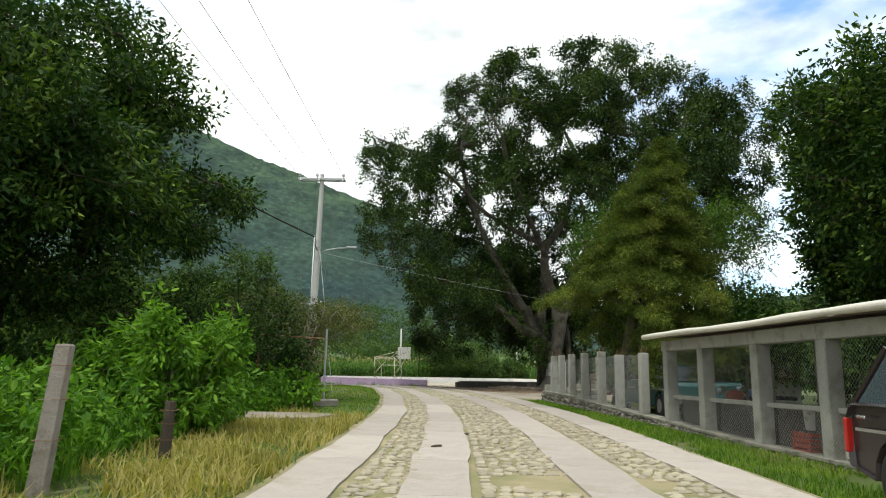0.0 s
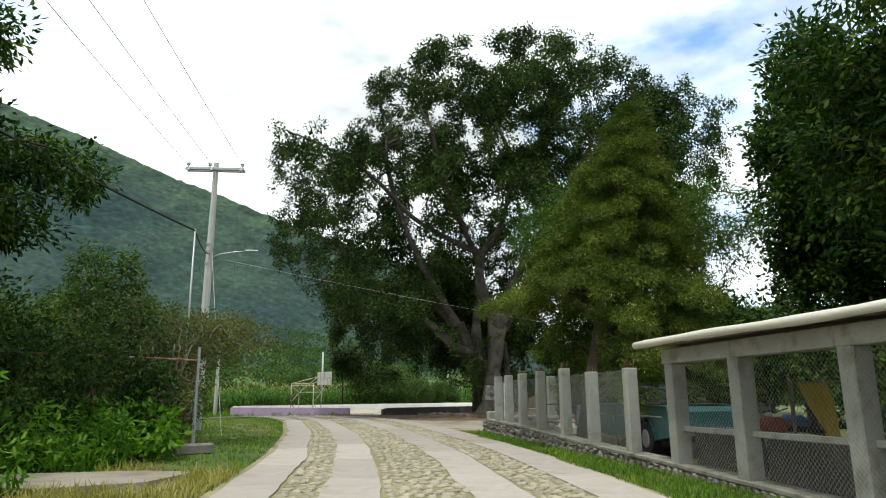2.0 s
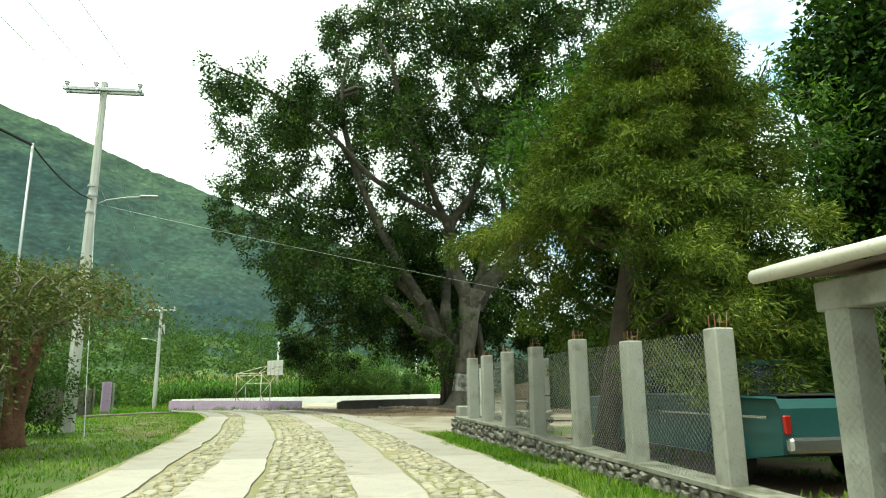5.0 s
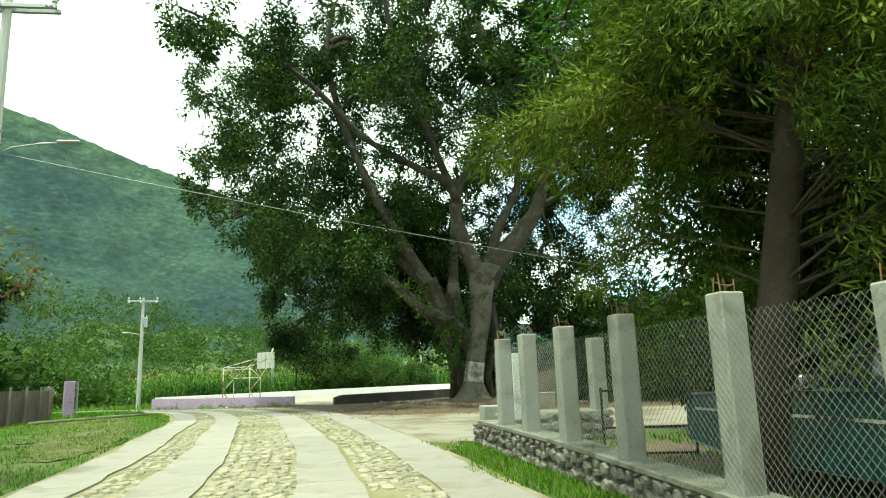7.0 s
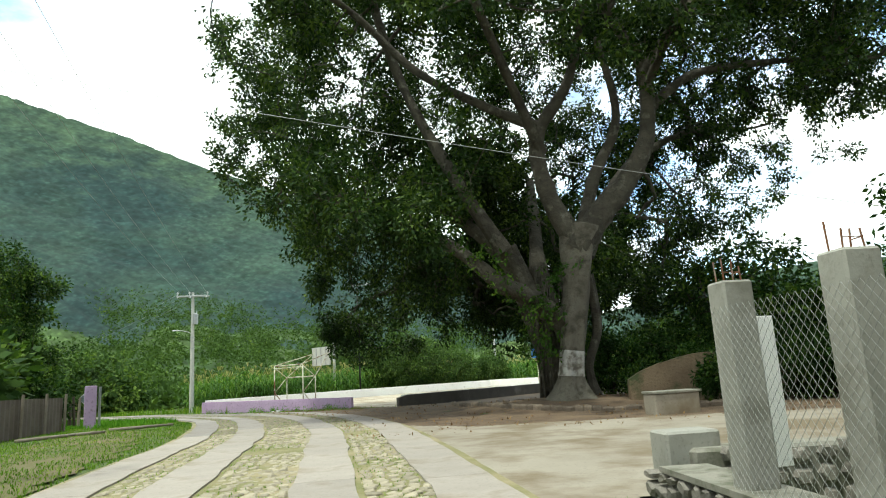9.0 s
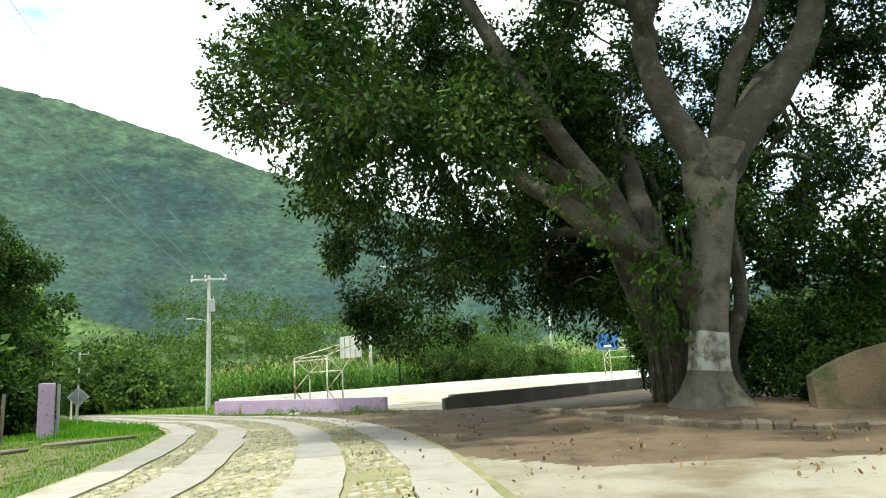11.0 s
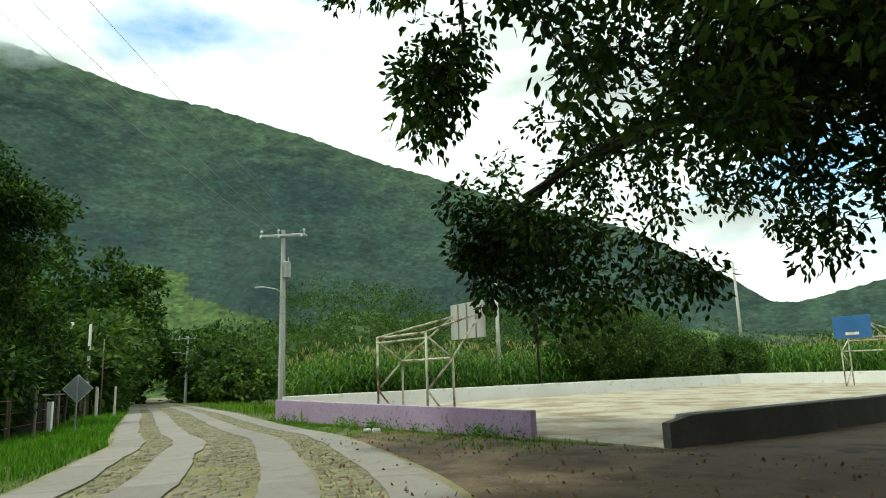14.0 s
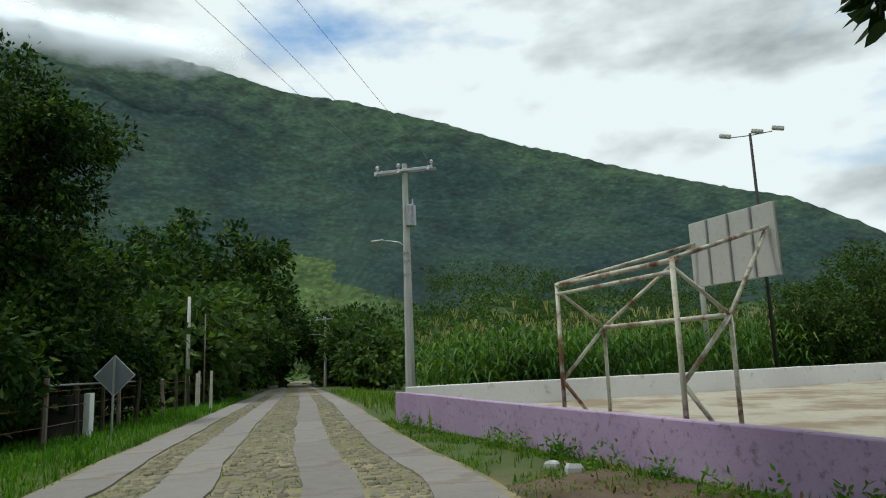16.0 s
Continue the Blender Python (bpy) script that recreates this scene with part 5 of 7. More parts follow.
# ---- the great fig tree ----
def great_tree():
    zb = gz(7.3, 41) - 0.05
    root = Vector((7.3, 41.0, zb))
    t = thing("fig_tree", "huge old fig tree with many trunks and a whitewashed foot", "tree", root)

    def fluted(pts, radii, n=26, flutes=0.16, seed=0.0, extra=0.0):
        g = Geo()
        vs, fs = [], []
        for i, (p, rr) in enumerate(zip(pts, radii)):
            d = (Vector(pts[min(i + 1, len(pts) - 1)]) - Vector(pts[max(i - 1, 0)])).normalized()
            sx = Vector((1, 0, 0)) - d * d.x
            sx.normalize()
            sy = d.cross(sx)
            for k in range(n):
                a = 2 * math.pi * k / n
                f = 1 + flutes * noise.noise(Vector((math.cos(a) * 1.6 + seed, math.sin(a) * 1.6, p[2] * 0.22))) * 2 + 0.05 * noise.noise(Vector((math.cos(a) * 5, math.sin(a) * 5, p[2] * 1.5 + seed)))
                vs.append(Vector(p) + (sx * math.cos(a) + sy * math.sin(a)) * (rr * f + extra))
        for i in range(len(pts) - 1):
            fs += [(i * n + k, i * n + (k + 1) % n, (i + 1) * n + (k + 1) % n, (i + 1) * n + k) for k in range(n)]
        fs.append(tuple((len(pts) - 1) * n + k for k in range(n)))
        return g.add([v - root for v in vs], fs)

    def spline(pts, m=7):
        pts = [Vector(p) for p in pts]
        out = []
        for i in range(len(pts) - 1):
            p0, p1, p2, p3 = pts[max(i - 1, 0)], pts[i], pts[i + 1], pts[min(i + 2, len(pts) - 1)]
            for k in range(m):
                f = k / m
                out.append(0.5 * (2 * p1 + (p2 - p0) * f + (2 * p0 - 5 * p1 + 4 * p2 - p3) * f * f + (3 * p1 - p0 - 3 * p2 + p3) * f ** 3))
        return out + [pts[-1]]

    main = spline([(7.42, 41, zb), (7.45, 41, 1.4), (7.6, 41, 2.6), (7.85, 41, 4.2), (7.95, 41.05, 5.6), (8.1, 41.1, 6.4)])
    mr = [0.40 + 0.46 * max(0, 1 - (p.z - zb) / 1.0) ** 2 + 0.24 * max(0, (p.z - 3.2) / 3.2) ** 1.5 for p in main]
    part("trunk", fluted(main, mr, flutes=0.24), MAT["trunkbark"], t, smooth=True)
    band = [p for p in main if 1.30 < p.z < 2.30]
    br = [mr[i] for i, p in enumerate(main) if 1.30 < p.z < 2.30]
    part("painted_band", fluted(band, br, flutes=0.24, extra=0.008), MAT["whitewash"], t, "patchy whitewash round the trunk", True)
    # the leaning second trunk and its roots
    for k, (pts, r0, r1) in enumerate((
        ([(7.2, 42.7, zb), (7.1, 42.6, 2.0), (6.6, 42.3, 3.8), (5.7, 42.0, 6.0)], 0.26, 0.34),
        ([(8.35, 41.8, zb), (8.15, 41.7, 1.7), (8.55, 41.7, 3.0), (8.35, 41.5, 4.8)], 0.11, 0.17),
        ([(7.7, 43.2, zb), (7.4, 43.1, 2.5), (6.9, 43.2, 5.5)], 0.42, 0.34),
        ([(7.1, 43.4, zb), (6.9, 43.3, 2.0), (6.2, 43.0, 4.4)], 0.20, 0.24),
    )):
        s = spline(pts)
        rr = [(r0 + (r1 - r0) * i / (len(s) - 1)) * (1 + 0.7 * max(0, 1 - (p.z - zb) / 0.9) ** 2) for i, p in enumerate(s)]
        part("side_trunk", fluted(s, rr, 20, 0.22, 3.0 + k), MAT["bark"], t, smooth=True)
    limbs = [
        ([(7.9, 41.0, 5.5), (8.9, 41, 6.8), (9.9, 41, 7.9), (10.8, 41, 9.6), (11.0, 41.1, 12.2), (10.2, 41.5, 14.4), (8.6, 42, 18.5)], 0.54, 0.12),
        ([(11.0, 41, 11.8), (12.4, 40.6, 13.8), (14.8, 41, 16.4), (17.8, 41.5, 18.5)], 0.27, 0.09),
        ([(10.9, 41, 10.4), (13, 41.5, 12.0), (16.4, 42, 12.6), (20.4, 42, 12.6)], 0.22, 0.07),
        ([(8.0, 41.1, 5.8), (7.2, 41.2, 7.6), (7.0, 41.3, 9.8), (8.3, 41.2, 11.9), (8.8, 40, 14.2)], 0.44, 0.12),
        ([(8.2, 41.0, 6.0), (8.9, 41.4, 8.2), (9.9, 41.3, 10.4), (9.4, 41, 13.4)], 0.26, 0.10),
        ([(7.0, 41.3, 10.2), (5.2, 41.2, 11.0), (2.8, 41, 12.4), (0.5, 40.4, 14.6), (-2.2, 38.6, 15.8), (-4.2, 36.8, 16.0)], 0.22, 0.05),
        ([(5.6, 41.8, 5.8), (3.8, 42, 9.0), (2.2, 42, 12.5), (1.2, 42, 16.5), (1.5, 42, 19.5)], 0.30, 0.08),
        ([(7.4, 41.3, 3.0), (6.6, 40.9, 3.75), (5.8, 40.5, 4.2), (5.16, 40.15, 4.45), (4.6, 40.35, 5.05), (3.8, 40.8, 5.85), (2.8, 41.0, 6.5), (0.6, 40.5, 7.4), (-1.4, 40.0, 7.9)], 0.40, 0.09),
        ([(6.6, 42.0, 4.0), (5.4, 43.2, 6.2), (3.2, 45.0, 8.4), (0.4, 47.5, 9.4), (-2.0, 49.5, 9.0)], 0.34, 0.09),
        ([(7.3, 43.0, 3.6), (6.4, 44.7, 5.1), (5.4, 47.2, 5.9), (4.3, 49.1, 6.0), (2.7, 50.3, 5.8), (1.0, 51.6, 6.0), (-1.2, 52.6, 5.2)], 0.20, 0.05),
        ([(6.9, 43.2, 5.2), (7.4, 46, 8.0), (8, 49.5, 10.5), (8.5, 53, 11.5)], 0.32, 0.09),
        ([(8.4, 41.5, 5.4), (10.6, 44, 9.0), (14, 47, 11.5), (16.5, 49, 12.6)], 0.26, 0.09),
        ([(10.1, 41.5, 14.6), (11.6, 42, 18), (12.5, 42, 21)], 0.16, 0.06),
        ([(7.1, 41.3, 9.2), (5.5, 38.8, 11.8), (4.2, 36.6, 14), (3.6, 35.2, 15.8)], 0.20, 0.07),
        ([(11.0, 41, 11.4), (11.8, 38, 13.6), (12.6, 35.5, 15.4)], 0.18, 0.07),
    ]
    for k, (pts, r0, r1) in enumerate(limbs):
        s = spline(pts)
        rr = [(r0 + (r1 - r0) * (i / (len(s) - 1)) ** 0.8) * (1 + rng.normal() * 0.05 + 0.10 * noise.noise(Vector((i * 0.31, k * 3.0, 0)))) for i in range(len(s))]
        part("limb", fluted(s, rr, 16, 0.20, 9.0 + k), MAT["bark"], t, smooth=True)
    # roots that hang from the low limbs
    for _ in range(22):
        x, y = 7.1 + rng.uniform(-0.6, 0.6), 42.5 + rng.uniform(-0.7, 0.7)
        z1 = rng.uniform(3.5, 5.5)
        part("hanging_root", Geo().tube([Vector((x + rng.normal() * 0.05, y, z1 + (zb - z1) * f)) - root for f in (0, 0.4, 0.75, 1.0)], rng.uniform(0.02, 0.06), 5), MAT["bark"], t, smooth=True)

    def keep(p):
        x, y, z = p
        if z < 2.4:
            return False
        # open air below the crown round the trunks, on the road's side
        if y < 44.0 and z < 8.5 and x > 4.5:
            return False
        if 38.0 < y < 44.0 and z < 4.6:
            return False
        if y < 38.0 and z < (4.8 if x < 3.4 else 8.0):
            return False
        if x > 12 and y < 46 and z < 9.0 + 0.15 * (x - 12):
            return False
        return not (math.hypot(x - 8.4, y - 41) < 3.2 and z < 10.5)

    # the high dome of the crown, in loose layers, and the low skirts that hang over the road and the court
    r = np.random.default_rng(76)
    dome = []
    while len(dome) < 2750:
        d = r.normal(size=3)
        d[2] = abs(d[2])
        d /= np.linalg.norm(d)
        d[2] = d[2] ** 0.72
        f = 1.0 - 0.55 * r.random() ** 1.5
        p = np.array((9.6, 44.6, 10.6)) + d * np.array((13.8, 12.0, 14.8)) * f
        p[2] = max(p[2], 8.6)
        open_air = noise.noise(Vector(p) * 0.36) * 0.85 + noise.noise(Vector(p) * 0.85 + Vector((9, 0, 0))) * 0.5
        if keep(p) and open_air > (0.16 if p[0] > 4 else 0.21):
            dome.append(p)
    blobs = [
        (19.6, 42.5, 18.0, 5.0, 5, 5.2, 1.6), (19.5, 42, 12.4, 4.8, 4.6, 2.0, 0.9), (-3.4, 37.4, 15.6, 2.4, 2.6, 1.4, 2.0), (1.3, 37.2, 6.2, 1.3, 1.3, 0.7, 1.0), (2.4, 38.4, 6.1, 1.7, 1.4, 0.9, 2.4), (4.2, 38.2, 8.6, 1.8, 1.5, 0.9, 1.6), (-4.6, 51.5, 17.0, 4.0, 4.5, 4.0, 1.0), (-1.6, 42.5, 14.0, 3.2, 4.5, 4.4, 0.6), (7.2, 51.0, 7.4, 4.2, 2.6, 2.8, 2.4), (7.6, 47.4, 3.6, 1.5, 1.4, 1.4, 1.2), (4.0, 43.6, 8.8, 2.6, 2.0, 1.5, 2.4), (3.4, 47.0, 10.2, 3.0, 2.4, 1.8, 1.8), (10.2, 46.5, 7.0, 2.6, 2.2, 2.2, 1.6), (9.0, 41, 13.0, 7.0, 4.6, 3.6, 0.35),
        (-0.6, 41.0, 8.4, 2.6, 3.8, 2.2, 1.5), (-1.2, 46, 8.4, 2.6, 4, 2.4, 1.8), (-2.1, 49, 6.2, 0.9, 0.9, 1.0, 2.0), (-2.2, 52.6, 4.1, 0.6, 0.6, 0.6, 1.5), (11.5, 47.3, 5.4, 3.6, 2.4, 3.0, 1.6), (0.3, 52.2, 4.5, 3.0, 1.8, 2.3, 1.3), (-1.6, 52.4, 4.2, 0.9, 0.7, 1.3, 1.4), (8.4, 50.5, 4.9, 3.6, 3.0, 2.9, 2.2), (1.8, 46.5, 6.4, 3.2, 4.0, 2.4, 1.2), (2.4, 40.6, 7.8, 2.6, 3.0, 1.6, 1.5), (0.2, 38.4, 7.4, 2.2, 1.8, 1.5, 1.3), (4.5, 51, 6.4, 4.0, 3.2, 3.4, 1.5),
        (10, 53, 9.6, 6.5, 4.5, 5.5, 1.1), (-4.4, 50.5, 12.6, 3.2, 4, 3.0, 1.1), (15.5, 50, 11.0, 5, 5, 4.0, 1.0), (13.5, 50.5, 6.6, 4, 4, 2.8, 1.1),
    ]
    low_pts = crown_points(blobs, 2350, 77, lambda p: keep(p) and noise.noise(Vector(p) * 0.55) > (0.0 if p[1] < 48 else -0.2), 0.44)
    fill = crown_points([(6.4, 51.0, 4.6, 1.8, 1.3, 0.9, 0.7), (4.6, 44.2, 9.4, 2.3, 1.6, 1.7, 1.3), (5.6, 44.6, 7.9, 1.5, 1.3, 1.0, 0.8)], 215, 79, keep, 0.44)
    pts = np.concatenate([np.array(dome), low_pts, fill])
    geo, ends, outs, mids = grow([(l[0], l[1], l[2]) for l in limbs], pts, 78, step=0.8, tip=0.013, power=0.42)
    geo.v = [tuple(Vector(p) - root) for p in geo.v]
    tagged(part("branching", geo, MAT["bark"], t, smooth=True), kind="stuff")
    off = np.array(root)
    low = (ends[:, 2] < 9.0) & (ends[:, 0] < 9.0)
    part("crown", leaf_mesh("crown", ends[low] - off, outs[low], 78, 0.17, 0.080, 0.50, MAT["leaf_fig"], 0.35, True, 80, 0.45), None, t, "small dark glossy leaves")
    part("upper_crown", leaf_mesh("upper_crown", ends[~low] - off, outs[~low], 62, 0.20, 0.105, 0.44, MAT["leaf_fig"], 0.35, False, 82, 0.45), None, t, "small dark glossy leaves")
    part("inner_crown", leaf_mesh("inner_crown", mids - off, outs, 14, 0.20, 0.11, 0.55, MAT["leaf_fig"], 0.35, False, 81, 0.45), None, t)
    # young shoots on the trunk
    r = np.random.default_rng(83)
    at = np.array([(6.9, 40.5, 3.3), (6.6, 40.5, 2.7), (6.3, 40.4, 3.9), (5.6, 40.2, 4.4), (6.9, 40.5, 4.2), (6.2, 41.2, 2.2), (6.7, 40.6, 2.2), (5.0, 40.0, 5.0), (7.2, 40.4, 5.2), (6.0, 40.6, 3.2)])
    at = np.concatenate([at, [(4.6, 40.1, 5.4), (4.0, 40.4, 5.9), (3.3, 40.6, 6.6), (2.6, 40.7, 7.0), (5.2, 39.9, 4.6), (6.3, 40.3, 3.4), (3.0, 40.5, 6.2), (2.0, 40.6, 7.2), (6.8, 41.8, 2.6), (7.0, 42.0, 3.4)]])
    at = np.repeat(at, 5, axis=0) + r.normal(size=(100, 3)) * 0.24
    sh = part("young_foliage", leaf_mesh("young_foliage", at - off, np.tile((-0.3, -0.6, 0.2), (100, 1)), 14, 0.17, 0.075, 0.22, MAT["leaf_narrow"], 0.35, True, 84, 0.5), None, t, "bright young leaves sprouting from the trunk")
    tagged(sh, kind="stuff")
    return t


great_tree()


def conifer():
    """A tall feathery cypress: tiers of drooping sprays."""
    root = Vector((6.1, 18.35, gz(6.1, 18.35) - 0.05))
    top = Vector((7.9, 18.1, 9.3))
    t = thing("cypress_tree", "feathery yellow-green cypress tree behind the fence", "tree", root)
    part("trunk", Geo().tube([Vector((0, 0, 0)), (top - root) * 0.3, (top - root) * 0.7, top - root], [0.20, 0.16, 0.09, 0.02], 10), MAT["darkbark"], t, smooth=True)
    r = np.random.default_rng(55)
    br, cs, outs = Geo(), [], []
    n = 260
    for k in range(n):
        # close tiers of drooping sprays, fullest at their outer ends
        f = 0.09 + 0.90 * (int(k / 11) * 11 + 5.5 + r.normal() * 1.8) / n
        f = min(max(f, 0.08), 0.985)
        a = 2.4 * k + r.normal() * 0.3
        base = (top - root) * f
        lobe = 1 + 0.16 * noise.noise(Vector((math.cos(a) * 1.6, math.sin(a) * 1.6, f * 7)))
        reach = (3.95 * (1 - f) ** 0.80 + 0.16) * r.uniform(0.84, 1.04) * lobe * (0.78 + 0.22 * min(1, f * 4))
        d = Vector((math.cos(a), math.sin(a), 0))
        side = Vector((-d.y, d.x, 0))
        p1 = base + d * reach * 0.55 + Vector((0, 0, 0.20 * reach))
        p2 = base + d * reach + Vector((0, 0, 0.02 * reach))
        end = root + p2
        if end.x < fence_x(end.y) + 0.5 and end.z < 3.6:
            continue
        br.tube([base, p1, p2], [0.018 * (1 - f) + 0.006, 0.010 * (1 - f) + 0.004, 0.003], 4, cap=False)
        m = max(6, int(reach * 8.0))
        for i in range(m):
            g = 0.22 + 0.78 * ((i + r.random()) / m) ** 0.7
            q = base.lerp(p1, g * 2) if g < 0.5 else p1.lerp(p2, g * 2 - 1)
            q = q + side * r.normal() * 0.15 * reach * (1.2 - g) ** 0.5 + Vector((0, 0, r.normal() * 0.04 - 0.03))
            w = root + q
            if w.x < fence_x(w.y) + 0.35 and w.z < 3.4:
                continue
            cs.append(q)
            outs.append((d.x * 1.1, d.y * 1.1, 0.10))
    tagged(part("branching", br, MAT["darkbark"], t), kind="stuff")
    part("crown", leaf_mesh("crown", np.array(cs), np.array(outs), 60, 0.12, 0.020, 0.17, MAT["leaf_conifer"], 0.40, False, 56, 0.55), None, t, "feathery drooping sprays")


conifer()


def stems_up(x, y, n, h, lean, r0, seed):
    """A few stems that rise from one foot."""
    r = np.random.default_rng(seed)
    z = gz(x, y) - 0.05
    out = []
    for k in range(n):
        a = 2 * math.pi * k / n + r.uniform(-0.5, 0.5)
        dx, dy = math.cos(a) * lean, math.sin(a) * lean
        out.append(([(x, y, z), (x + dx * 0.35, y + dy * 0.35, z + h * 0.4), (x + dx + r.normal() * 0.1, y + dy + r.normal() * 0.1, z + h)], r0, r0 * 0.35))
    return out


def tree_at(label, x, y, h, blobs, n, per, leaf, length=0.16, width=0.07, spread=0.55, stems=1, lean=0.3, r0=0.16, bark="darkbark", seed=1, rounded=False, keep=None, tip=0.012, name="tree", droop=0.35, category="tree"):
    z = gz(x, y)
    bl = [(x + b[0], y + b[1], z + b[2], *b[3:]) for b in blobs]
    k2 = keep or (lambda p: p[2] > z + 0.25)
    return crown_tree(name, label, stems_up(x, y, stems, h, lean, r0, seed), bl, n, per, length, width, spread, MAT[leaf], MAT[bark], k2, seed, rounded, droop, tip)


# the dark tree over the left verge
tree_at("large dark-green tree with feathery sunlit tips over the weedy verge", -10.1, 11.9, 6.0, [(0, 0, 6.0, 4.4, 5.0, 4.0, 1), (2.4, -1.5, 4.8, 2.6, 3.2, 2.2, 1), (1.2, -4.0, 5.8, 2.8, 3.0, 3.2, 1), (3.2, 5.0, 6.6, 1.5, 2.6, 0.6, 1.2), (2.6, 4.4, 5.2, 1.6, 2.0, 0.5, 1.2), (2.6, 1.0, 8.0, 2.0, 2.0, 0.8, 1.2), (0, 2, 9.0, 3.5, 3.5, 2.5, 1)], 1650, 60, "leaf_mango", 0.20, 0.075, 0.46, 3, 1.2, 0.24, seed=101, name="shade_tree", keep=lambda p: p[2] > 2.0 and noise.noise(Vector(p) * 0.6) > -0.3)
# the dark trees behind the shelter and the yard
tree_at("tall dense dark broadleaf tree behind the yard", 19.5, 25.6, 9.5, [(0, 0, 9.6, 3.6, 3.6, 4.4, 1), (-0.6, -0.6, 12.0, 2.8, 2.8, 2.6, 1), (0.6, -3.2, 9.0, 3.2, 3.2, 4.0, 1), (0.4, 0.4, 6.4, 3.4, 3.4, 2.2, 1)], 1050, 62, "leaf_mango", 0.27, 0.14, 0.62, 2, 0.8, 0.28, seed=103, name="shade_tree", keep=lambda p: p[2] > 3.8)
tree_at("dark leafy tree with sunlit tips behind the shelter", 13.4, 14.4, 5.4, [(0, 0, 6.6, 3.0, 3.2, 2.8, 1), (-0.6, 0.4, 8.6, 2.6, 2.6, 2.2, 1), (0.4, -2.4, 7.2, 2.8, 2.8, 3.2, 1)], 620, 62, "leaf_mango", 0.22, 0.09, 0.55, 2, 0.8, 0.22, seed=106, name="shade_tree", keep=lambda p: p[2] > 3.4)
tree_at("bright green narrow-leaved tree leaning over the fence", 8.3, 20.6, 4.6, [(-0.7, -0.3, 5.0, 2.0, 2.1, 2.3, 1), (-0.4, -0.4, 3.4, 1.7, 1.8, 1.3, 1), (-2.2, -1.6, 5.4, 1.5, 1.9, 1.3, 1.1), (0.6, 0.8, 6.0, 1.8, 1.9, 1.5, 1), (1.4, -1.0, 5.6, 2.2, 2.2, 1.8, 1)], 470, 64, "leaf_narrow", 0.16, 0.042, 0.42, 2, 0.5, 0.12, seed=105, name="shade_tree", keep=lambda p: p[2] > 2.9 + 0.5 * max(0, 6.4 - p[0]))
# greenery behind the fence and along the side road
for k, (x, y, h, w, m) in enumerate(((12.2, 24.2, 4.4, 2.4, "leaf_mango"), (17.5, 26.5, 4.8, 2.8, "leaf_far"), (19, 36.5, 6.6, 3.8, "leaf_mango"), (15.5, 45.5, 5.6, 3.2, "leaf_mango"), (14.8, 40.2, 3.2, 2.0, "leaf_mango"), (15.5, 34.8, 3.8, 2.2, "leaf_mango"), (10.2, 24.9, 3.2, 1.5, "leaf_mango"), (9.8, 20.6, 2.8, 1.3, "leaf_mango"), (24, 31, 9.0, 4.2, "leaf_mango"), (12.0, 10.5, 2.6, 1.8, "leaf_mango"), (21, 20, 5, 3.4, "leaf_mango"), (27, 45, 6, 4.5, "leaf_far"), (19, 52, 4.4, 3.4, "leaf_far"), (20, 63, 4.6, 3.8, "leaf_far"), (27, 57, 6.0, 4.4, "leaf_mango"))):
    tree_at("green roadside tree behind the fence and side road", x, y, h * 0.6, [(0, 0, h * 0.62, w, w, h * 0.44, 1), (w * 0.4, -w * 0.3, h * 0.45, w * 0.7, w * 0.7, h * 0.34, 1)], 190, 52, m, 0.24, 0.12, 0.55, 2, 0.5, 0.12, seed=120 + k, name="tree", rounded=False)
# bushes on the left verge
tree_at("bright green leafy bush beside the fence post", -3.6, 8.0, 1.5, [(0.1, 0, 0.85, 0.95, 1.0, 0.85, 1), (0.55, 0.4, 1.7, 0.40, 0.45, 0.65, 1.2), (-0.3, -0.3, 1.75, 0.35, 0.4, 0.75, 1.2), (-1.0, 0.6, 1.3, 0.75, 0.8, 0.9, 1), (-1.8, 0.2, 0.8, 0.9, 0.9, 0.8, 1), (0.2, 0.9, 1.2, 0.5, 0.6, 0.8, 1)], 250, 42, "leaf_bush", 0.15, 0.055, 0.25, 5, 0.5, 0.02, seed=140, name="bush", rounded=True, tip=0.004, category="bush")
tree_at("wild green shrub with arching stems", -6.2, 14.9, 2.2, [(0, 0, 1.9, 1.9, 2.0, 1.7, 1), (1.4, 2.0, 1.8, 1.3, 1.4, 1.6, 1), (-2.0, -2.0, 1.8, 1.8, 1.9, 1.7, 1), (2.2, 2.6, 1.0, 1.0, 1.0, 0.9, 1)], 380, 50, "leaf_mango", 0.13, 0.06, 0.36, 5, 0.7, 0.03, seed=141, name="bush", tip=0.005, category="bush")
tree_at("half-dry brown-green shrub on the verge", -4.6, 20.2, 2.6, [(0, 0, 2.0, 1.5, 1.6, 1.5, 1), (0.5, 0.8, 2.9, 1.3, 1.2, 1.0, 1), (-1.4, 0.2, 2.5, 1.5, 1.4, 1.6, 1), (1.6, 0.4, 2.7, 1.1, 1.0, 0.8, 0.9), (-0.6, -1.2, 1.2, 1.6, 1.2, 1.0, 1)], 430, 26, "leaf_dry", 0.11, 0.055, 0.33, 9, 0.8, 0.05, bark="wood", seed=142, name="bush", tip=0.007, category="bush")
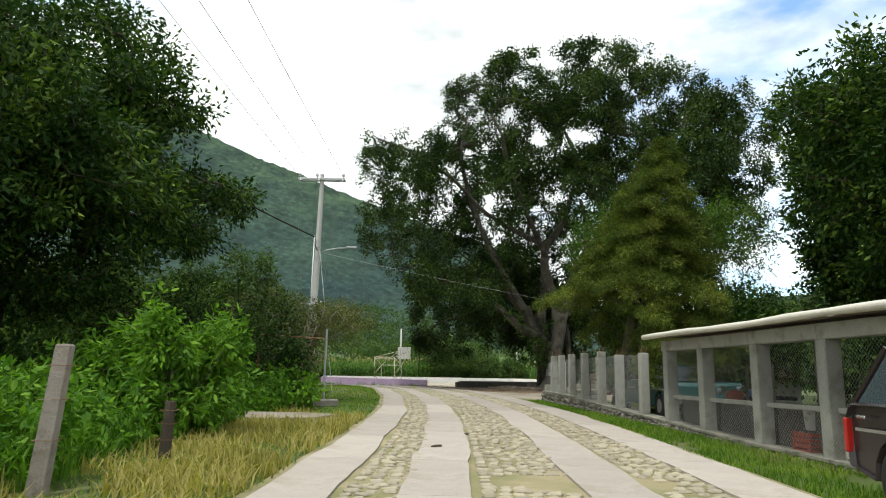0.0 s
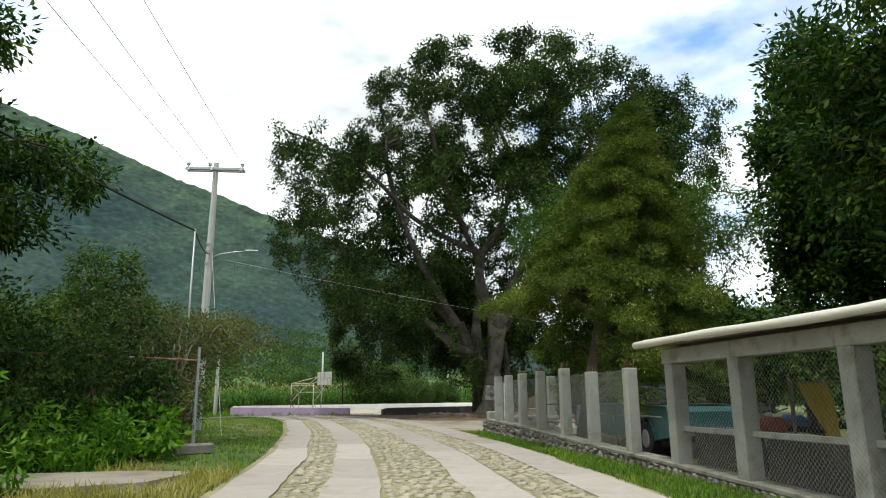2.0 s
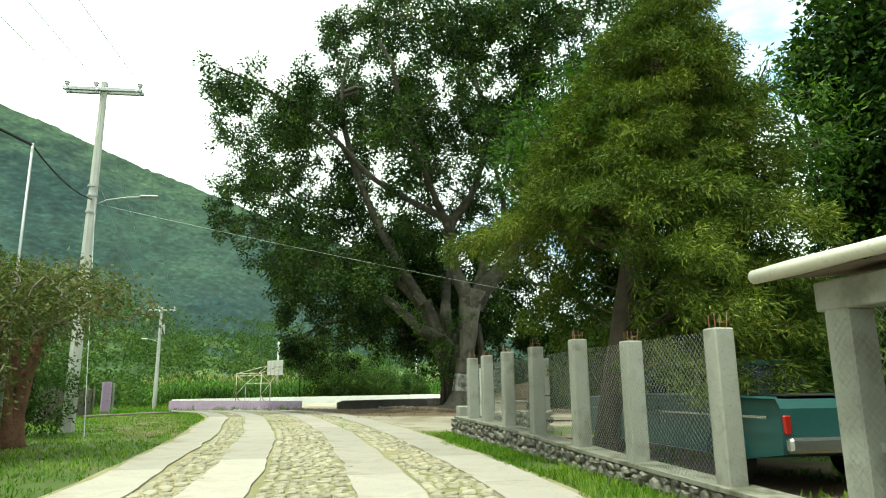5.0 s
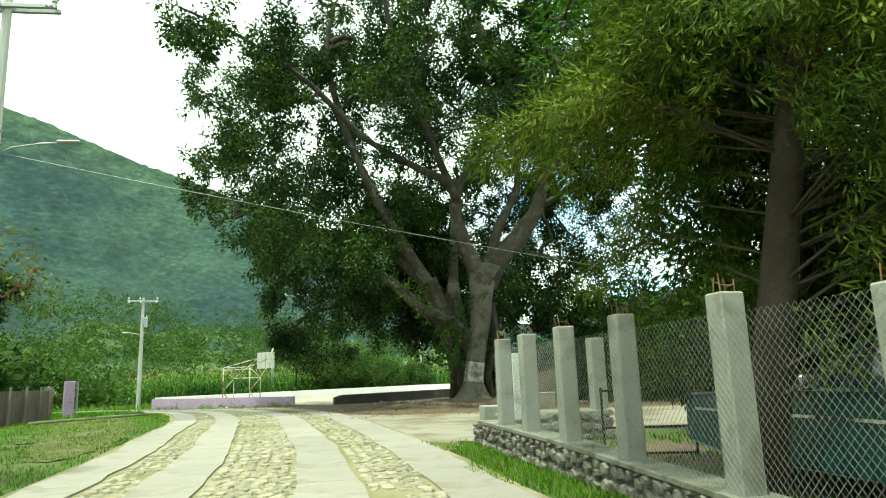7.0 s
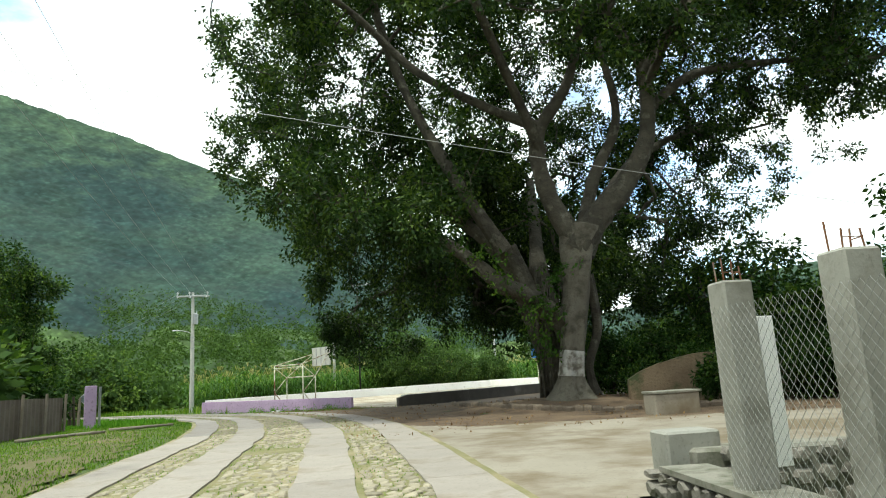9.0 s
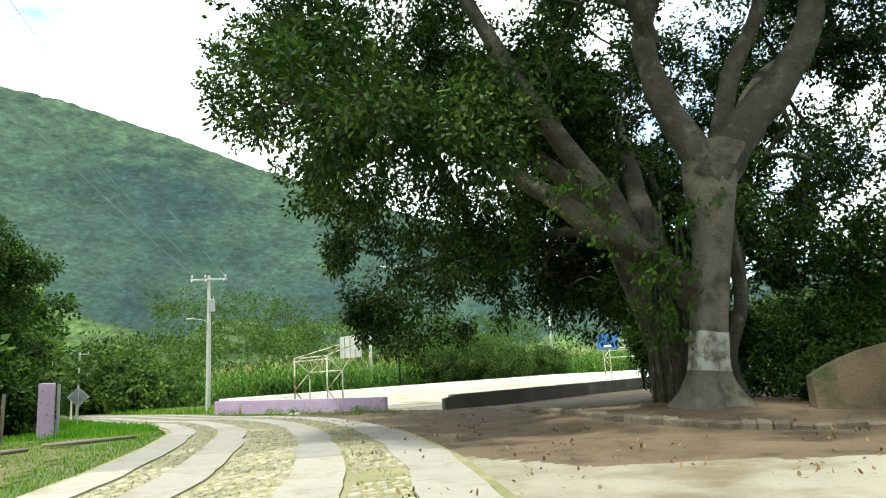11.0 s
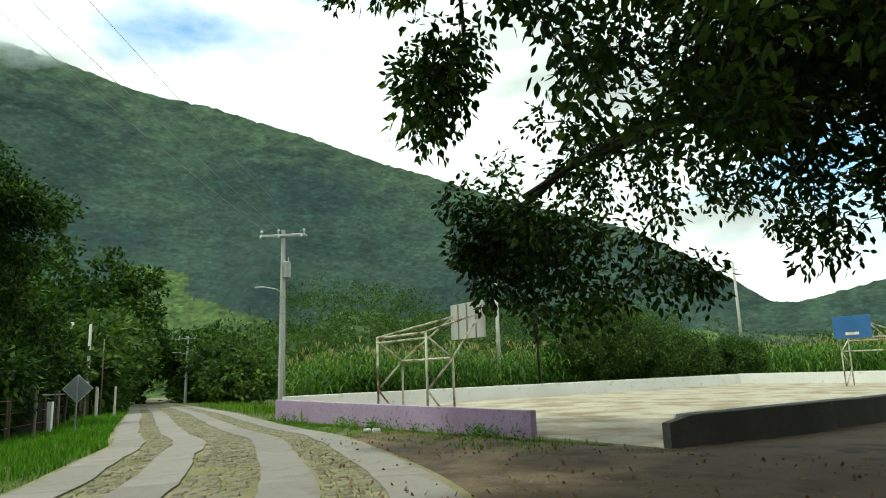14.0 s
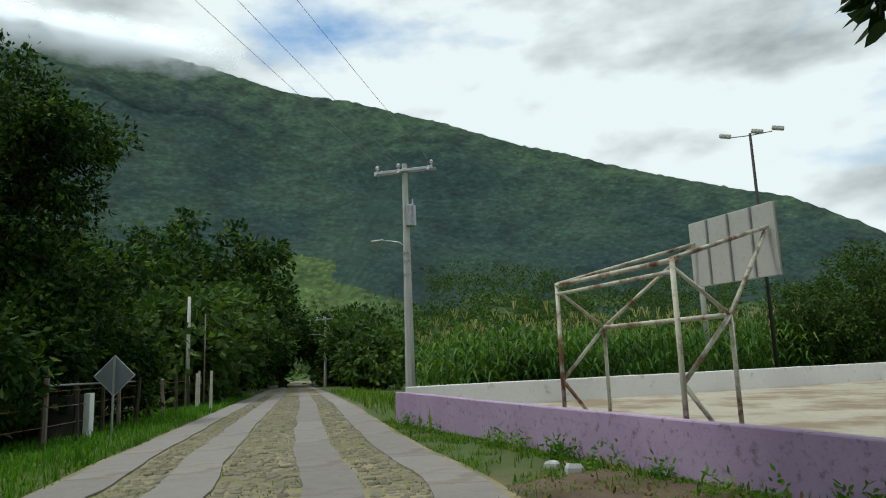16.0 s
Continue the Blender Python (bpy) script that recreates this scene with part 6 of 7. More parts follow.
tree_at("low thorn tree with a stout red-brown trunk", -5.0, 23.2, 2.5, [(0.9, -0.6, 3.2, 1.5, 1.4, 0.8, 1), (-1.2, 0, 3.3, 1.6, 1.4, 0.9, 1), (2.2, -0.4, 3.0, 0.9, 0.8, 0.6, 1)], 150, 22, "leaf_dry", 0.12, 0.055, 0.36, 3, 0.35, 0.26, bark="redbark", seed=147, name="thorn_tree", tip=0.009)
tree_at("large-leaved green plant beside the steel gate post", -3.9, 16.7, 0.8, [(0, 0, 0.65, 0.75, 0.6, 0.55, 1), (-0.8, -0.4, 0.5, 0.7, 0.5, 0.45, 1), (0.6, -0.5, 0.35, 0.4, 0.4, 0.3, 1)], 110, 14, "leaf_bush", 0.20, 0.085, 0.22, 5, 0.4, 0.015, seed=148, name="bush", rounded=True, tip=0.004, category="bush", keep=lambda p: p[2] > 0.3)
tree_at("slim green sapling above the shrubs", -6.9, 21.8, 4.4, [(0, 0, 4.3, 1.1, 1.1, 1.5, 1), (0.3, 0.2, 2.9, 1.5, 1.5, 1.4, 1)], 150, 50, "leaf_far", 0.16, 0.07, 0.36, 2, 0.3, 0.06, seed=143, name="sapling", tip=0.008)
tree_at("green shrub at the foot of the power pole", -6.8, 25.8, 2.0, [(0, 0, 1.6, 1.5, 1.6, 1.5, 1), (0.8, 1.4, 1.2, 0.8, 0.9, 1.0, 1)], 150, 44, "leaf_far", 0.13, 0.055, 0.34, 4, 0.5, 0.03, seed=144, name="bush", tip=0.005, category="bush")
tree_at("wide green shrubbery behind the verge", -10.5, 20.0, 3.2, [(0, 0, 2.4, 2.4, 3.0, 2.3, 1), (0.5, 5, 2.3, 2.2, 3.0, 2.2, 1), (-2, 1, 3.4, 2.2, 2.4, 1.8, 1)], 300, 48, "leaf_far", 0.18, 0.08, 0.5, 5, 0.9, 0.05, seed=145, name="bush", tip=0.006, category="bush")
for k, (x, y, h, w) in enumerate(((9.7, 45.0, 2.6, 1.4), (11.8, 45.6, 3.0, 1.7), (14.0, 44.6, 3.0, 1.7), (9.9, 40.9, 1.0, 0.7), (11.4, 40.4, 1.6, 1.0), (11.4, 37.9, 1.5, 1.0), (13.6, 37.5, 1.9, 1.2), (15.8, 38.6, 1.6, 1.1))):
    tree_at("dark green bush against the old earth wall", x, y, h * 0.6, [(0, 0, h * 0.5, w, w * 0.8, h * 0.5, 1)], int(60 * w + 50), 50, "leaf_mango", 0.15, 0.07, 0.34, 4, 0.5, 0.03, seed=230 + k, name="bush", tip=0.006, category="bush")
for k, (x, y, h) in enumerate(((-18.5, 55.8, 3.4), (-20.8, 58.6, 3.8), (-17.2, 52.6, 2.8), (-21.5, 53.5, 4.2), (-23.5, 63.5, 4.0))):
    tree_at("dark green shrubbery behind the roadside fence", x, y, h * 0.6, [(0, 0, h * 0.5, 1.7, 1.7, h * 0.48, 1)], 110, 44, "leaf_mango", 0.26, 0.14, 0.5, 4, 0.6, 0.05, seed=250 + k, name="bush", tip=0.007, category="bush")
for k, (x, y) in enumerate(((10.6, 1.5), (10.4, 5.2), (10.9, 8.8), (11.6, 13.8), (9.6, -2.5))):
    tree_at("dark green hedge bush behind the shelter", x, y, 1.6, [(0, 0, 1.5, 1.5, 2.0, 1.5, 1)], 130, 46, "leaf_mango", 0.16, 0.08, 0.42, 4, 0.6, 0.04, seed=146 + k, name="bush", tip=0.006, category="bush")
# undergrowth in the shade past the end of the low court wall
for k, (x, y, h, w) in enumerate(((8.7, 49.6, 3.6, 1.0), (9.9, 51.8, 4.4, 1.5))):
    tree_at("dark shaded shrub under the great tree", x, y, h * 0.6, [(0, 0, h * 0.55, w, w * 0.9, h * 0.45, 1), (0.3 * w, -0.2, h * 0.2, w * 0.8, w * 0.7, h * 0.2, 0.5)], int(90 * w + 50), 44, "leaf_mango", 0.15, 0.07, 0.34, 4, 0.4, 0.04, seed=300 + k, name="bush", tip=0.006, category="bush")
# the left side past the bend
tree_at("broad dark-leaved tree over the roadside fence", -24.0, 59.0, 7.0, [(0, 0, 7.6, 3.4, 3.4, 4.6, 1), (2.6, 1.2, 8.9, 1.9, 1.4, 0.8, 0.9), (0.4, -3, 5.6, 3.4, 3.2, 3.8, 1), (1.8, 0.8, 3.8, 2.6, 2.6, 2.0, 1)], 950, 60, "leaf_mango", 0.22, 0.11, 0.55, 2, 0.8, 0.25, seed=150, name="shade_tree")
for k, (x, y, h, w, m) in enumerate(((-17.5, 46.5, 4.6, 2.6, "leaf_mango"), (-14.5, 38.0, 4.0, 2.4, "leaf_far"), (-14.8, 43.0, 3.6, 2.2, "leaf_far"), (-20, 51.5, 5.2, 2.8, "leaf_far"), (-30, 73, 6.0, 3.2, "leaf_far"), (-34, 79, 7.0, 3.4, "leaf_far"), (-42.5, 87, 14, 6.6, "leaf_mango"), (-37, 71, 10, 5.4, "leaf_mango"), (-47.5, 95, 14, 6.0, "leaf_mango"), (-53, 103, 13, 5.8, "leaf_mango"), (-59, 111, 10, 5.0, "leaf_mango"), (-66, 120, 11, 5.4, "leaf_mango"), (-37.5, 102, 6.8, 3.6, "leaf_far"), (-33, 97, 5.0, 3.0, "leaf_far"), (-46, 114, 8.5, 4.2, "leaf_far"), (-53, 122, 10, 5.0, "leaf_mango"), (-62, 131, 11, 5.4, "leaf_mango"), (-75, 131, 11, 5.4, "leaf_mango"), (-52, 84, 13, 6, "leaf_mango"), (-40, 60, 9, 5, "leaf_mango"), (-31, 54, 7, 4.5, "leaf_mango"), (-62, 96, 13, 6.5, "leaf_mango"))):
    tree_at("leafy roadside tree past the bend", x, y, h * 0.6, [(0, 0, h * 0.62, w, w, h * 0.40, 1), (w * 0.35, -w * 0.4, h * 0.40, w * 0.8, w * 0.8, h * 0.38, 1)], int(60 + 18 * w), 40, m, 0.55, 0.32, 0.95, 2, 0.6, 0.14, seed=160 + k, name="tree", rounded=False)
tree_at("dark leafy tree arching over the far road", -63.5, 114.0, 8.0, [(2.5, 2.0, 8.0, 5.5, 5.0, 4.0, 1), (4.5, 4.0, 6.0, 4.0, 4.0, 2.6, 1), (0, 0, 6.0, 3.0, 3.0, 4.0, 1)], 260, 40, "leaf_mango", 0.50, 0.30, 0.9, 2, 0.8, 0.25, seed=182, keep=lambda p: p[2] > 1.6)
# the bushes behind the court
for k, (x, y, h, w) in enumerate(((-1.4, 79.2, 4.4, 2.2), (0.7, 81.0, 5.8, 2.6), (2.9, 83.0, 5.0, 2.4), (5.2, 85.6, 3.8, 2.0), (8.6, 88.0, 3.2, 2.0), (-13.0, 72.5, 1.5, 1.3), (-11.0, 70.5, 1.2, 1.0))):
    tree_at("green bush behind the court wall", x, y, h * 0.55, [(0, 0, h * 0.5, w, w, h * 0.48, 1)], 200, 56, "leaf_far", 0.20, 0.09, 0.45, 4, 0.7, 0.05, seed=190 + k, name="bush", rounded=False, category="bush", tip=0.008)


def corn_field():
    """Maize in rows: stalks with arching leaves and tassels."""
    r = np.random.default_rng(61)
    V, Q, TV, TQ = [], [], [], []
    nv = tv = 0
    spots = []
    for b in np.arange(COURT_W + 2.2, COURT_W + 13, 0.85):
        for a in np.arange(-6, 62, 0.36):
            spots.append((a + r.normal() * 0.06, b + r.normal() * 0.08))
    for a in np.arange(COURT_L + 2, COURT_L + 14, 0.9):
        for b in np.arange(-10, COURT_W + 2, 0.4):
            spots.append((a + r.normal() * 0.06, b + r.normal() * 0.08))
    for a, b in spots:
        p = cp(a, b)
        off, _ = road_offset(p.x, p.y)
        if off[0] < 6.0 or math.hypot(p.x - 0.7, p.y - 81.0) < 2.6:
            continue
        z = gz(p.x, p.y)
        h = r.uniform(2.2, 2.9)
        w = 0.018
        for ax, ay in ((w, 0), (0, w)):
            V += [(p.x - ax, p.y - ay, z), (p.x + ax, p.y + ay, z), (p.x + ax * 0.5, p.y + ay * 0.5, z + h), (p.x - ax * 0.5, p.y - ay * 0.5, z + h)]
            Q.append((nv, nv + 1, nv + 2, nv + 3))
            nv += 4
        for k in range(8):
            ang = (k % 2) * math.pi + r.normal() * 0.5 + a * 3
            z0 = z + h * (0.25 + 0.08 * k)
            L = r.uniform(0.6, 0.95)
            dx, dy = math.cos(ang), math.sin(ang)
            sx, sy = -dy * 0.055, dx * 0.055
            prof = ((0.0, 0.0, 0.5), (0.35, 0.30, 1.0), (0.72, 0.34, 0.8), (1.0, 0.05 - r.random() * 0.25, 0.08))
            for d, u, s in prof:
                x, y, zz = p.x + dx * L * d, p.y + dy * L * d, z0 + u * L
                V += [(x - sx * s, y - sy * s, zz), (x + sx * s, y + sy * s, zz)]
            Q += [(nv + 2 * i, nv + 2 * i + 1, nv + 2 * i + 3, nv + 2 * i + 2) for i in range(3)]
            nv += 8
        for k in range(4 if r.random() < 0.6 else 0):
            ang = r.uniform(0, 6.28)
            dx, dy = math.cos(ang) * 0.12, math.sin(ang) * 0.12
            TV += [(p.x, p.y, z + h - 0.05), (p.x + 0.015, p.y, z + h - 0.05), (p.x + dx + 0.012, p.y + dy, z + h + 0.26), (p.x + dx - 0.012, p.y + dy, z + h + 0.26)]
            TQ.append((tv, tv + 1, tv + 2, tv + 3))
            tv += 4
    tagged(new("corn_field", mesh_arrays("corn_field", np.array(V), np.array(Q), MAT["corn"])), "rows of tall green maize behind the court", "corn", kind="stuff")
    tagged(new("corn_tassels", mesh_arrays("corn_tassels", np.array(TV), np.array(TQ), MAT["tassel"])), "straw-coloured maize tassels", "corn", kind="stuff")


corn_field()


def scatter(n, box, test, seed):
    r = np.random.default_rng(seed)
    xy = np.column_stack([r.uniform(box[0], box[1], n), r.uniform(box[2], box[3], n)])
    off, idx = road_offset(xy[:, 0], xy[:, 1])
    clump = np.array([noise.noise(Vector((x * 0.9, y * 0.9, seed))) for x, y in xy])
    return xy[test(xy[:, 0], xy[:, 1], off, clump)]


def noise_pick(xy):
    return np.array([noise.noise(Vector((x * 2.1, y * 2.1, 8))) > 0.12 for x, y in xy])


def noise_field(xy):
    return np.array([noise.noise(Vector((x * 0.8, y * 0.8, 12))) for x, y in xy])


def all_grass():
    court_a = lambda x, y: (x - C0[0]) * AX[0] + (y - C0[1]) * AX[1]  # noqa: E731
    slab = lambda x, y: (x > -6.2) & (x < -1.8) & (y > 11.3) & (y < 13.4)  # noqa: E731
    # right verge between road and wall
    g = scatter(62000, (3.4, 7.0, -4, 25.2), lambda x, y, o, c: (o > 2.85 + 0.25 * c + 0.12 * np.sin(y * 1.7)) & (x < 4.87 + 0.1 * (24 - y) - 0.16) & (c > -0.55), 1)
    blades("grass", g, 0.10, MAT["grass"], "short green grass on the verge by the stone wall", 0.7, 0.006, 2)
    # left verge, short
    g = scatter(170000, (-16, 0, -4, 62), lambda x, y, o, c: (o < -3.0 + 0.3 * c) & (o > -9) & (c > -0.42) & ~slab(x, y), 4)
    blades("grass", g, 0.075, MAT["grass"], "short grass on the verge", 0.9, 0.008, 5)
    # left, tall weeds
    g = scatter(46000, (-13, -2.3, -3, 20), lambda x, y, o, c: (o < -5.1 + 0.6 * c - 0.02 * y) & (c > -0.5) & ~slab(x, y), 6)
    blades("weeds", g[::2], 0.50, MAT["weedleaf"], "tall green weeds behind the fence posts", 0.7, 0.012, 7)
    r = np.random.default_rng(29)
    stalk = g[::9]
    tall = 0.35 + 0.75 * r.random(len(stalk)) ** 1.5 + 0.3 * noise_field(stalk)
    up = np.concatenate([np.column_stack([stalk + r.normal(size=stalk.shape) * 0.05, ground_z(stalk[:, 0], stalk[:, 1]) + tall * f]) for f in (0.35, 0.6, 0.82, 1.0)])
    tagged(new("weed_plants", leaf_mesh("weed_plants", up, np.tile((0, 0, 0.5), (len(up), 1)), 7, 0.15, 0.055, 0.10, MAT["weedleaf"], 0.25, True, 30, 0.7)), "leafy green weeds crowding the verge", "weeds", kind="stuff")
    g = scatter(26000, (-6.5, -0.6, -3, 14), lambda x, y, o, c: (o < -2.95) & (o > -5.2) & (c > -0.15) & ~slab(x, y), 8)
    blades("dry_grass", g, 0.26, MAT["drygrass"], "yellowed grass on the near verge", 0.8, 0.010, 9)
    # in the joints of the cobbles
    g = scatter(110000, (-16, 5, 3, 63), lambda x, y, o, c: (((o > -2.12) & (o < -1.44)) | ((o > 1.18) & (o < 2.02) & (y > 14)) | ((np.abs(o + 0.65) < 0.1) | (np.abs(o - 0.42) < 0.07))) & (c > -0.12), 10)
    blades("joint_grass", g, 0.05, MAT["drygrass"], "thin yellow grass between the cobbles", 0.9, 0.006, 11)
    # along the court wall and the right bank past it
    g = scatter(30000, (-60, 2, 50, 120), lambda x, y, o, c: (o > 3.0 + 0.3 * c) & (o < 7.5) & (court_a(x, y) < -0.28) & ((y > 56) | (court_a(x, y) > -0.9)), 12)
    blades("grass", g, 0.13, MAT["grass"], "grass and weeds along the court wall", seed=13)
    g = scatter(36000, (-60, -8, 60, 120), lambda x, y, o, c: (o > 3.2) & (o < 8.0) & ((x + 12.05) * AX[0] + (y - 63.1) * AX[1] < 6) & (court_a(x, y) < 9) & ((court_a(x, y) < -0.5) | ((x - C0[0]) * BX[0] + (y - C0[1]) * BX[1] > COURT_W + 0.4)), 14)
    blades("weeds", g, 0.5, MAT["grass"], "tall weeds on the bank by the maize", 0.6, 0.02, 15)
    g = scatter(90000, (-38, -8, 46, 84), lambda x, y, o, c: (o < -3.0 + 0.25 * c) & (o > -10), 16)
    blades("grass", g, 0.20, MAT["lushgrass"], "grass under the roadside fence", seed=17)
    r = np.random.default_rng(20)
    ab = np.column_stack([-0.22 - 2.2 * r.random(19000) ** 1.5, r.uniform(1.0, 18.5, 19000)])
    xy = C0 + ab[:, :1] * AX + ab[:, 1:] * BX
    off, _i = road_offset(xy[:, 0], xy[:, 1])
    cl = np.array([noise.noise(Vector((x * 1.3, y * 1.3, 5))) for x, y in xy])
    xy = xy[(off > 2.9) & (cl > np.where(ab[:, 0] > -0.6, -0.35, -0.05))]
    blades("weeds", xy, 0.06, MAT["grass"], "weeds and grass at the foot of the purple wall", 0.9, 0.007, 21)
    r2 = xy[::9]
    blades("weeds", r2[noise_pick(r2)], 0.16, MAT["grass"], "tall weeds against the purple wall", 0.7, 0.011, 22)
    foot = C0 + np.column_stack([-0.25 - 0.5 * r.random(300) ** 2, r.uniform(3.6, 18.0, 300)]) @ np.stack([AX, BX])
    foot = foot[noise_field(foot * 1.7) > 0.16]
    up = np.concatenate([np.column_stack([foot + r.normal(size=foot.shape) * 0.04, ground_z(foot[:, 0], foot[:, 1]) + h * (0.5 + r.random(len(foot)))]) for h in (0.05, 0.11, 0.16)])
    tagged(new("weed_plants", leaf_mesh("weed_plants", up, np.tile((0, 0, 0.4), (len(up), 1)), 6, 0.085, 0.032, 0.12, MAT["weedleaf"], 0.2, True, 31, 0.6)), "leafy green weeds at the foot of the purple wall", "weeds", kind="stuff")
    g = scatter(230000, (-20, 3, 25, 72), lambda x, y, o, c: (((o > -2.15) & (o < -1.40)) | ((o > -0.72) & (o < 0.47) & (c > 0.05)) | ((o > 1.16) & (o < 2.05))) & (c > -0.2), 23)
    blades("joint_grass", g, 0.06, MAT["grass"], "grass between the cobbles past the court", 0.8, 0.009, 24)
    # yard inside the fence
    g = scatter(9000, (5.3, 12, 13, 25), lambda x, y, o, c: (x > 4.87 + 0.1 * (24 - y) + 0.2) & (c > 0.0), 18)
    blades("grass", g, 0.10, MAT["grass"], "patchy grass in the fenced yard", seed=19)


all_grass()


def fallen_leaves():
    r = np.random.default_rng(71)
    n = 15000
    xy = np.column_stack([r.uniform(-6, 14, n), r.uniform(33, 58, n)])
    off, _ = road_offset(xy[:, 0], xy[:, 1])
    ca = (xy[:, 0] - C0[0]) * AX[0] + (xy[:, 1] - C0[1]) * AX[1]
    drift = np.array([noise.noise(Vector((x * 0.7, y * 0.7, 3))) for x, y in xy])
    xy = xy[(off > 1.2) & (ca < -0.2) & (drift > -0.15 + 0.5 * r.random(n) - 0.3 * (xy[:, 1] > 46))]
    c = np.column_stack([xy, ground_z(xy[:, 0], xy[:, 1]) + 0.03])
    me = leaf_mesh("fallen_leaves", c, np.zeros_like(c), 1, 0.075, 0.040, 0.012, MAT["deadleaf"], 0.0, True, 72, 0.95)
    tagged(new("fallen_leaves", me), "dry brown leaves fallen under the great tree", "leaves", kind="stuff")


fallen_leaves()


# ---- left side: posts, fence, slab ----
def fence_post(x, y, top, w, mat, label, lean=(0, 0), round_=False, group="fence posts on the road verge"):
    z = gz(x, y)
    t = thing("fence_post", label, "post", (x, y, z), rng.uniform(-0.2, 0.2), group)
    h = top - z
    g = Geo()
    if round_:
        g.tube([(0, 0, -0.1), (lean[0] * 0.5, lean[1] * 0.5, h * 0.5), (lean[0], lean[1], h)], [w * 0.55, w * 0.5, w * 0.45], 9)
    else:
        a, b = w / 2, w / 2 * 0.85
        vs = [(s * a, q * a, -0.1) for s, q in ((-1, -1), (1, -1), (1, 1), (-1, 1))] + [(lean[0] + s * b, lean[1] + q * b, h - 0.02) for s, q in ((-1, -1), (1, -1), (1, 1), (-1, 1))] + [(lean[0] + s * b * 0.8, lean[1] + q * b * 0.8, h) for s, q in ((-1, -1), (1, -1), (1, 1), (-1, 1))]
        fs = [(8, 9, 10, 11)]
        for r0 in (0, 4):
            fs += [(r0 + k, r0 + (k + 1) % 4, r0 + 4 + (k + 1) % 4, r0 + 4 + k) for k in range(4)]
        g.add(vs, fs)
    part("post", g, MAT[mat], t)
    for f in (0.35, 0.62, 0.85):
        s = w * 0.62
        tie = Geo().tube([(lean[0] * f + s * c, lean[1] * f + s * q, h * f) for c, q in ((-1, -1), (1, -1), (1, 1), (-1, 1), (-1, -1))], 0.004, 4)
        part("wire_tie", tie, MAT["rust"], t, "rusty wire wound round the post")
    return t


fence_post(-2.97, 3.3, 1.63, 0.16, "post", "weathered grey concrete fence post with rusty wire", (0.08, 0.05))
fence_post(-3.8, 7.9, 1.84, 0.13, "post", "pale leaning fence post in the weeds", (0.10, 0))
fence_post(-2.78, 5.7, 0.98, 0.15, "darkbark", "short dark rotten wooden post", (0.02, 0), True)
fence_post(-6.6, 7.4, 1.75, 0.16, "wood", "old wooden fence post in the weeds", (0.05, 0.1), True)
for k, (x, y, top, mat, w, label) in enumerate(((-3.05, 17.7, 2.72, "steel", 0.07, "grey steel gate post of the verge fence"), (-4.8, 16.4, 2.2, "rust", 0.06, "rusty steel fence post"), (-7.2, 14.8, 2.2, "rust", 0.06, "rusty steel fence post"))):
    fence_post(x, y, top, w, mat, label, (0.0, 0.0), True, "posts of the pipe fence")


def pipe_fence():
    t = thing("pipe_fence", "rusty horizontal pipe rail of the verge fence", "fence rail", (-3.05, 17.7, gz(-3.05, 17.7)))
    o = Vector(t.location)
    for z in (2.42,):
        part("rail", Geo().tube([Vector((-3.05, 17.7, z)) - o, Vector((-4.8, 16.4, z + 0.03)) - o, Vector((-7.2, 14.8, z + 0.05)) - o, Vector((-9.5, 13.0, z + 0.05)) - o], 0.022, 7), MAT["rust"], t)
    for k in range(9):
        f = k / 8
        x, y = -3.0 + (-5.8) * f, 17.6 + (-4.2) * f
        part("footing_stone", Geo().box(Vector((x, y, gz(x, y) + 0.11)) - o, (0.85 + rng.normal() * 0.03, 0.28, 0.26 + rng.normal() * 0.02), math.atan2(-4.2, -5.8) + rng.normal() * 0.04, 0.04), MAT["stone"], t, "low mossy footing stone")


pipe_fence()


def culvert_slab():
    g = Geo().prism([(-6.2, 11.9), (-3.3, 11.4), (-2.1, 11.9), (-1.75, 13.1), (-2.6, 13.4), (-4.5, 13.2), (-6.2, 13.3)], lambda x, y: gz(x, y) - 0.1, lambda x, y: gz(x, y) + 0.11)
    tagged(part("culvert_slab", g, MAT["paving"]), "pale concrete slab over the roadside ditch", "slab", kind="")


culvert_slab()
light_mast(-4.5, 21.7, 6.55, "thin grey steel pipe mast carrying the service cable", 0.03, "steel")
concrete_strips()
cobbles()


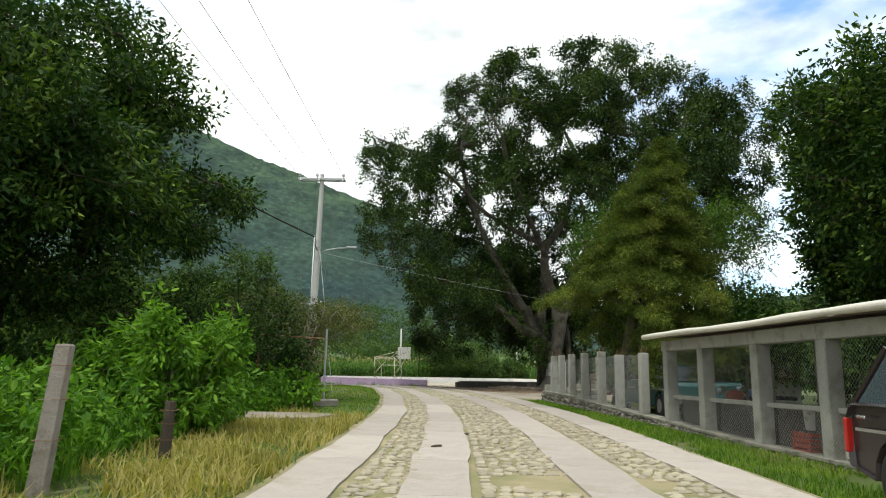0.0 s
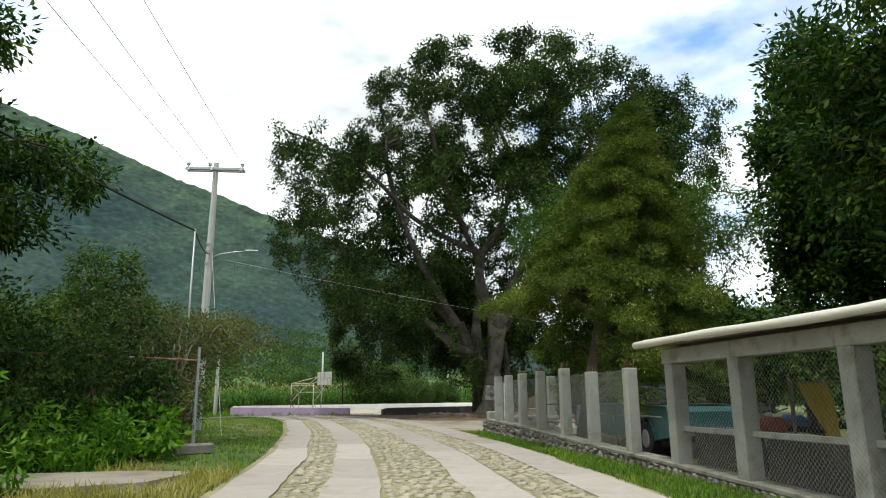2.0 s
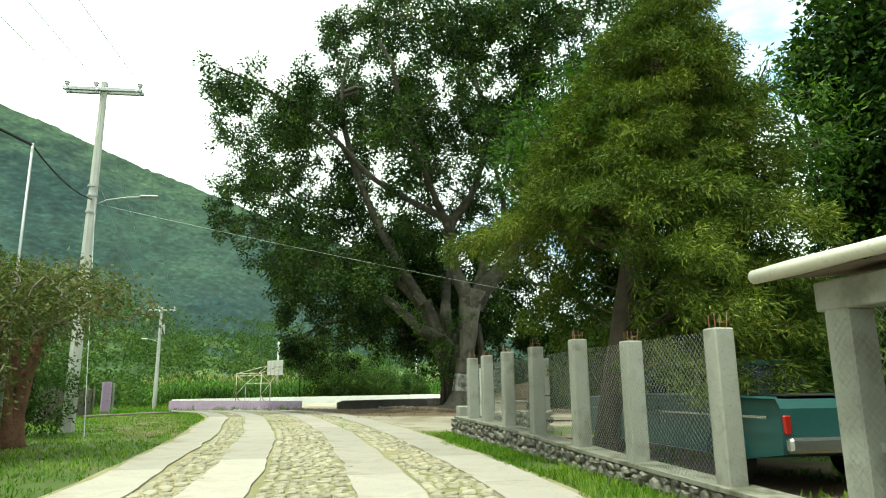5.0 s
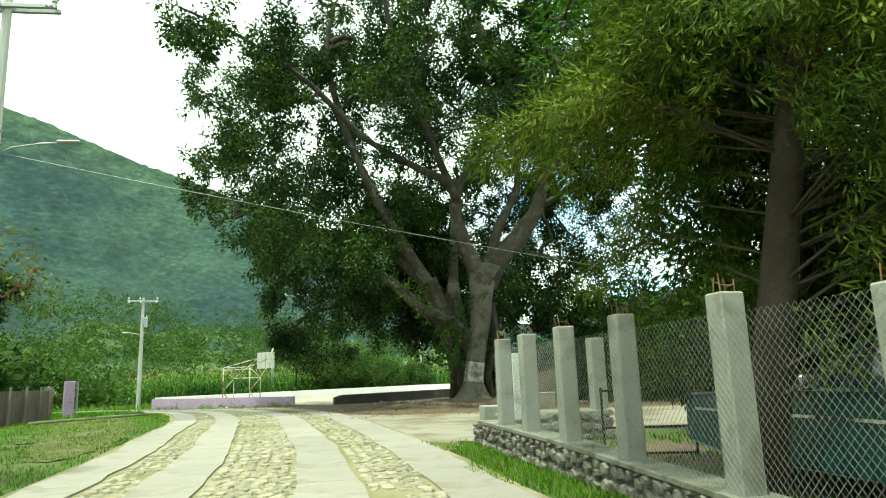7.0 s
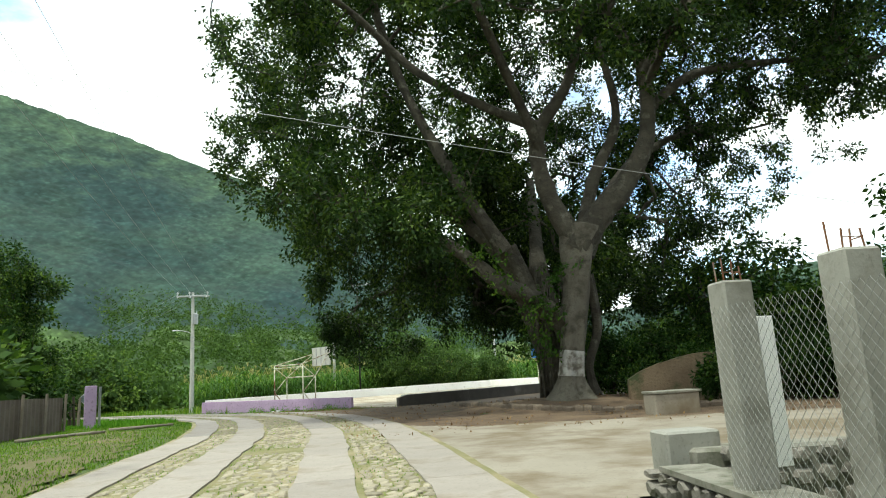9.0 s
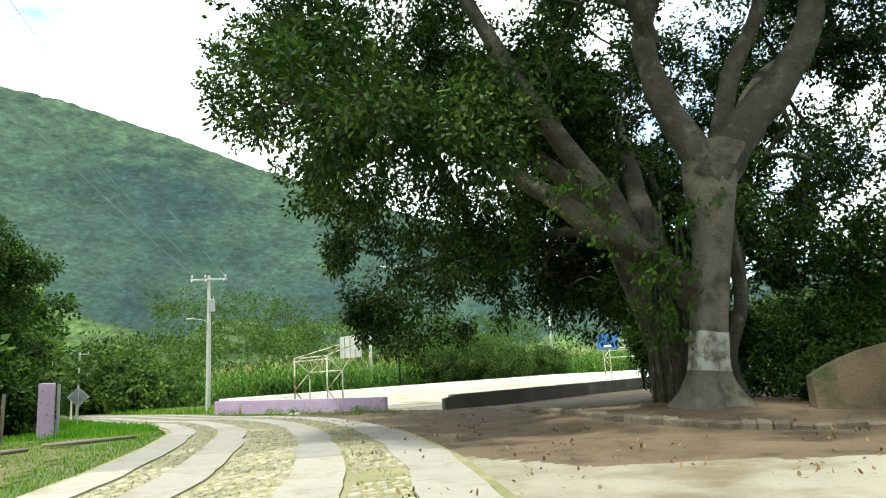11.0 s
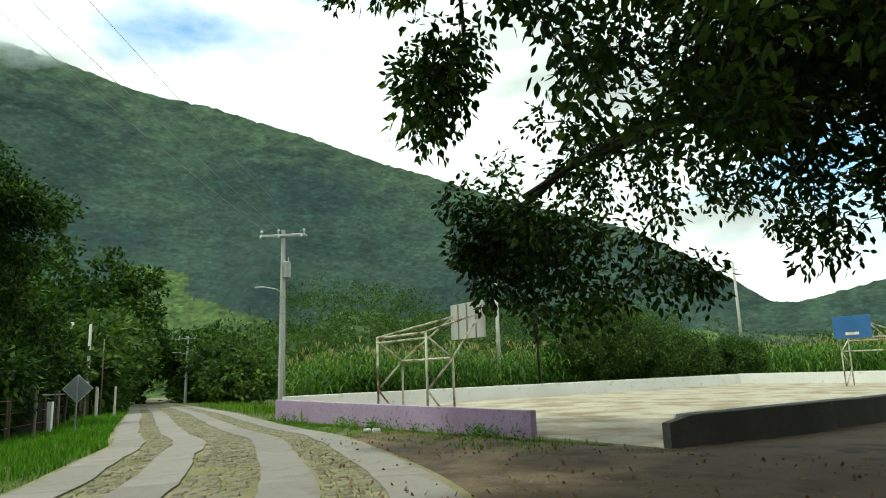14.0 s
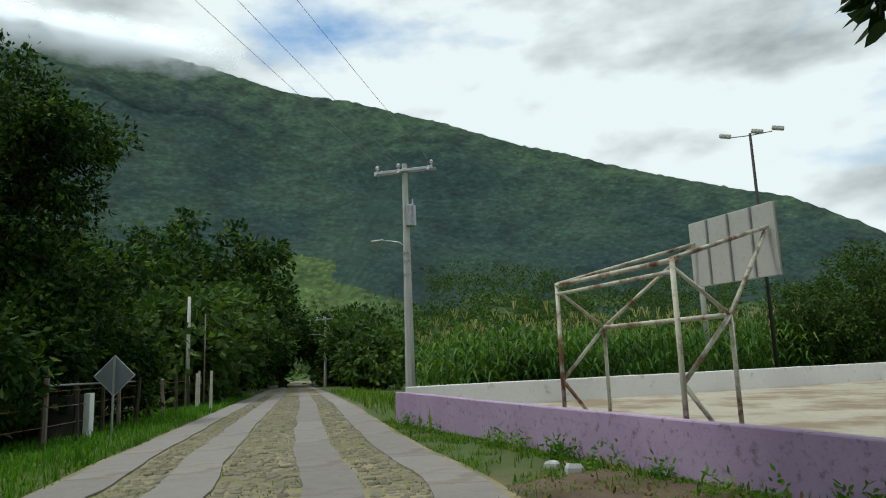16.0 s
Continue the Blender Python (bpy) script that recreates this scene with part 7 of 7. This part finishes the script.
# ---- vehicles ----
def vehicle(name, label, at, rz, L, W, paint, cab, hood_h, roof_h, pickup, lens_front=True):
    """A car or pickup: +y is its front, x across; cab: rear foot, rear top, front top, front foot of the windows along its length."""
    t = thing(name, label, "vehicle", at, rz)
    h0 = 0.42
    w = W / 2
    wheel_y = (L * 0.19, L * 0.80)
    R = 0.34
    body = Geo()
    # side outline with round wheel arches, drawn out across the width, with the flank bulging a little
    lower = []
    for yc in wheel_y:
        for k in range(9):
            a = math.pi - math.pi * k / 8
            lower.append((yc + math.cos(a) * (R + 0.07), h0 - 0.10 + max(0.0, math.sin(a)) * (R + 0.10)))
    lower = [(0.02, h0)] + lower + [(L - 0.03, h0)]
    upper = [(L, h0 + 0.2), (L - 0.02, hood_h - 0.10), (L - 0.12, hood_h - 0.02), (cab[3], hood_h + 0.05), (cab[0], hood_h + 0.05), (0.06, hood_h + 0.02), (0.0, hood_h - 0.08), (0.0, h0 + 0.2)]
    outline = lower + upper
    n = len(outline)
    vs = []
    for sx, inset in ((-w + 0.05, 0.0), (-w, -0.0), (w, 0.0), (w - 0.05, 0.0)):
        edge = abs(sx) < w
        for y, z in outline:
            yy = L / 2 + (y - L / 2) * (0.985 if edge else 1.0)
            vs.append((sx, yy, z + (0.025 if edge and z > hood_h - 0.2 else 0.0)))
    fs = [tuple(range(n))[::-1], tuple(range(3 * n, 4 * n))]
    for r0 in range(3):
        fs += [(r0 * n + k, r0 * n + (k + 1) % n, (r0 + 1) * n + (k + 1) % n, (r0 + 1) * n + k) for k in range(n)]
    bd = part("body", body.add(vs, fs), paint, t)
    # cabin: roof and pillars round real panes
    wr = w - 0.20
    zb = hood_h + 0.03
    foot = [(-w + 0.06, cab[0]), (w - 0.06, cab[0]), (w - 0.06, cab[3]), (-w + 0.06, cab[3])]
    top = [(-wr, cab[1]), (wr, cab[1]), (wr, cab[2]), (-wr, cab[2])]
    roof = Geo()
    ring = [(x * 0.9, y, roof_h) for x, y in top]
    mid = [(x, y, roof_h - 0.06) for x, y in top]
    roof.add(ring + mid, [(0, 1, 2, 3)] + [(4 + k, 4 + (k + 1) % 4, (k + 1) % 4, k) for k in range(4)] + [(7, 6, 5, 4)])
    part("roof", roof, paint, t)
    for k in range(4):
        (x0, y0), (x1, y1) = foot[k], top[k]
        part("pillar", Geo().tube([(x0, y0, zb), (x1, y1, roof_h - 0.05)], 0.035, 6), paint, t)
    for k in range(4):
        a, b = foot[k], foot[(k + 1) % 4]
        c, d = top[(k + 1) % 4], top[k]
        g = Geo()
        q = [Vector((a[0], a[1], zb)), Vector((b[0], b[1], zb)), Vector((c[0], c[1], roof_h - 0.06)), Vector((d[0], d[1], roof_h - 0.06))]
        nrm = (q[1] - q[0]).cross(q[3] - q[0]).normalized() * 0.005
        mid_ = sum(q, Vector()) / 4
        q = [mid_ + (p - mid_) * 0.96 for p in q]
        g.add([p + nrm for p in q] + [p - nrm for p in q], [(0, 1, 2, 3), (7, 6, 5, 4), (0, 4, 5, 1), (1, 5, 6, 2), (2, 6, 7, 3), (3, 7, 4, 0)])
        part("window", g, MAT["glass"], t, "dark car window")
    for s in (-1, 1):
        part("mirror", Geo().box((s * (w + 0.09), cab[3] - 0.2, zb + 0.10), (0.14, 0.07, 0.14), 0, 0.02), MAT["chrome"], t)
        part("door_seam", Geo().box((s * (w + 0.001), (cab[0] + cab[3]) / 2, (h0 + hood_h) / 2 + 0.05), (0.006, 0.012, hood_h - h0 - 0.1)), MAT["rubber"], bd)
        part("trim", Geo().box((s * (w + 0.004), L * 0.5, hood_h - 0.18), (0.012, L * 0.92, 0.03)), MAT["chrome"], bd, "bright side trim")
        part("door_handle", Geo().box((s * (w + 0.015), cab[0] + 0.25, hood_h - 0.06), (0.03, 0.14, 0.03), 0, 0.008), MAT["chrome"], bd)
        for yc in wheel_y:
            wx = s * (w - 0.10)
            ty = Geo()
            ty.tube([(wx - 0.10, yc, R), (wx - 0.085, yc, R), (wx + 0.085, yc, R), (wx + 0.10, yc, R)], [R * 0.9, R, R, R * 0.9], 22)
            wh = part("wheel", Geo().tube([(wx + s * 0.09, yc, R), (wx + s * 0.108, yc, R)], [R * 0.60, R * 0.52], 16), MAT["steel"], t)
            part("tyre", ty, MAT["rubber"], wh)
        part("tail_light", Geo().box((s * (w - 0.06), 0.0, hood_h - 0.25), (0.09, 0.06, 0.20) if pickup else (0.16, 0.06, 0.34), 0, 0.015), MAT["redlens"], t, "red tail light")
        if lens_front:
            part("headlight", Geo().tube([(s * (w - 0.24), L - 0.03, hood_h - 0.22), (s * (w - 0.24), L + 0.02, hood_h - 0.22)], [0.11, 0.09], 14), MAT["clearlens"], t)
    for y, nm in ((L + 0.05, "front_bumper"), (-0.05, "rear_bumper")):
        part(nm, Geo().box((0, y, h0 + 0.10), (W * 0.98, 0.12, 0.16), 0, 0.03), MAT["chrome"], t, "dented chrome bumper")
    gr = Geo()
    for k in range(4):
        gr.box((0, L + 0.005, hood_h - 0.32 + k * 0.06), (W * 0.52, 0.02, 0.022))
    part("grille", gr, MAT["chrome"], t)
    if pickup:
        bed = Geo().box((0, cab[0] * 0.48, hood_h + 0.055), (W * 0.82, cab[0] * 0.88, 0.012))
        part("bed_floor", bed, MAT["rubber"], t, "dark pickup bed")
    return t


vehicle("pickup_truck", "old teal pickup truck parked behind the fence", (7.64, 14.6, gz(7.3, 17)), 0.03, 5.9, 1.84, MAT["truckpaint"], (1.8, 1.95, 3.1, 3.75), 0.98, 1.50, True)
vehicle("parked_car", "dark parked car with tall red tail lights on the verge", (5.85, 3.75, gz(5.8, 2.5)), math.pi, 4.3, 1.70, MAT["darkpaint"], (0.05, 0.45, 2.6, 3.3), 0.96, 1.62, False)


# ---- small things behind and beside the fence ----
def bucket(x, y, z):
    t = thing("bucket", "dented pale plastic bucket on a red crate", "bucket", (x, y, z))
    g = Geo()
    g.tube([(0, 0, 0), (0, 0, 0.01), (0, 0, 0.30), (0, 0, 0.33), (0, 0, 0.34)], [0.10, 0.115, 0.14, 0.15, 0.145], 18)
    part("shell", g, MAT["bucketmat"], t, smooth=True)
    part("handle", Geo().tube([(0.145 * math.cos(a), 0.02, 0.33 - 0.12 * math.sin(a)) for a in np.linspace(0, math.pi, 9)], 0.005, 5), MAT["wire"], t)


def crate(x, y, z, w=0.42):
    t = thing("crate", "faded red slatted plastic crate", "crate", (x, y, z), 0.1)
    for k in range(4):
        for dx, dy, sx, sy in ((0, -w / 2, w, 0.02), (0, w / 2, w, 0.02), (-w / 2, 0, 0.02, w), (w / 2, 0, 0.02, w)):
            part("slat", Geo().box((dx, dy, 0.04 + k * 0.085), (sx, sy, 0.06), 0, 0.004), MAT["redpaint"], t)
    for dx in (-1, 1):
        for dy in (-1, 1):
            part("corner", Geo().box((dx * w / 2, dy * w / 2, 0.17), (0.035, 0.035, 0.34), 0, 0.004), MAT["redpaint"], t)


crate(6.75, 7.75, gz(6.7, 8.3) + 0.05)
bucket(6.75, 7.75, gz(6.7, 8.3) + 0.41)


def hung_cloth():
    t = thing("yellow_cloth", "yellow cloth hanging behind the chain link", "cloth", (7.3, 10.6, 0.95))
    g = Geo()
    vs, fs = [], []
    for i in range(9):
        for j in range(7):
            f, h = i / 8, j / 6
            vs.append((0.05 * math.sin(i * 1.9 + j * 0.4), f * 0.55 * (1 - 0.5 * (1 - h)) - 0.2 * (1 - h), 0.75 * h))
    for i in range(8):
        for j in range(6):
            a = i * 7 + j
            fs.append((a, a + 7, a + 8, a + 1))
    part("cloth", g.add(vs, fs), MAT["yellowcloth"], t, smooth=True)
    part("peg_rail", Geo().tube([(0, -0.4, 0.76), (0, 0.8, 0.76)], 0.012, 6), MAT["wood"], t)
    part("peg_post", Geo().tube([(0, 0.8, -0.75), (0, 0.8, 0.8)], 0.03, 6), MAT["wood"], t)
    part("peg_post", Geo().tube([(0, -0.4, -0.75), (0, -0.4, 0.8)], 0.03, 6), MAT["wood"], t)


hung_cloth()


def motorbike(x, y, rz, mat):
    z = gz(x, y)
    t = thing("motorbike", "parked motorbike with red tank in the yard", "motorbike", (x, y, z), rz)
    for yy in (-0.62, 0.62):
        w = part("wheel", Geo().tube([(0.28 * math.cos(a) * 0, yy + 0.27 * math.cos(a), 0.30 + 0.27 * math.sin(a)) for a in np.linspace(0, 2 * math.pi, 19)], 0.035, 6), MAT["rubber"], t)
        sp = Geo()
        for a in np.linspace(0, math.pi, 6, endpoint=False):
            sp.tube([(0, yy + 0.26 * math.cos(a), 0.30 + 0.26 * math.sin(a)), (0, yy - 0.26 * math.cos(a), 0.30 - 0.26 * math.sin(a))], 0.004, 4)
        part("spoke", sp, MAT["chrome"], w)
    part("frame", Geo().tube([(0, -0.62, 0.30), (0, -0.2, 0.62), (0, 0.35, 0.72), (0, 0.62, 0.30)], 0.025, 7), MAT["cable"], t)
    part("engine", Geo().box((0, 0.02, 0.38), (0.24, 0.36, 0.28), 0, 0.04), MAT["steel"], t)
    part("tank", Geo().tube([(0, -0.02, 0.76), (0, 0.10, 0.80), (0, 0.34, 0.80), (0, 0.44, 0.76)], [0.07, 0.13, 0.14, 0.06], 12), mat, t, "red fuel tank", True)
    part("seat", Geo().box((0, -0.34, 0.76), (0.22, 0.62, 0.09), 0, 0.035), MAT["rubber"], t)
    part("handlebar", Geo().tube([(-0.34, 0.36, 1.02), (-0.1, 0.45, 0.98), (0.1, 0.45, 0.98), (0.34, 0.36, 1.02)], 0.013, 6), MAT["chrome"], t)
    part("headlight", Geo().tube([(0, 0.55, 0.90), (0, 0.63, 0.90)], [0.07, 0.09], 12), MAT["clearlens"], t)
    part("stand", Geo().tube([(0.02, -0.05, 0.3), (0.2, -0.1, 0.0)], 0.012, 5), MAT["steel"], t)


motorbike(7.3, 11.6, 0.5, MAT["redpaint"])
motorbike(8.1, 12.3, 0.8, MAT["blueboard"])


def tree_guard_bars():
    """The iron gate leaf inside the yard, dark flat bars."""
    t = thing("iron_gate", "low dark iron gate leaf standing in the yard", "gate", (6.1, 22.2, gz(6.1, 22.2)), radians(-14))
    for z in (0.05, 0.42, 0.95):
        part("bar", Geo().box((0.65, 0, z), (1.3, 0.03, 0.035)), MAT["cable"], t)
    for x in (0.0, 1.3):
        part("upright", Geo().box((x, 0, 0.5), (0.035, 0.03, 1.0)), MAT["cable"], t)


tree_guard_bars()


def inner_pillar():
    t = thing("return_wall", "rubble stone return wall with a plastered pillar", "wall", (5.95, 24.85, gz(5.95, 24.85)))
    part("core", Geo().box((0.1, 0, 0.22), (2.1, 0.34, 0.62), -0.03, 0.03), MAT["mortar"], t)
    part("pillar", Geo().box((1.05, -0.05, 1.1), (0.27, 0.25, 1.5), 0.1, 0.015), MAT["plaster"], t)
    r = np.random.default_rng(91)
    meshes = [Geo().add(v, f).mesh("stone", MAT["stone"]) for v, f in stone_shapes(5, 92, 0.5)]
    x = -0.75
    while x < 1.1:
        w = r.uniform(0.16, 0.26)
        zz = -0.02
        while zz < 0.46:
            h = r.uniform(0.13, 0.22)
            ob = part("stone", meshes[int(r.integers(0, 5))], None, t)
            ob.matrix_basis = Matrix.Translation((x + w / 2, -0.17, zz + h / 2)) @ Matrix.Rotation(radians(90), 4, "X") @ Matrix.Rotation(r.uniform(-0.3, 0.3), 4, "Z") @ Matrix.Diagonal((w * 0.94, h * 0.94, 0.09, 1))
            zz += h
        x += w


inner_pillar()
tagged(part("white_board", Geo().box((5.32, 23.95, 1.42), (0.30, 0.025, 1.12), 0.25, 0.004), MAT["whitewall"]), "narrow white board wired behind the chain link", "board")


# ---- the kerb and walls by the great tree ----
def tree_kerb():
    line = smooth_line([(3.6, 47.6), (4.0, 45.2), (4.3, 43.0), (4.7, 40.6), (5.6, 38.6), (7.4, 37.5), (9.4, 36.8), (12.0, 36.4)], 0.1)
    t = thing("tree_kerb", "low rough stone kerb round the great tree's earth", "kerb", (4.3, 43.0, gz(4.3, 43.0)), kind="structure")
    o = Vector(t.location)
    r = np.random.default_rng(95)
    meshes = [Geo().add(v, f).mesh("kerb_stone", MAT["earthstone"]) for v, f in stone_shapes(6, 96, 0.5)]
    i = 0
    while i < len(line) - 6:
        L = r.uniform(0.28, 0.52)
        j = min(len(line) - 1, i + int(L / 0.1))
        p = (line[i] + line[j]) / 2
        a = math.atan2(*(line[j] - line[i])[::-1])
        h = r.uniform(0.13, 0.22)
        ob = part("kerb_stone", meshes[int(r.integers(0, 6))], None, t)
        ob.matrix_basis = Matrix.Translation(Vector((p[0], p[1], gz(*p) + h * 0.35)) - o) @ Matrix.Rotation(a, 4, "Z") @ Matrix.Diagonal((L * 1.02, 0.26, h, 1))
        i = j


tree_kerb()


def adobe_block():
    t = thing("masonry_block", "plastered low masonry block with brick showing", "block", (8.5, 35.1, gz(8.5, 35.1)), 0.15)
    part("block", Geo().box((0, 0, 0.24), (1.15, 0.6, 0.55), 0, 0.03), MAT["paving"], t)
    part("cap", Geo().box((0.02, 0, 0.53), (1.22, 0.66, 0.06), 0, 0.012), MAT["mortar"], t)
    t2 = thing("earth_wall", "old earth and stone wall half overgrown", "wall", (13.0, 39.2, gz(13, 39.2)), -0.12)
    g = Geo()
    vs, fs = [], []
    n = 26
    for k in range(n + 1):
        x = -4.2 + 8.4 * k / n
        h = min(1.0, 0.62 + k / 14) * 1.4 + 0.35 * noise.noise(Vector((x * 0.8, 0, 2))) + 0.12 * noise.noise(Vector((x * 3, 0, 2)))
        d = 0.22 + 0.05 * noise.noise(Vector((x * 2, 5, 2)))
        vs += [(x, -d - 0.06, -0.2), (x, -d, h * 0.6), (x, -d * 0.7, h), (x, d * 0.7, h), (x, d, -0.2)]
    for k in range(n):
        o, q = 5 * k, 5 * k + 5
        fs += [(o + a, q + a, q + a + 1, o + a + 1) for a in range(4)]
    fs += [(0, 1, 2, 3, 4), (n * 5 + 4, n * 5 + 3, n * 5 + 2, n * 5 + 1, n * 5)]
    part("wall", g.add(vs, fs), MAT["adobe"], t2)


adobe_block()


def tiled_shed():
    """A low shed with a red tile roof across the side road."""
    x, y = 15.0, 29.8
    z = gz(x, y)
    t = thing("tiled_shed", "low plastered shed with a red tile roof", "shed", (x, y, z), 0.1)
    part("wall", Geo().box((0, 0, 0.5), (4.2, 2.6, 1.0), 0, 0.02), MAT["plaster"], t)
    part("door", Geo().box((-1.2, -1.312, 0.42), (0.7, 0.03, 0.84), 0, 0.006), MAT["wood"], t, "small plank door")
    rf = part("roof", Geo().profile([(-1.55, 0.98), (0, 1.45), (1.55, 0.98), (1.55, 1.02), (0, 1.50), (-1.55, 1.02)], -2.3, 2.3), MAT["tin"], t)
    tile = Geo().tube([(0, 0, 0), (0, 0.42, 0)], [0.10, 0.085], 8).mesh("roof_tile", MAT["tile"])
    slope = math.atan2(0.48, 1.55)
    for s in (-1, 1):
        for i in range(20):
            for j in range(4):
                ob = part("roof_tile", tile, None, rf)
                y0 = 1.60 - j * 0.40
                ob.matrix_basis = Matrix.Translation((-2.2 + i * 0.232, s * y0, 1.02 + (1.55 - y0) * 0.31)) @ (Matrix.Rotation(math.pi if s > 0 else 0, 4, "Z")) @ Matrix.Rotation(slope, 4, "X")


tiled_shed()


# ---- the left side past the bend ----
def road_sign(x, y, zc):
    z = gz(x, y)
    t = thing("road_sign", "back of a grey diamond road sign on a thin steel post", "road sign", (x, y, z), radians(28))
    part("post", Geo().tube([(0, 0, -0.1), (0, 0, zc - z + 0.45)], 0.028, 8), MAT["steel"], t)
    m = Matrix.Translation((0, 0.035, zc - z)) @ Matrix.Rotation(radians(45), 4, "Y")
    part("plate", Geo().box((0, 0, 0), (0.66, 0.012, 0.66), 0, 0.004, m), MAT["signback"], t)
    part("rim", Geo().box((0, 0.01, 0), (0.68, 0.006, 0.68), 0, 0.002, m), MAT["whitewall"], t, "pale edge of the sign face")


road_sign(-17.36, 58.89, 1.56)


def roadside_fence():
    t = thing("wire_fence", "old wire fence of dark wooden posts past the bend", "fence", (-18.4, 60.6, gz(-18.4, 60.6)))
    o = Vector(t.location)
    pts = [(-14.2, 51.8), (-15.3, 53.6), (-16.4, 55.3), (-17.6, 57.4), (-18.6, 58.9), (-19.8, 60.5), (-20.9, 61.9), (-22.1, 63.5), (-23.2, 65.0), (-24.4, 66.7), (-25.6, 68.4), (-26.6, 70.0)]
    r = np.random.default_rng(97)
    tops = []
    for k, (x, y) in enumerate(pts):
        z, h = gz(x, y), r.uniform(1.25, 1.6)
        lean = r.normal(size=2) * 0.06
        part("post", Geo().tube([Vector((x, y, z - 0.1)) - o, Vector((x + lean[0] * 0.5, y + lean[1] * 0.5, z + h * 0.5)) - o, Vector((x + lean[0], y + lean[1], z + h)) - o], [0.075, 0.065, 0.055], 7), MAT["darkbark" if k % 3 else "wood"], t)
        tops.append((x, y, z))
    for f in (0.45, 0.85, 1.2):
        part("strand", Geo().tube([Vector((x, y, z + f)) - o for x, y, z in tops], 0.008, 4), MAT["rust"], t, "rusty wire strand")
    part("top_rail", Geo().tube([Vector((x, y, z + 1.33)) - o for x, y, z in tops[3:10]], 0.022, 6), MAT["steel"], t, "pale pipe rail")


roadside_fence()
for k, (x, y, top) in enumerate(((-26.8, 70.8, 1.55), (-26.2, 70.2, 1.5), (-25.7, 69.6, 1.45), (-23.3, 68.0, 1.55))):
    fence_post(x, y, top, 0.11, "whitepipe", "white-painted pipe gate post by the road", (0, 0), True, "white gate posts")
light_mast(-26.4, 70.7, 4.1, "thin bare pole by the gate posts", 0.03, "wood")
light_mast(-34.5, 77.2, 5.84, "short white concrete pole among the trees", 0.13, "pole")


def garden_wall():
    t = thing("garden_wall", "grey plastered garden wall with a white end", "wall", (-21.0, 58.4, gz(-21, 58.4)), radians(28))
    part("wall", Geo().box((0, 0, 0.55), (4.4, 0.18, 1.35), 0, 0.012), MAT["greywall"], t)
    part("end_pier", Geo().box((2.3, 0, 0.55), (0.16, 0.24, 1.4), 0, 0.012), MAT["whitewall"], t, "whitewashed end pier")


garden_wall()


def tin_fence():
    t = thing("tin_fence", "rusty tin sheet fence on leaning posts", "fence", (-10.6, 41.5, gz(-10.6, 41.5)))
    o = Vector(t.location)
    pts = [(-9.9, 35.5), (-10.2, 37.5), (-10.4, 39.4), (-10.7, 41.3), (-11.0, 43.2), (-11.4, 45.2)]
    for a, b in zip(pts[:-1], pts[1:]):
        d = Vector((b[0] - a[0], b[1] - a[1]))
        vs, fs = [], []
        n = 24
        nx = Vector((-d.y, d.x)).normalized()
        for k in range(n + 1):
            p = Vector(a) + d * k / n + nx * 0.012 * math.sin(k * math.pi / 2)
            z = gz(p.x, p.y)
            vs += [Vector((p.x, p.y, z - 0.02)) - o, Vector((p.x, p.y, z + 1.25)) - o, Vector((p.x + nx.x * 0.01, p.y + nx.y * 0.01, z - 0.02)) - o, Vector((p.x + nx.x * 0.01, p.y + nx.y * 0.01, z + 1.25)) - o]
        for k in range(n):
            i, j = 4 * k, 4 * k + 4
            fs += [(i, j, j + 1, i + 1), (i + 2, i + 3, j + 3, j + 2), (i + 1, j + 1, j + 3, i + 3)]
        part("sheet", Geo().add(vs, fs), MAT["tin"], t)
    for x, y in pts:
        z = gz(x, y)
        part("post", Geo().tube([Vector((x + 0.08, y, z - 0.1)) - o, Vector((x + 0.12, y, z + 1.4)) - o], 0.05, 7), MAT["wood"], t)


tin_fence()


def purple_pillar():
    t = thing("gate_pillar", "purple-painted gate pillar with a grey post", "pillar", (-11.45, 47.4, gz(-11.4, 47.4)), 0.5)
    part("pillar", Geo().box((0, 0, 0.85), (0.45, 0.4, 1.8), 0, 0.02), MAT["purple"], t)
    part("post", Geo().tube([(0.34, -0.1, -0.05), (0.34, -0.1, 1.7)], 0.05, 8), MAT["steel"], t)


purple_pillar()
r_ = np.random.default_rng(99)
for x, y, L, a in ((-8.9, 40.3, 2.6, 1.15), (-8.3, 41.2, 0.9, 0.9), (-7.6, 43.4, 2.2, 0.75)):
    z = gz(x, y)
    d = Vector((math.cos(a), math.sin(a), 0)) * L / 2
    lg = thing("log", "pale debarked log lying on the verge", "log", (x, y, z), group="logs on the verge")
    part("log", Geo().tube([-d + Vector((0, 0, 0.05)), Vector((0.02, 0, 0.055)), d + Vector((0, 0, 0.05))], [0.06, 0.055, 0.045], 9), MAT["wood"], lg, smooth=True)
for x, y, s in ((-6.09, 56.59, 0.16), (-5.7, 56.18, 0.2), (0.75, 7.5, 0.10), (1.25, 9.6, 0.08)):
    z = gz(x, y) + (0.045 if y < 20 else 0.0)
    v, f = stone_shapes(1, int(x * 10) + 200, 0.5)[0]
    m = Matrix.Translation((x, y, z + s * 0.15)) @ Matrix.Rotation(x, 4, "Z") @ Matrix.Diagonal((s * (2.2 if y < 20 else 1.4), s, s * (0.4 if y < 20 else 0.8), 1))
    tagged(part("rubble", Geo().add([m @ Vector(p) for p in v], f), MAT["litter"] if y > 20 else MAT["darkbark"]), "lump of pale rubble on the verge" if y > 20 else "dark scrap of wood on the concrete strip", "rubble")
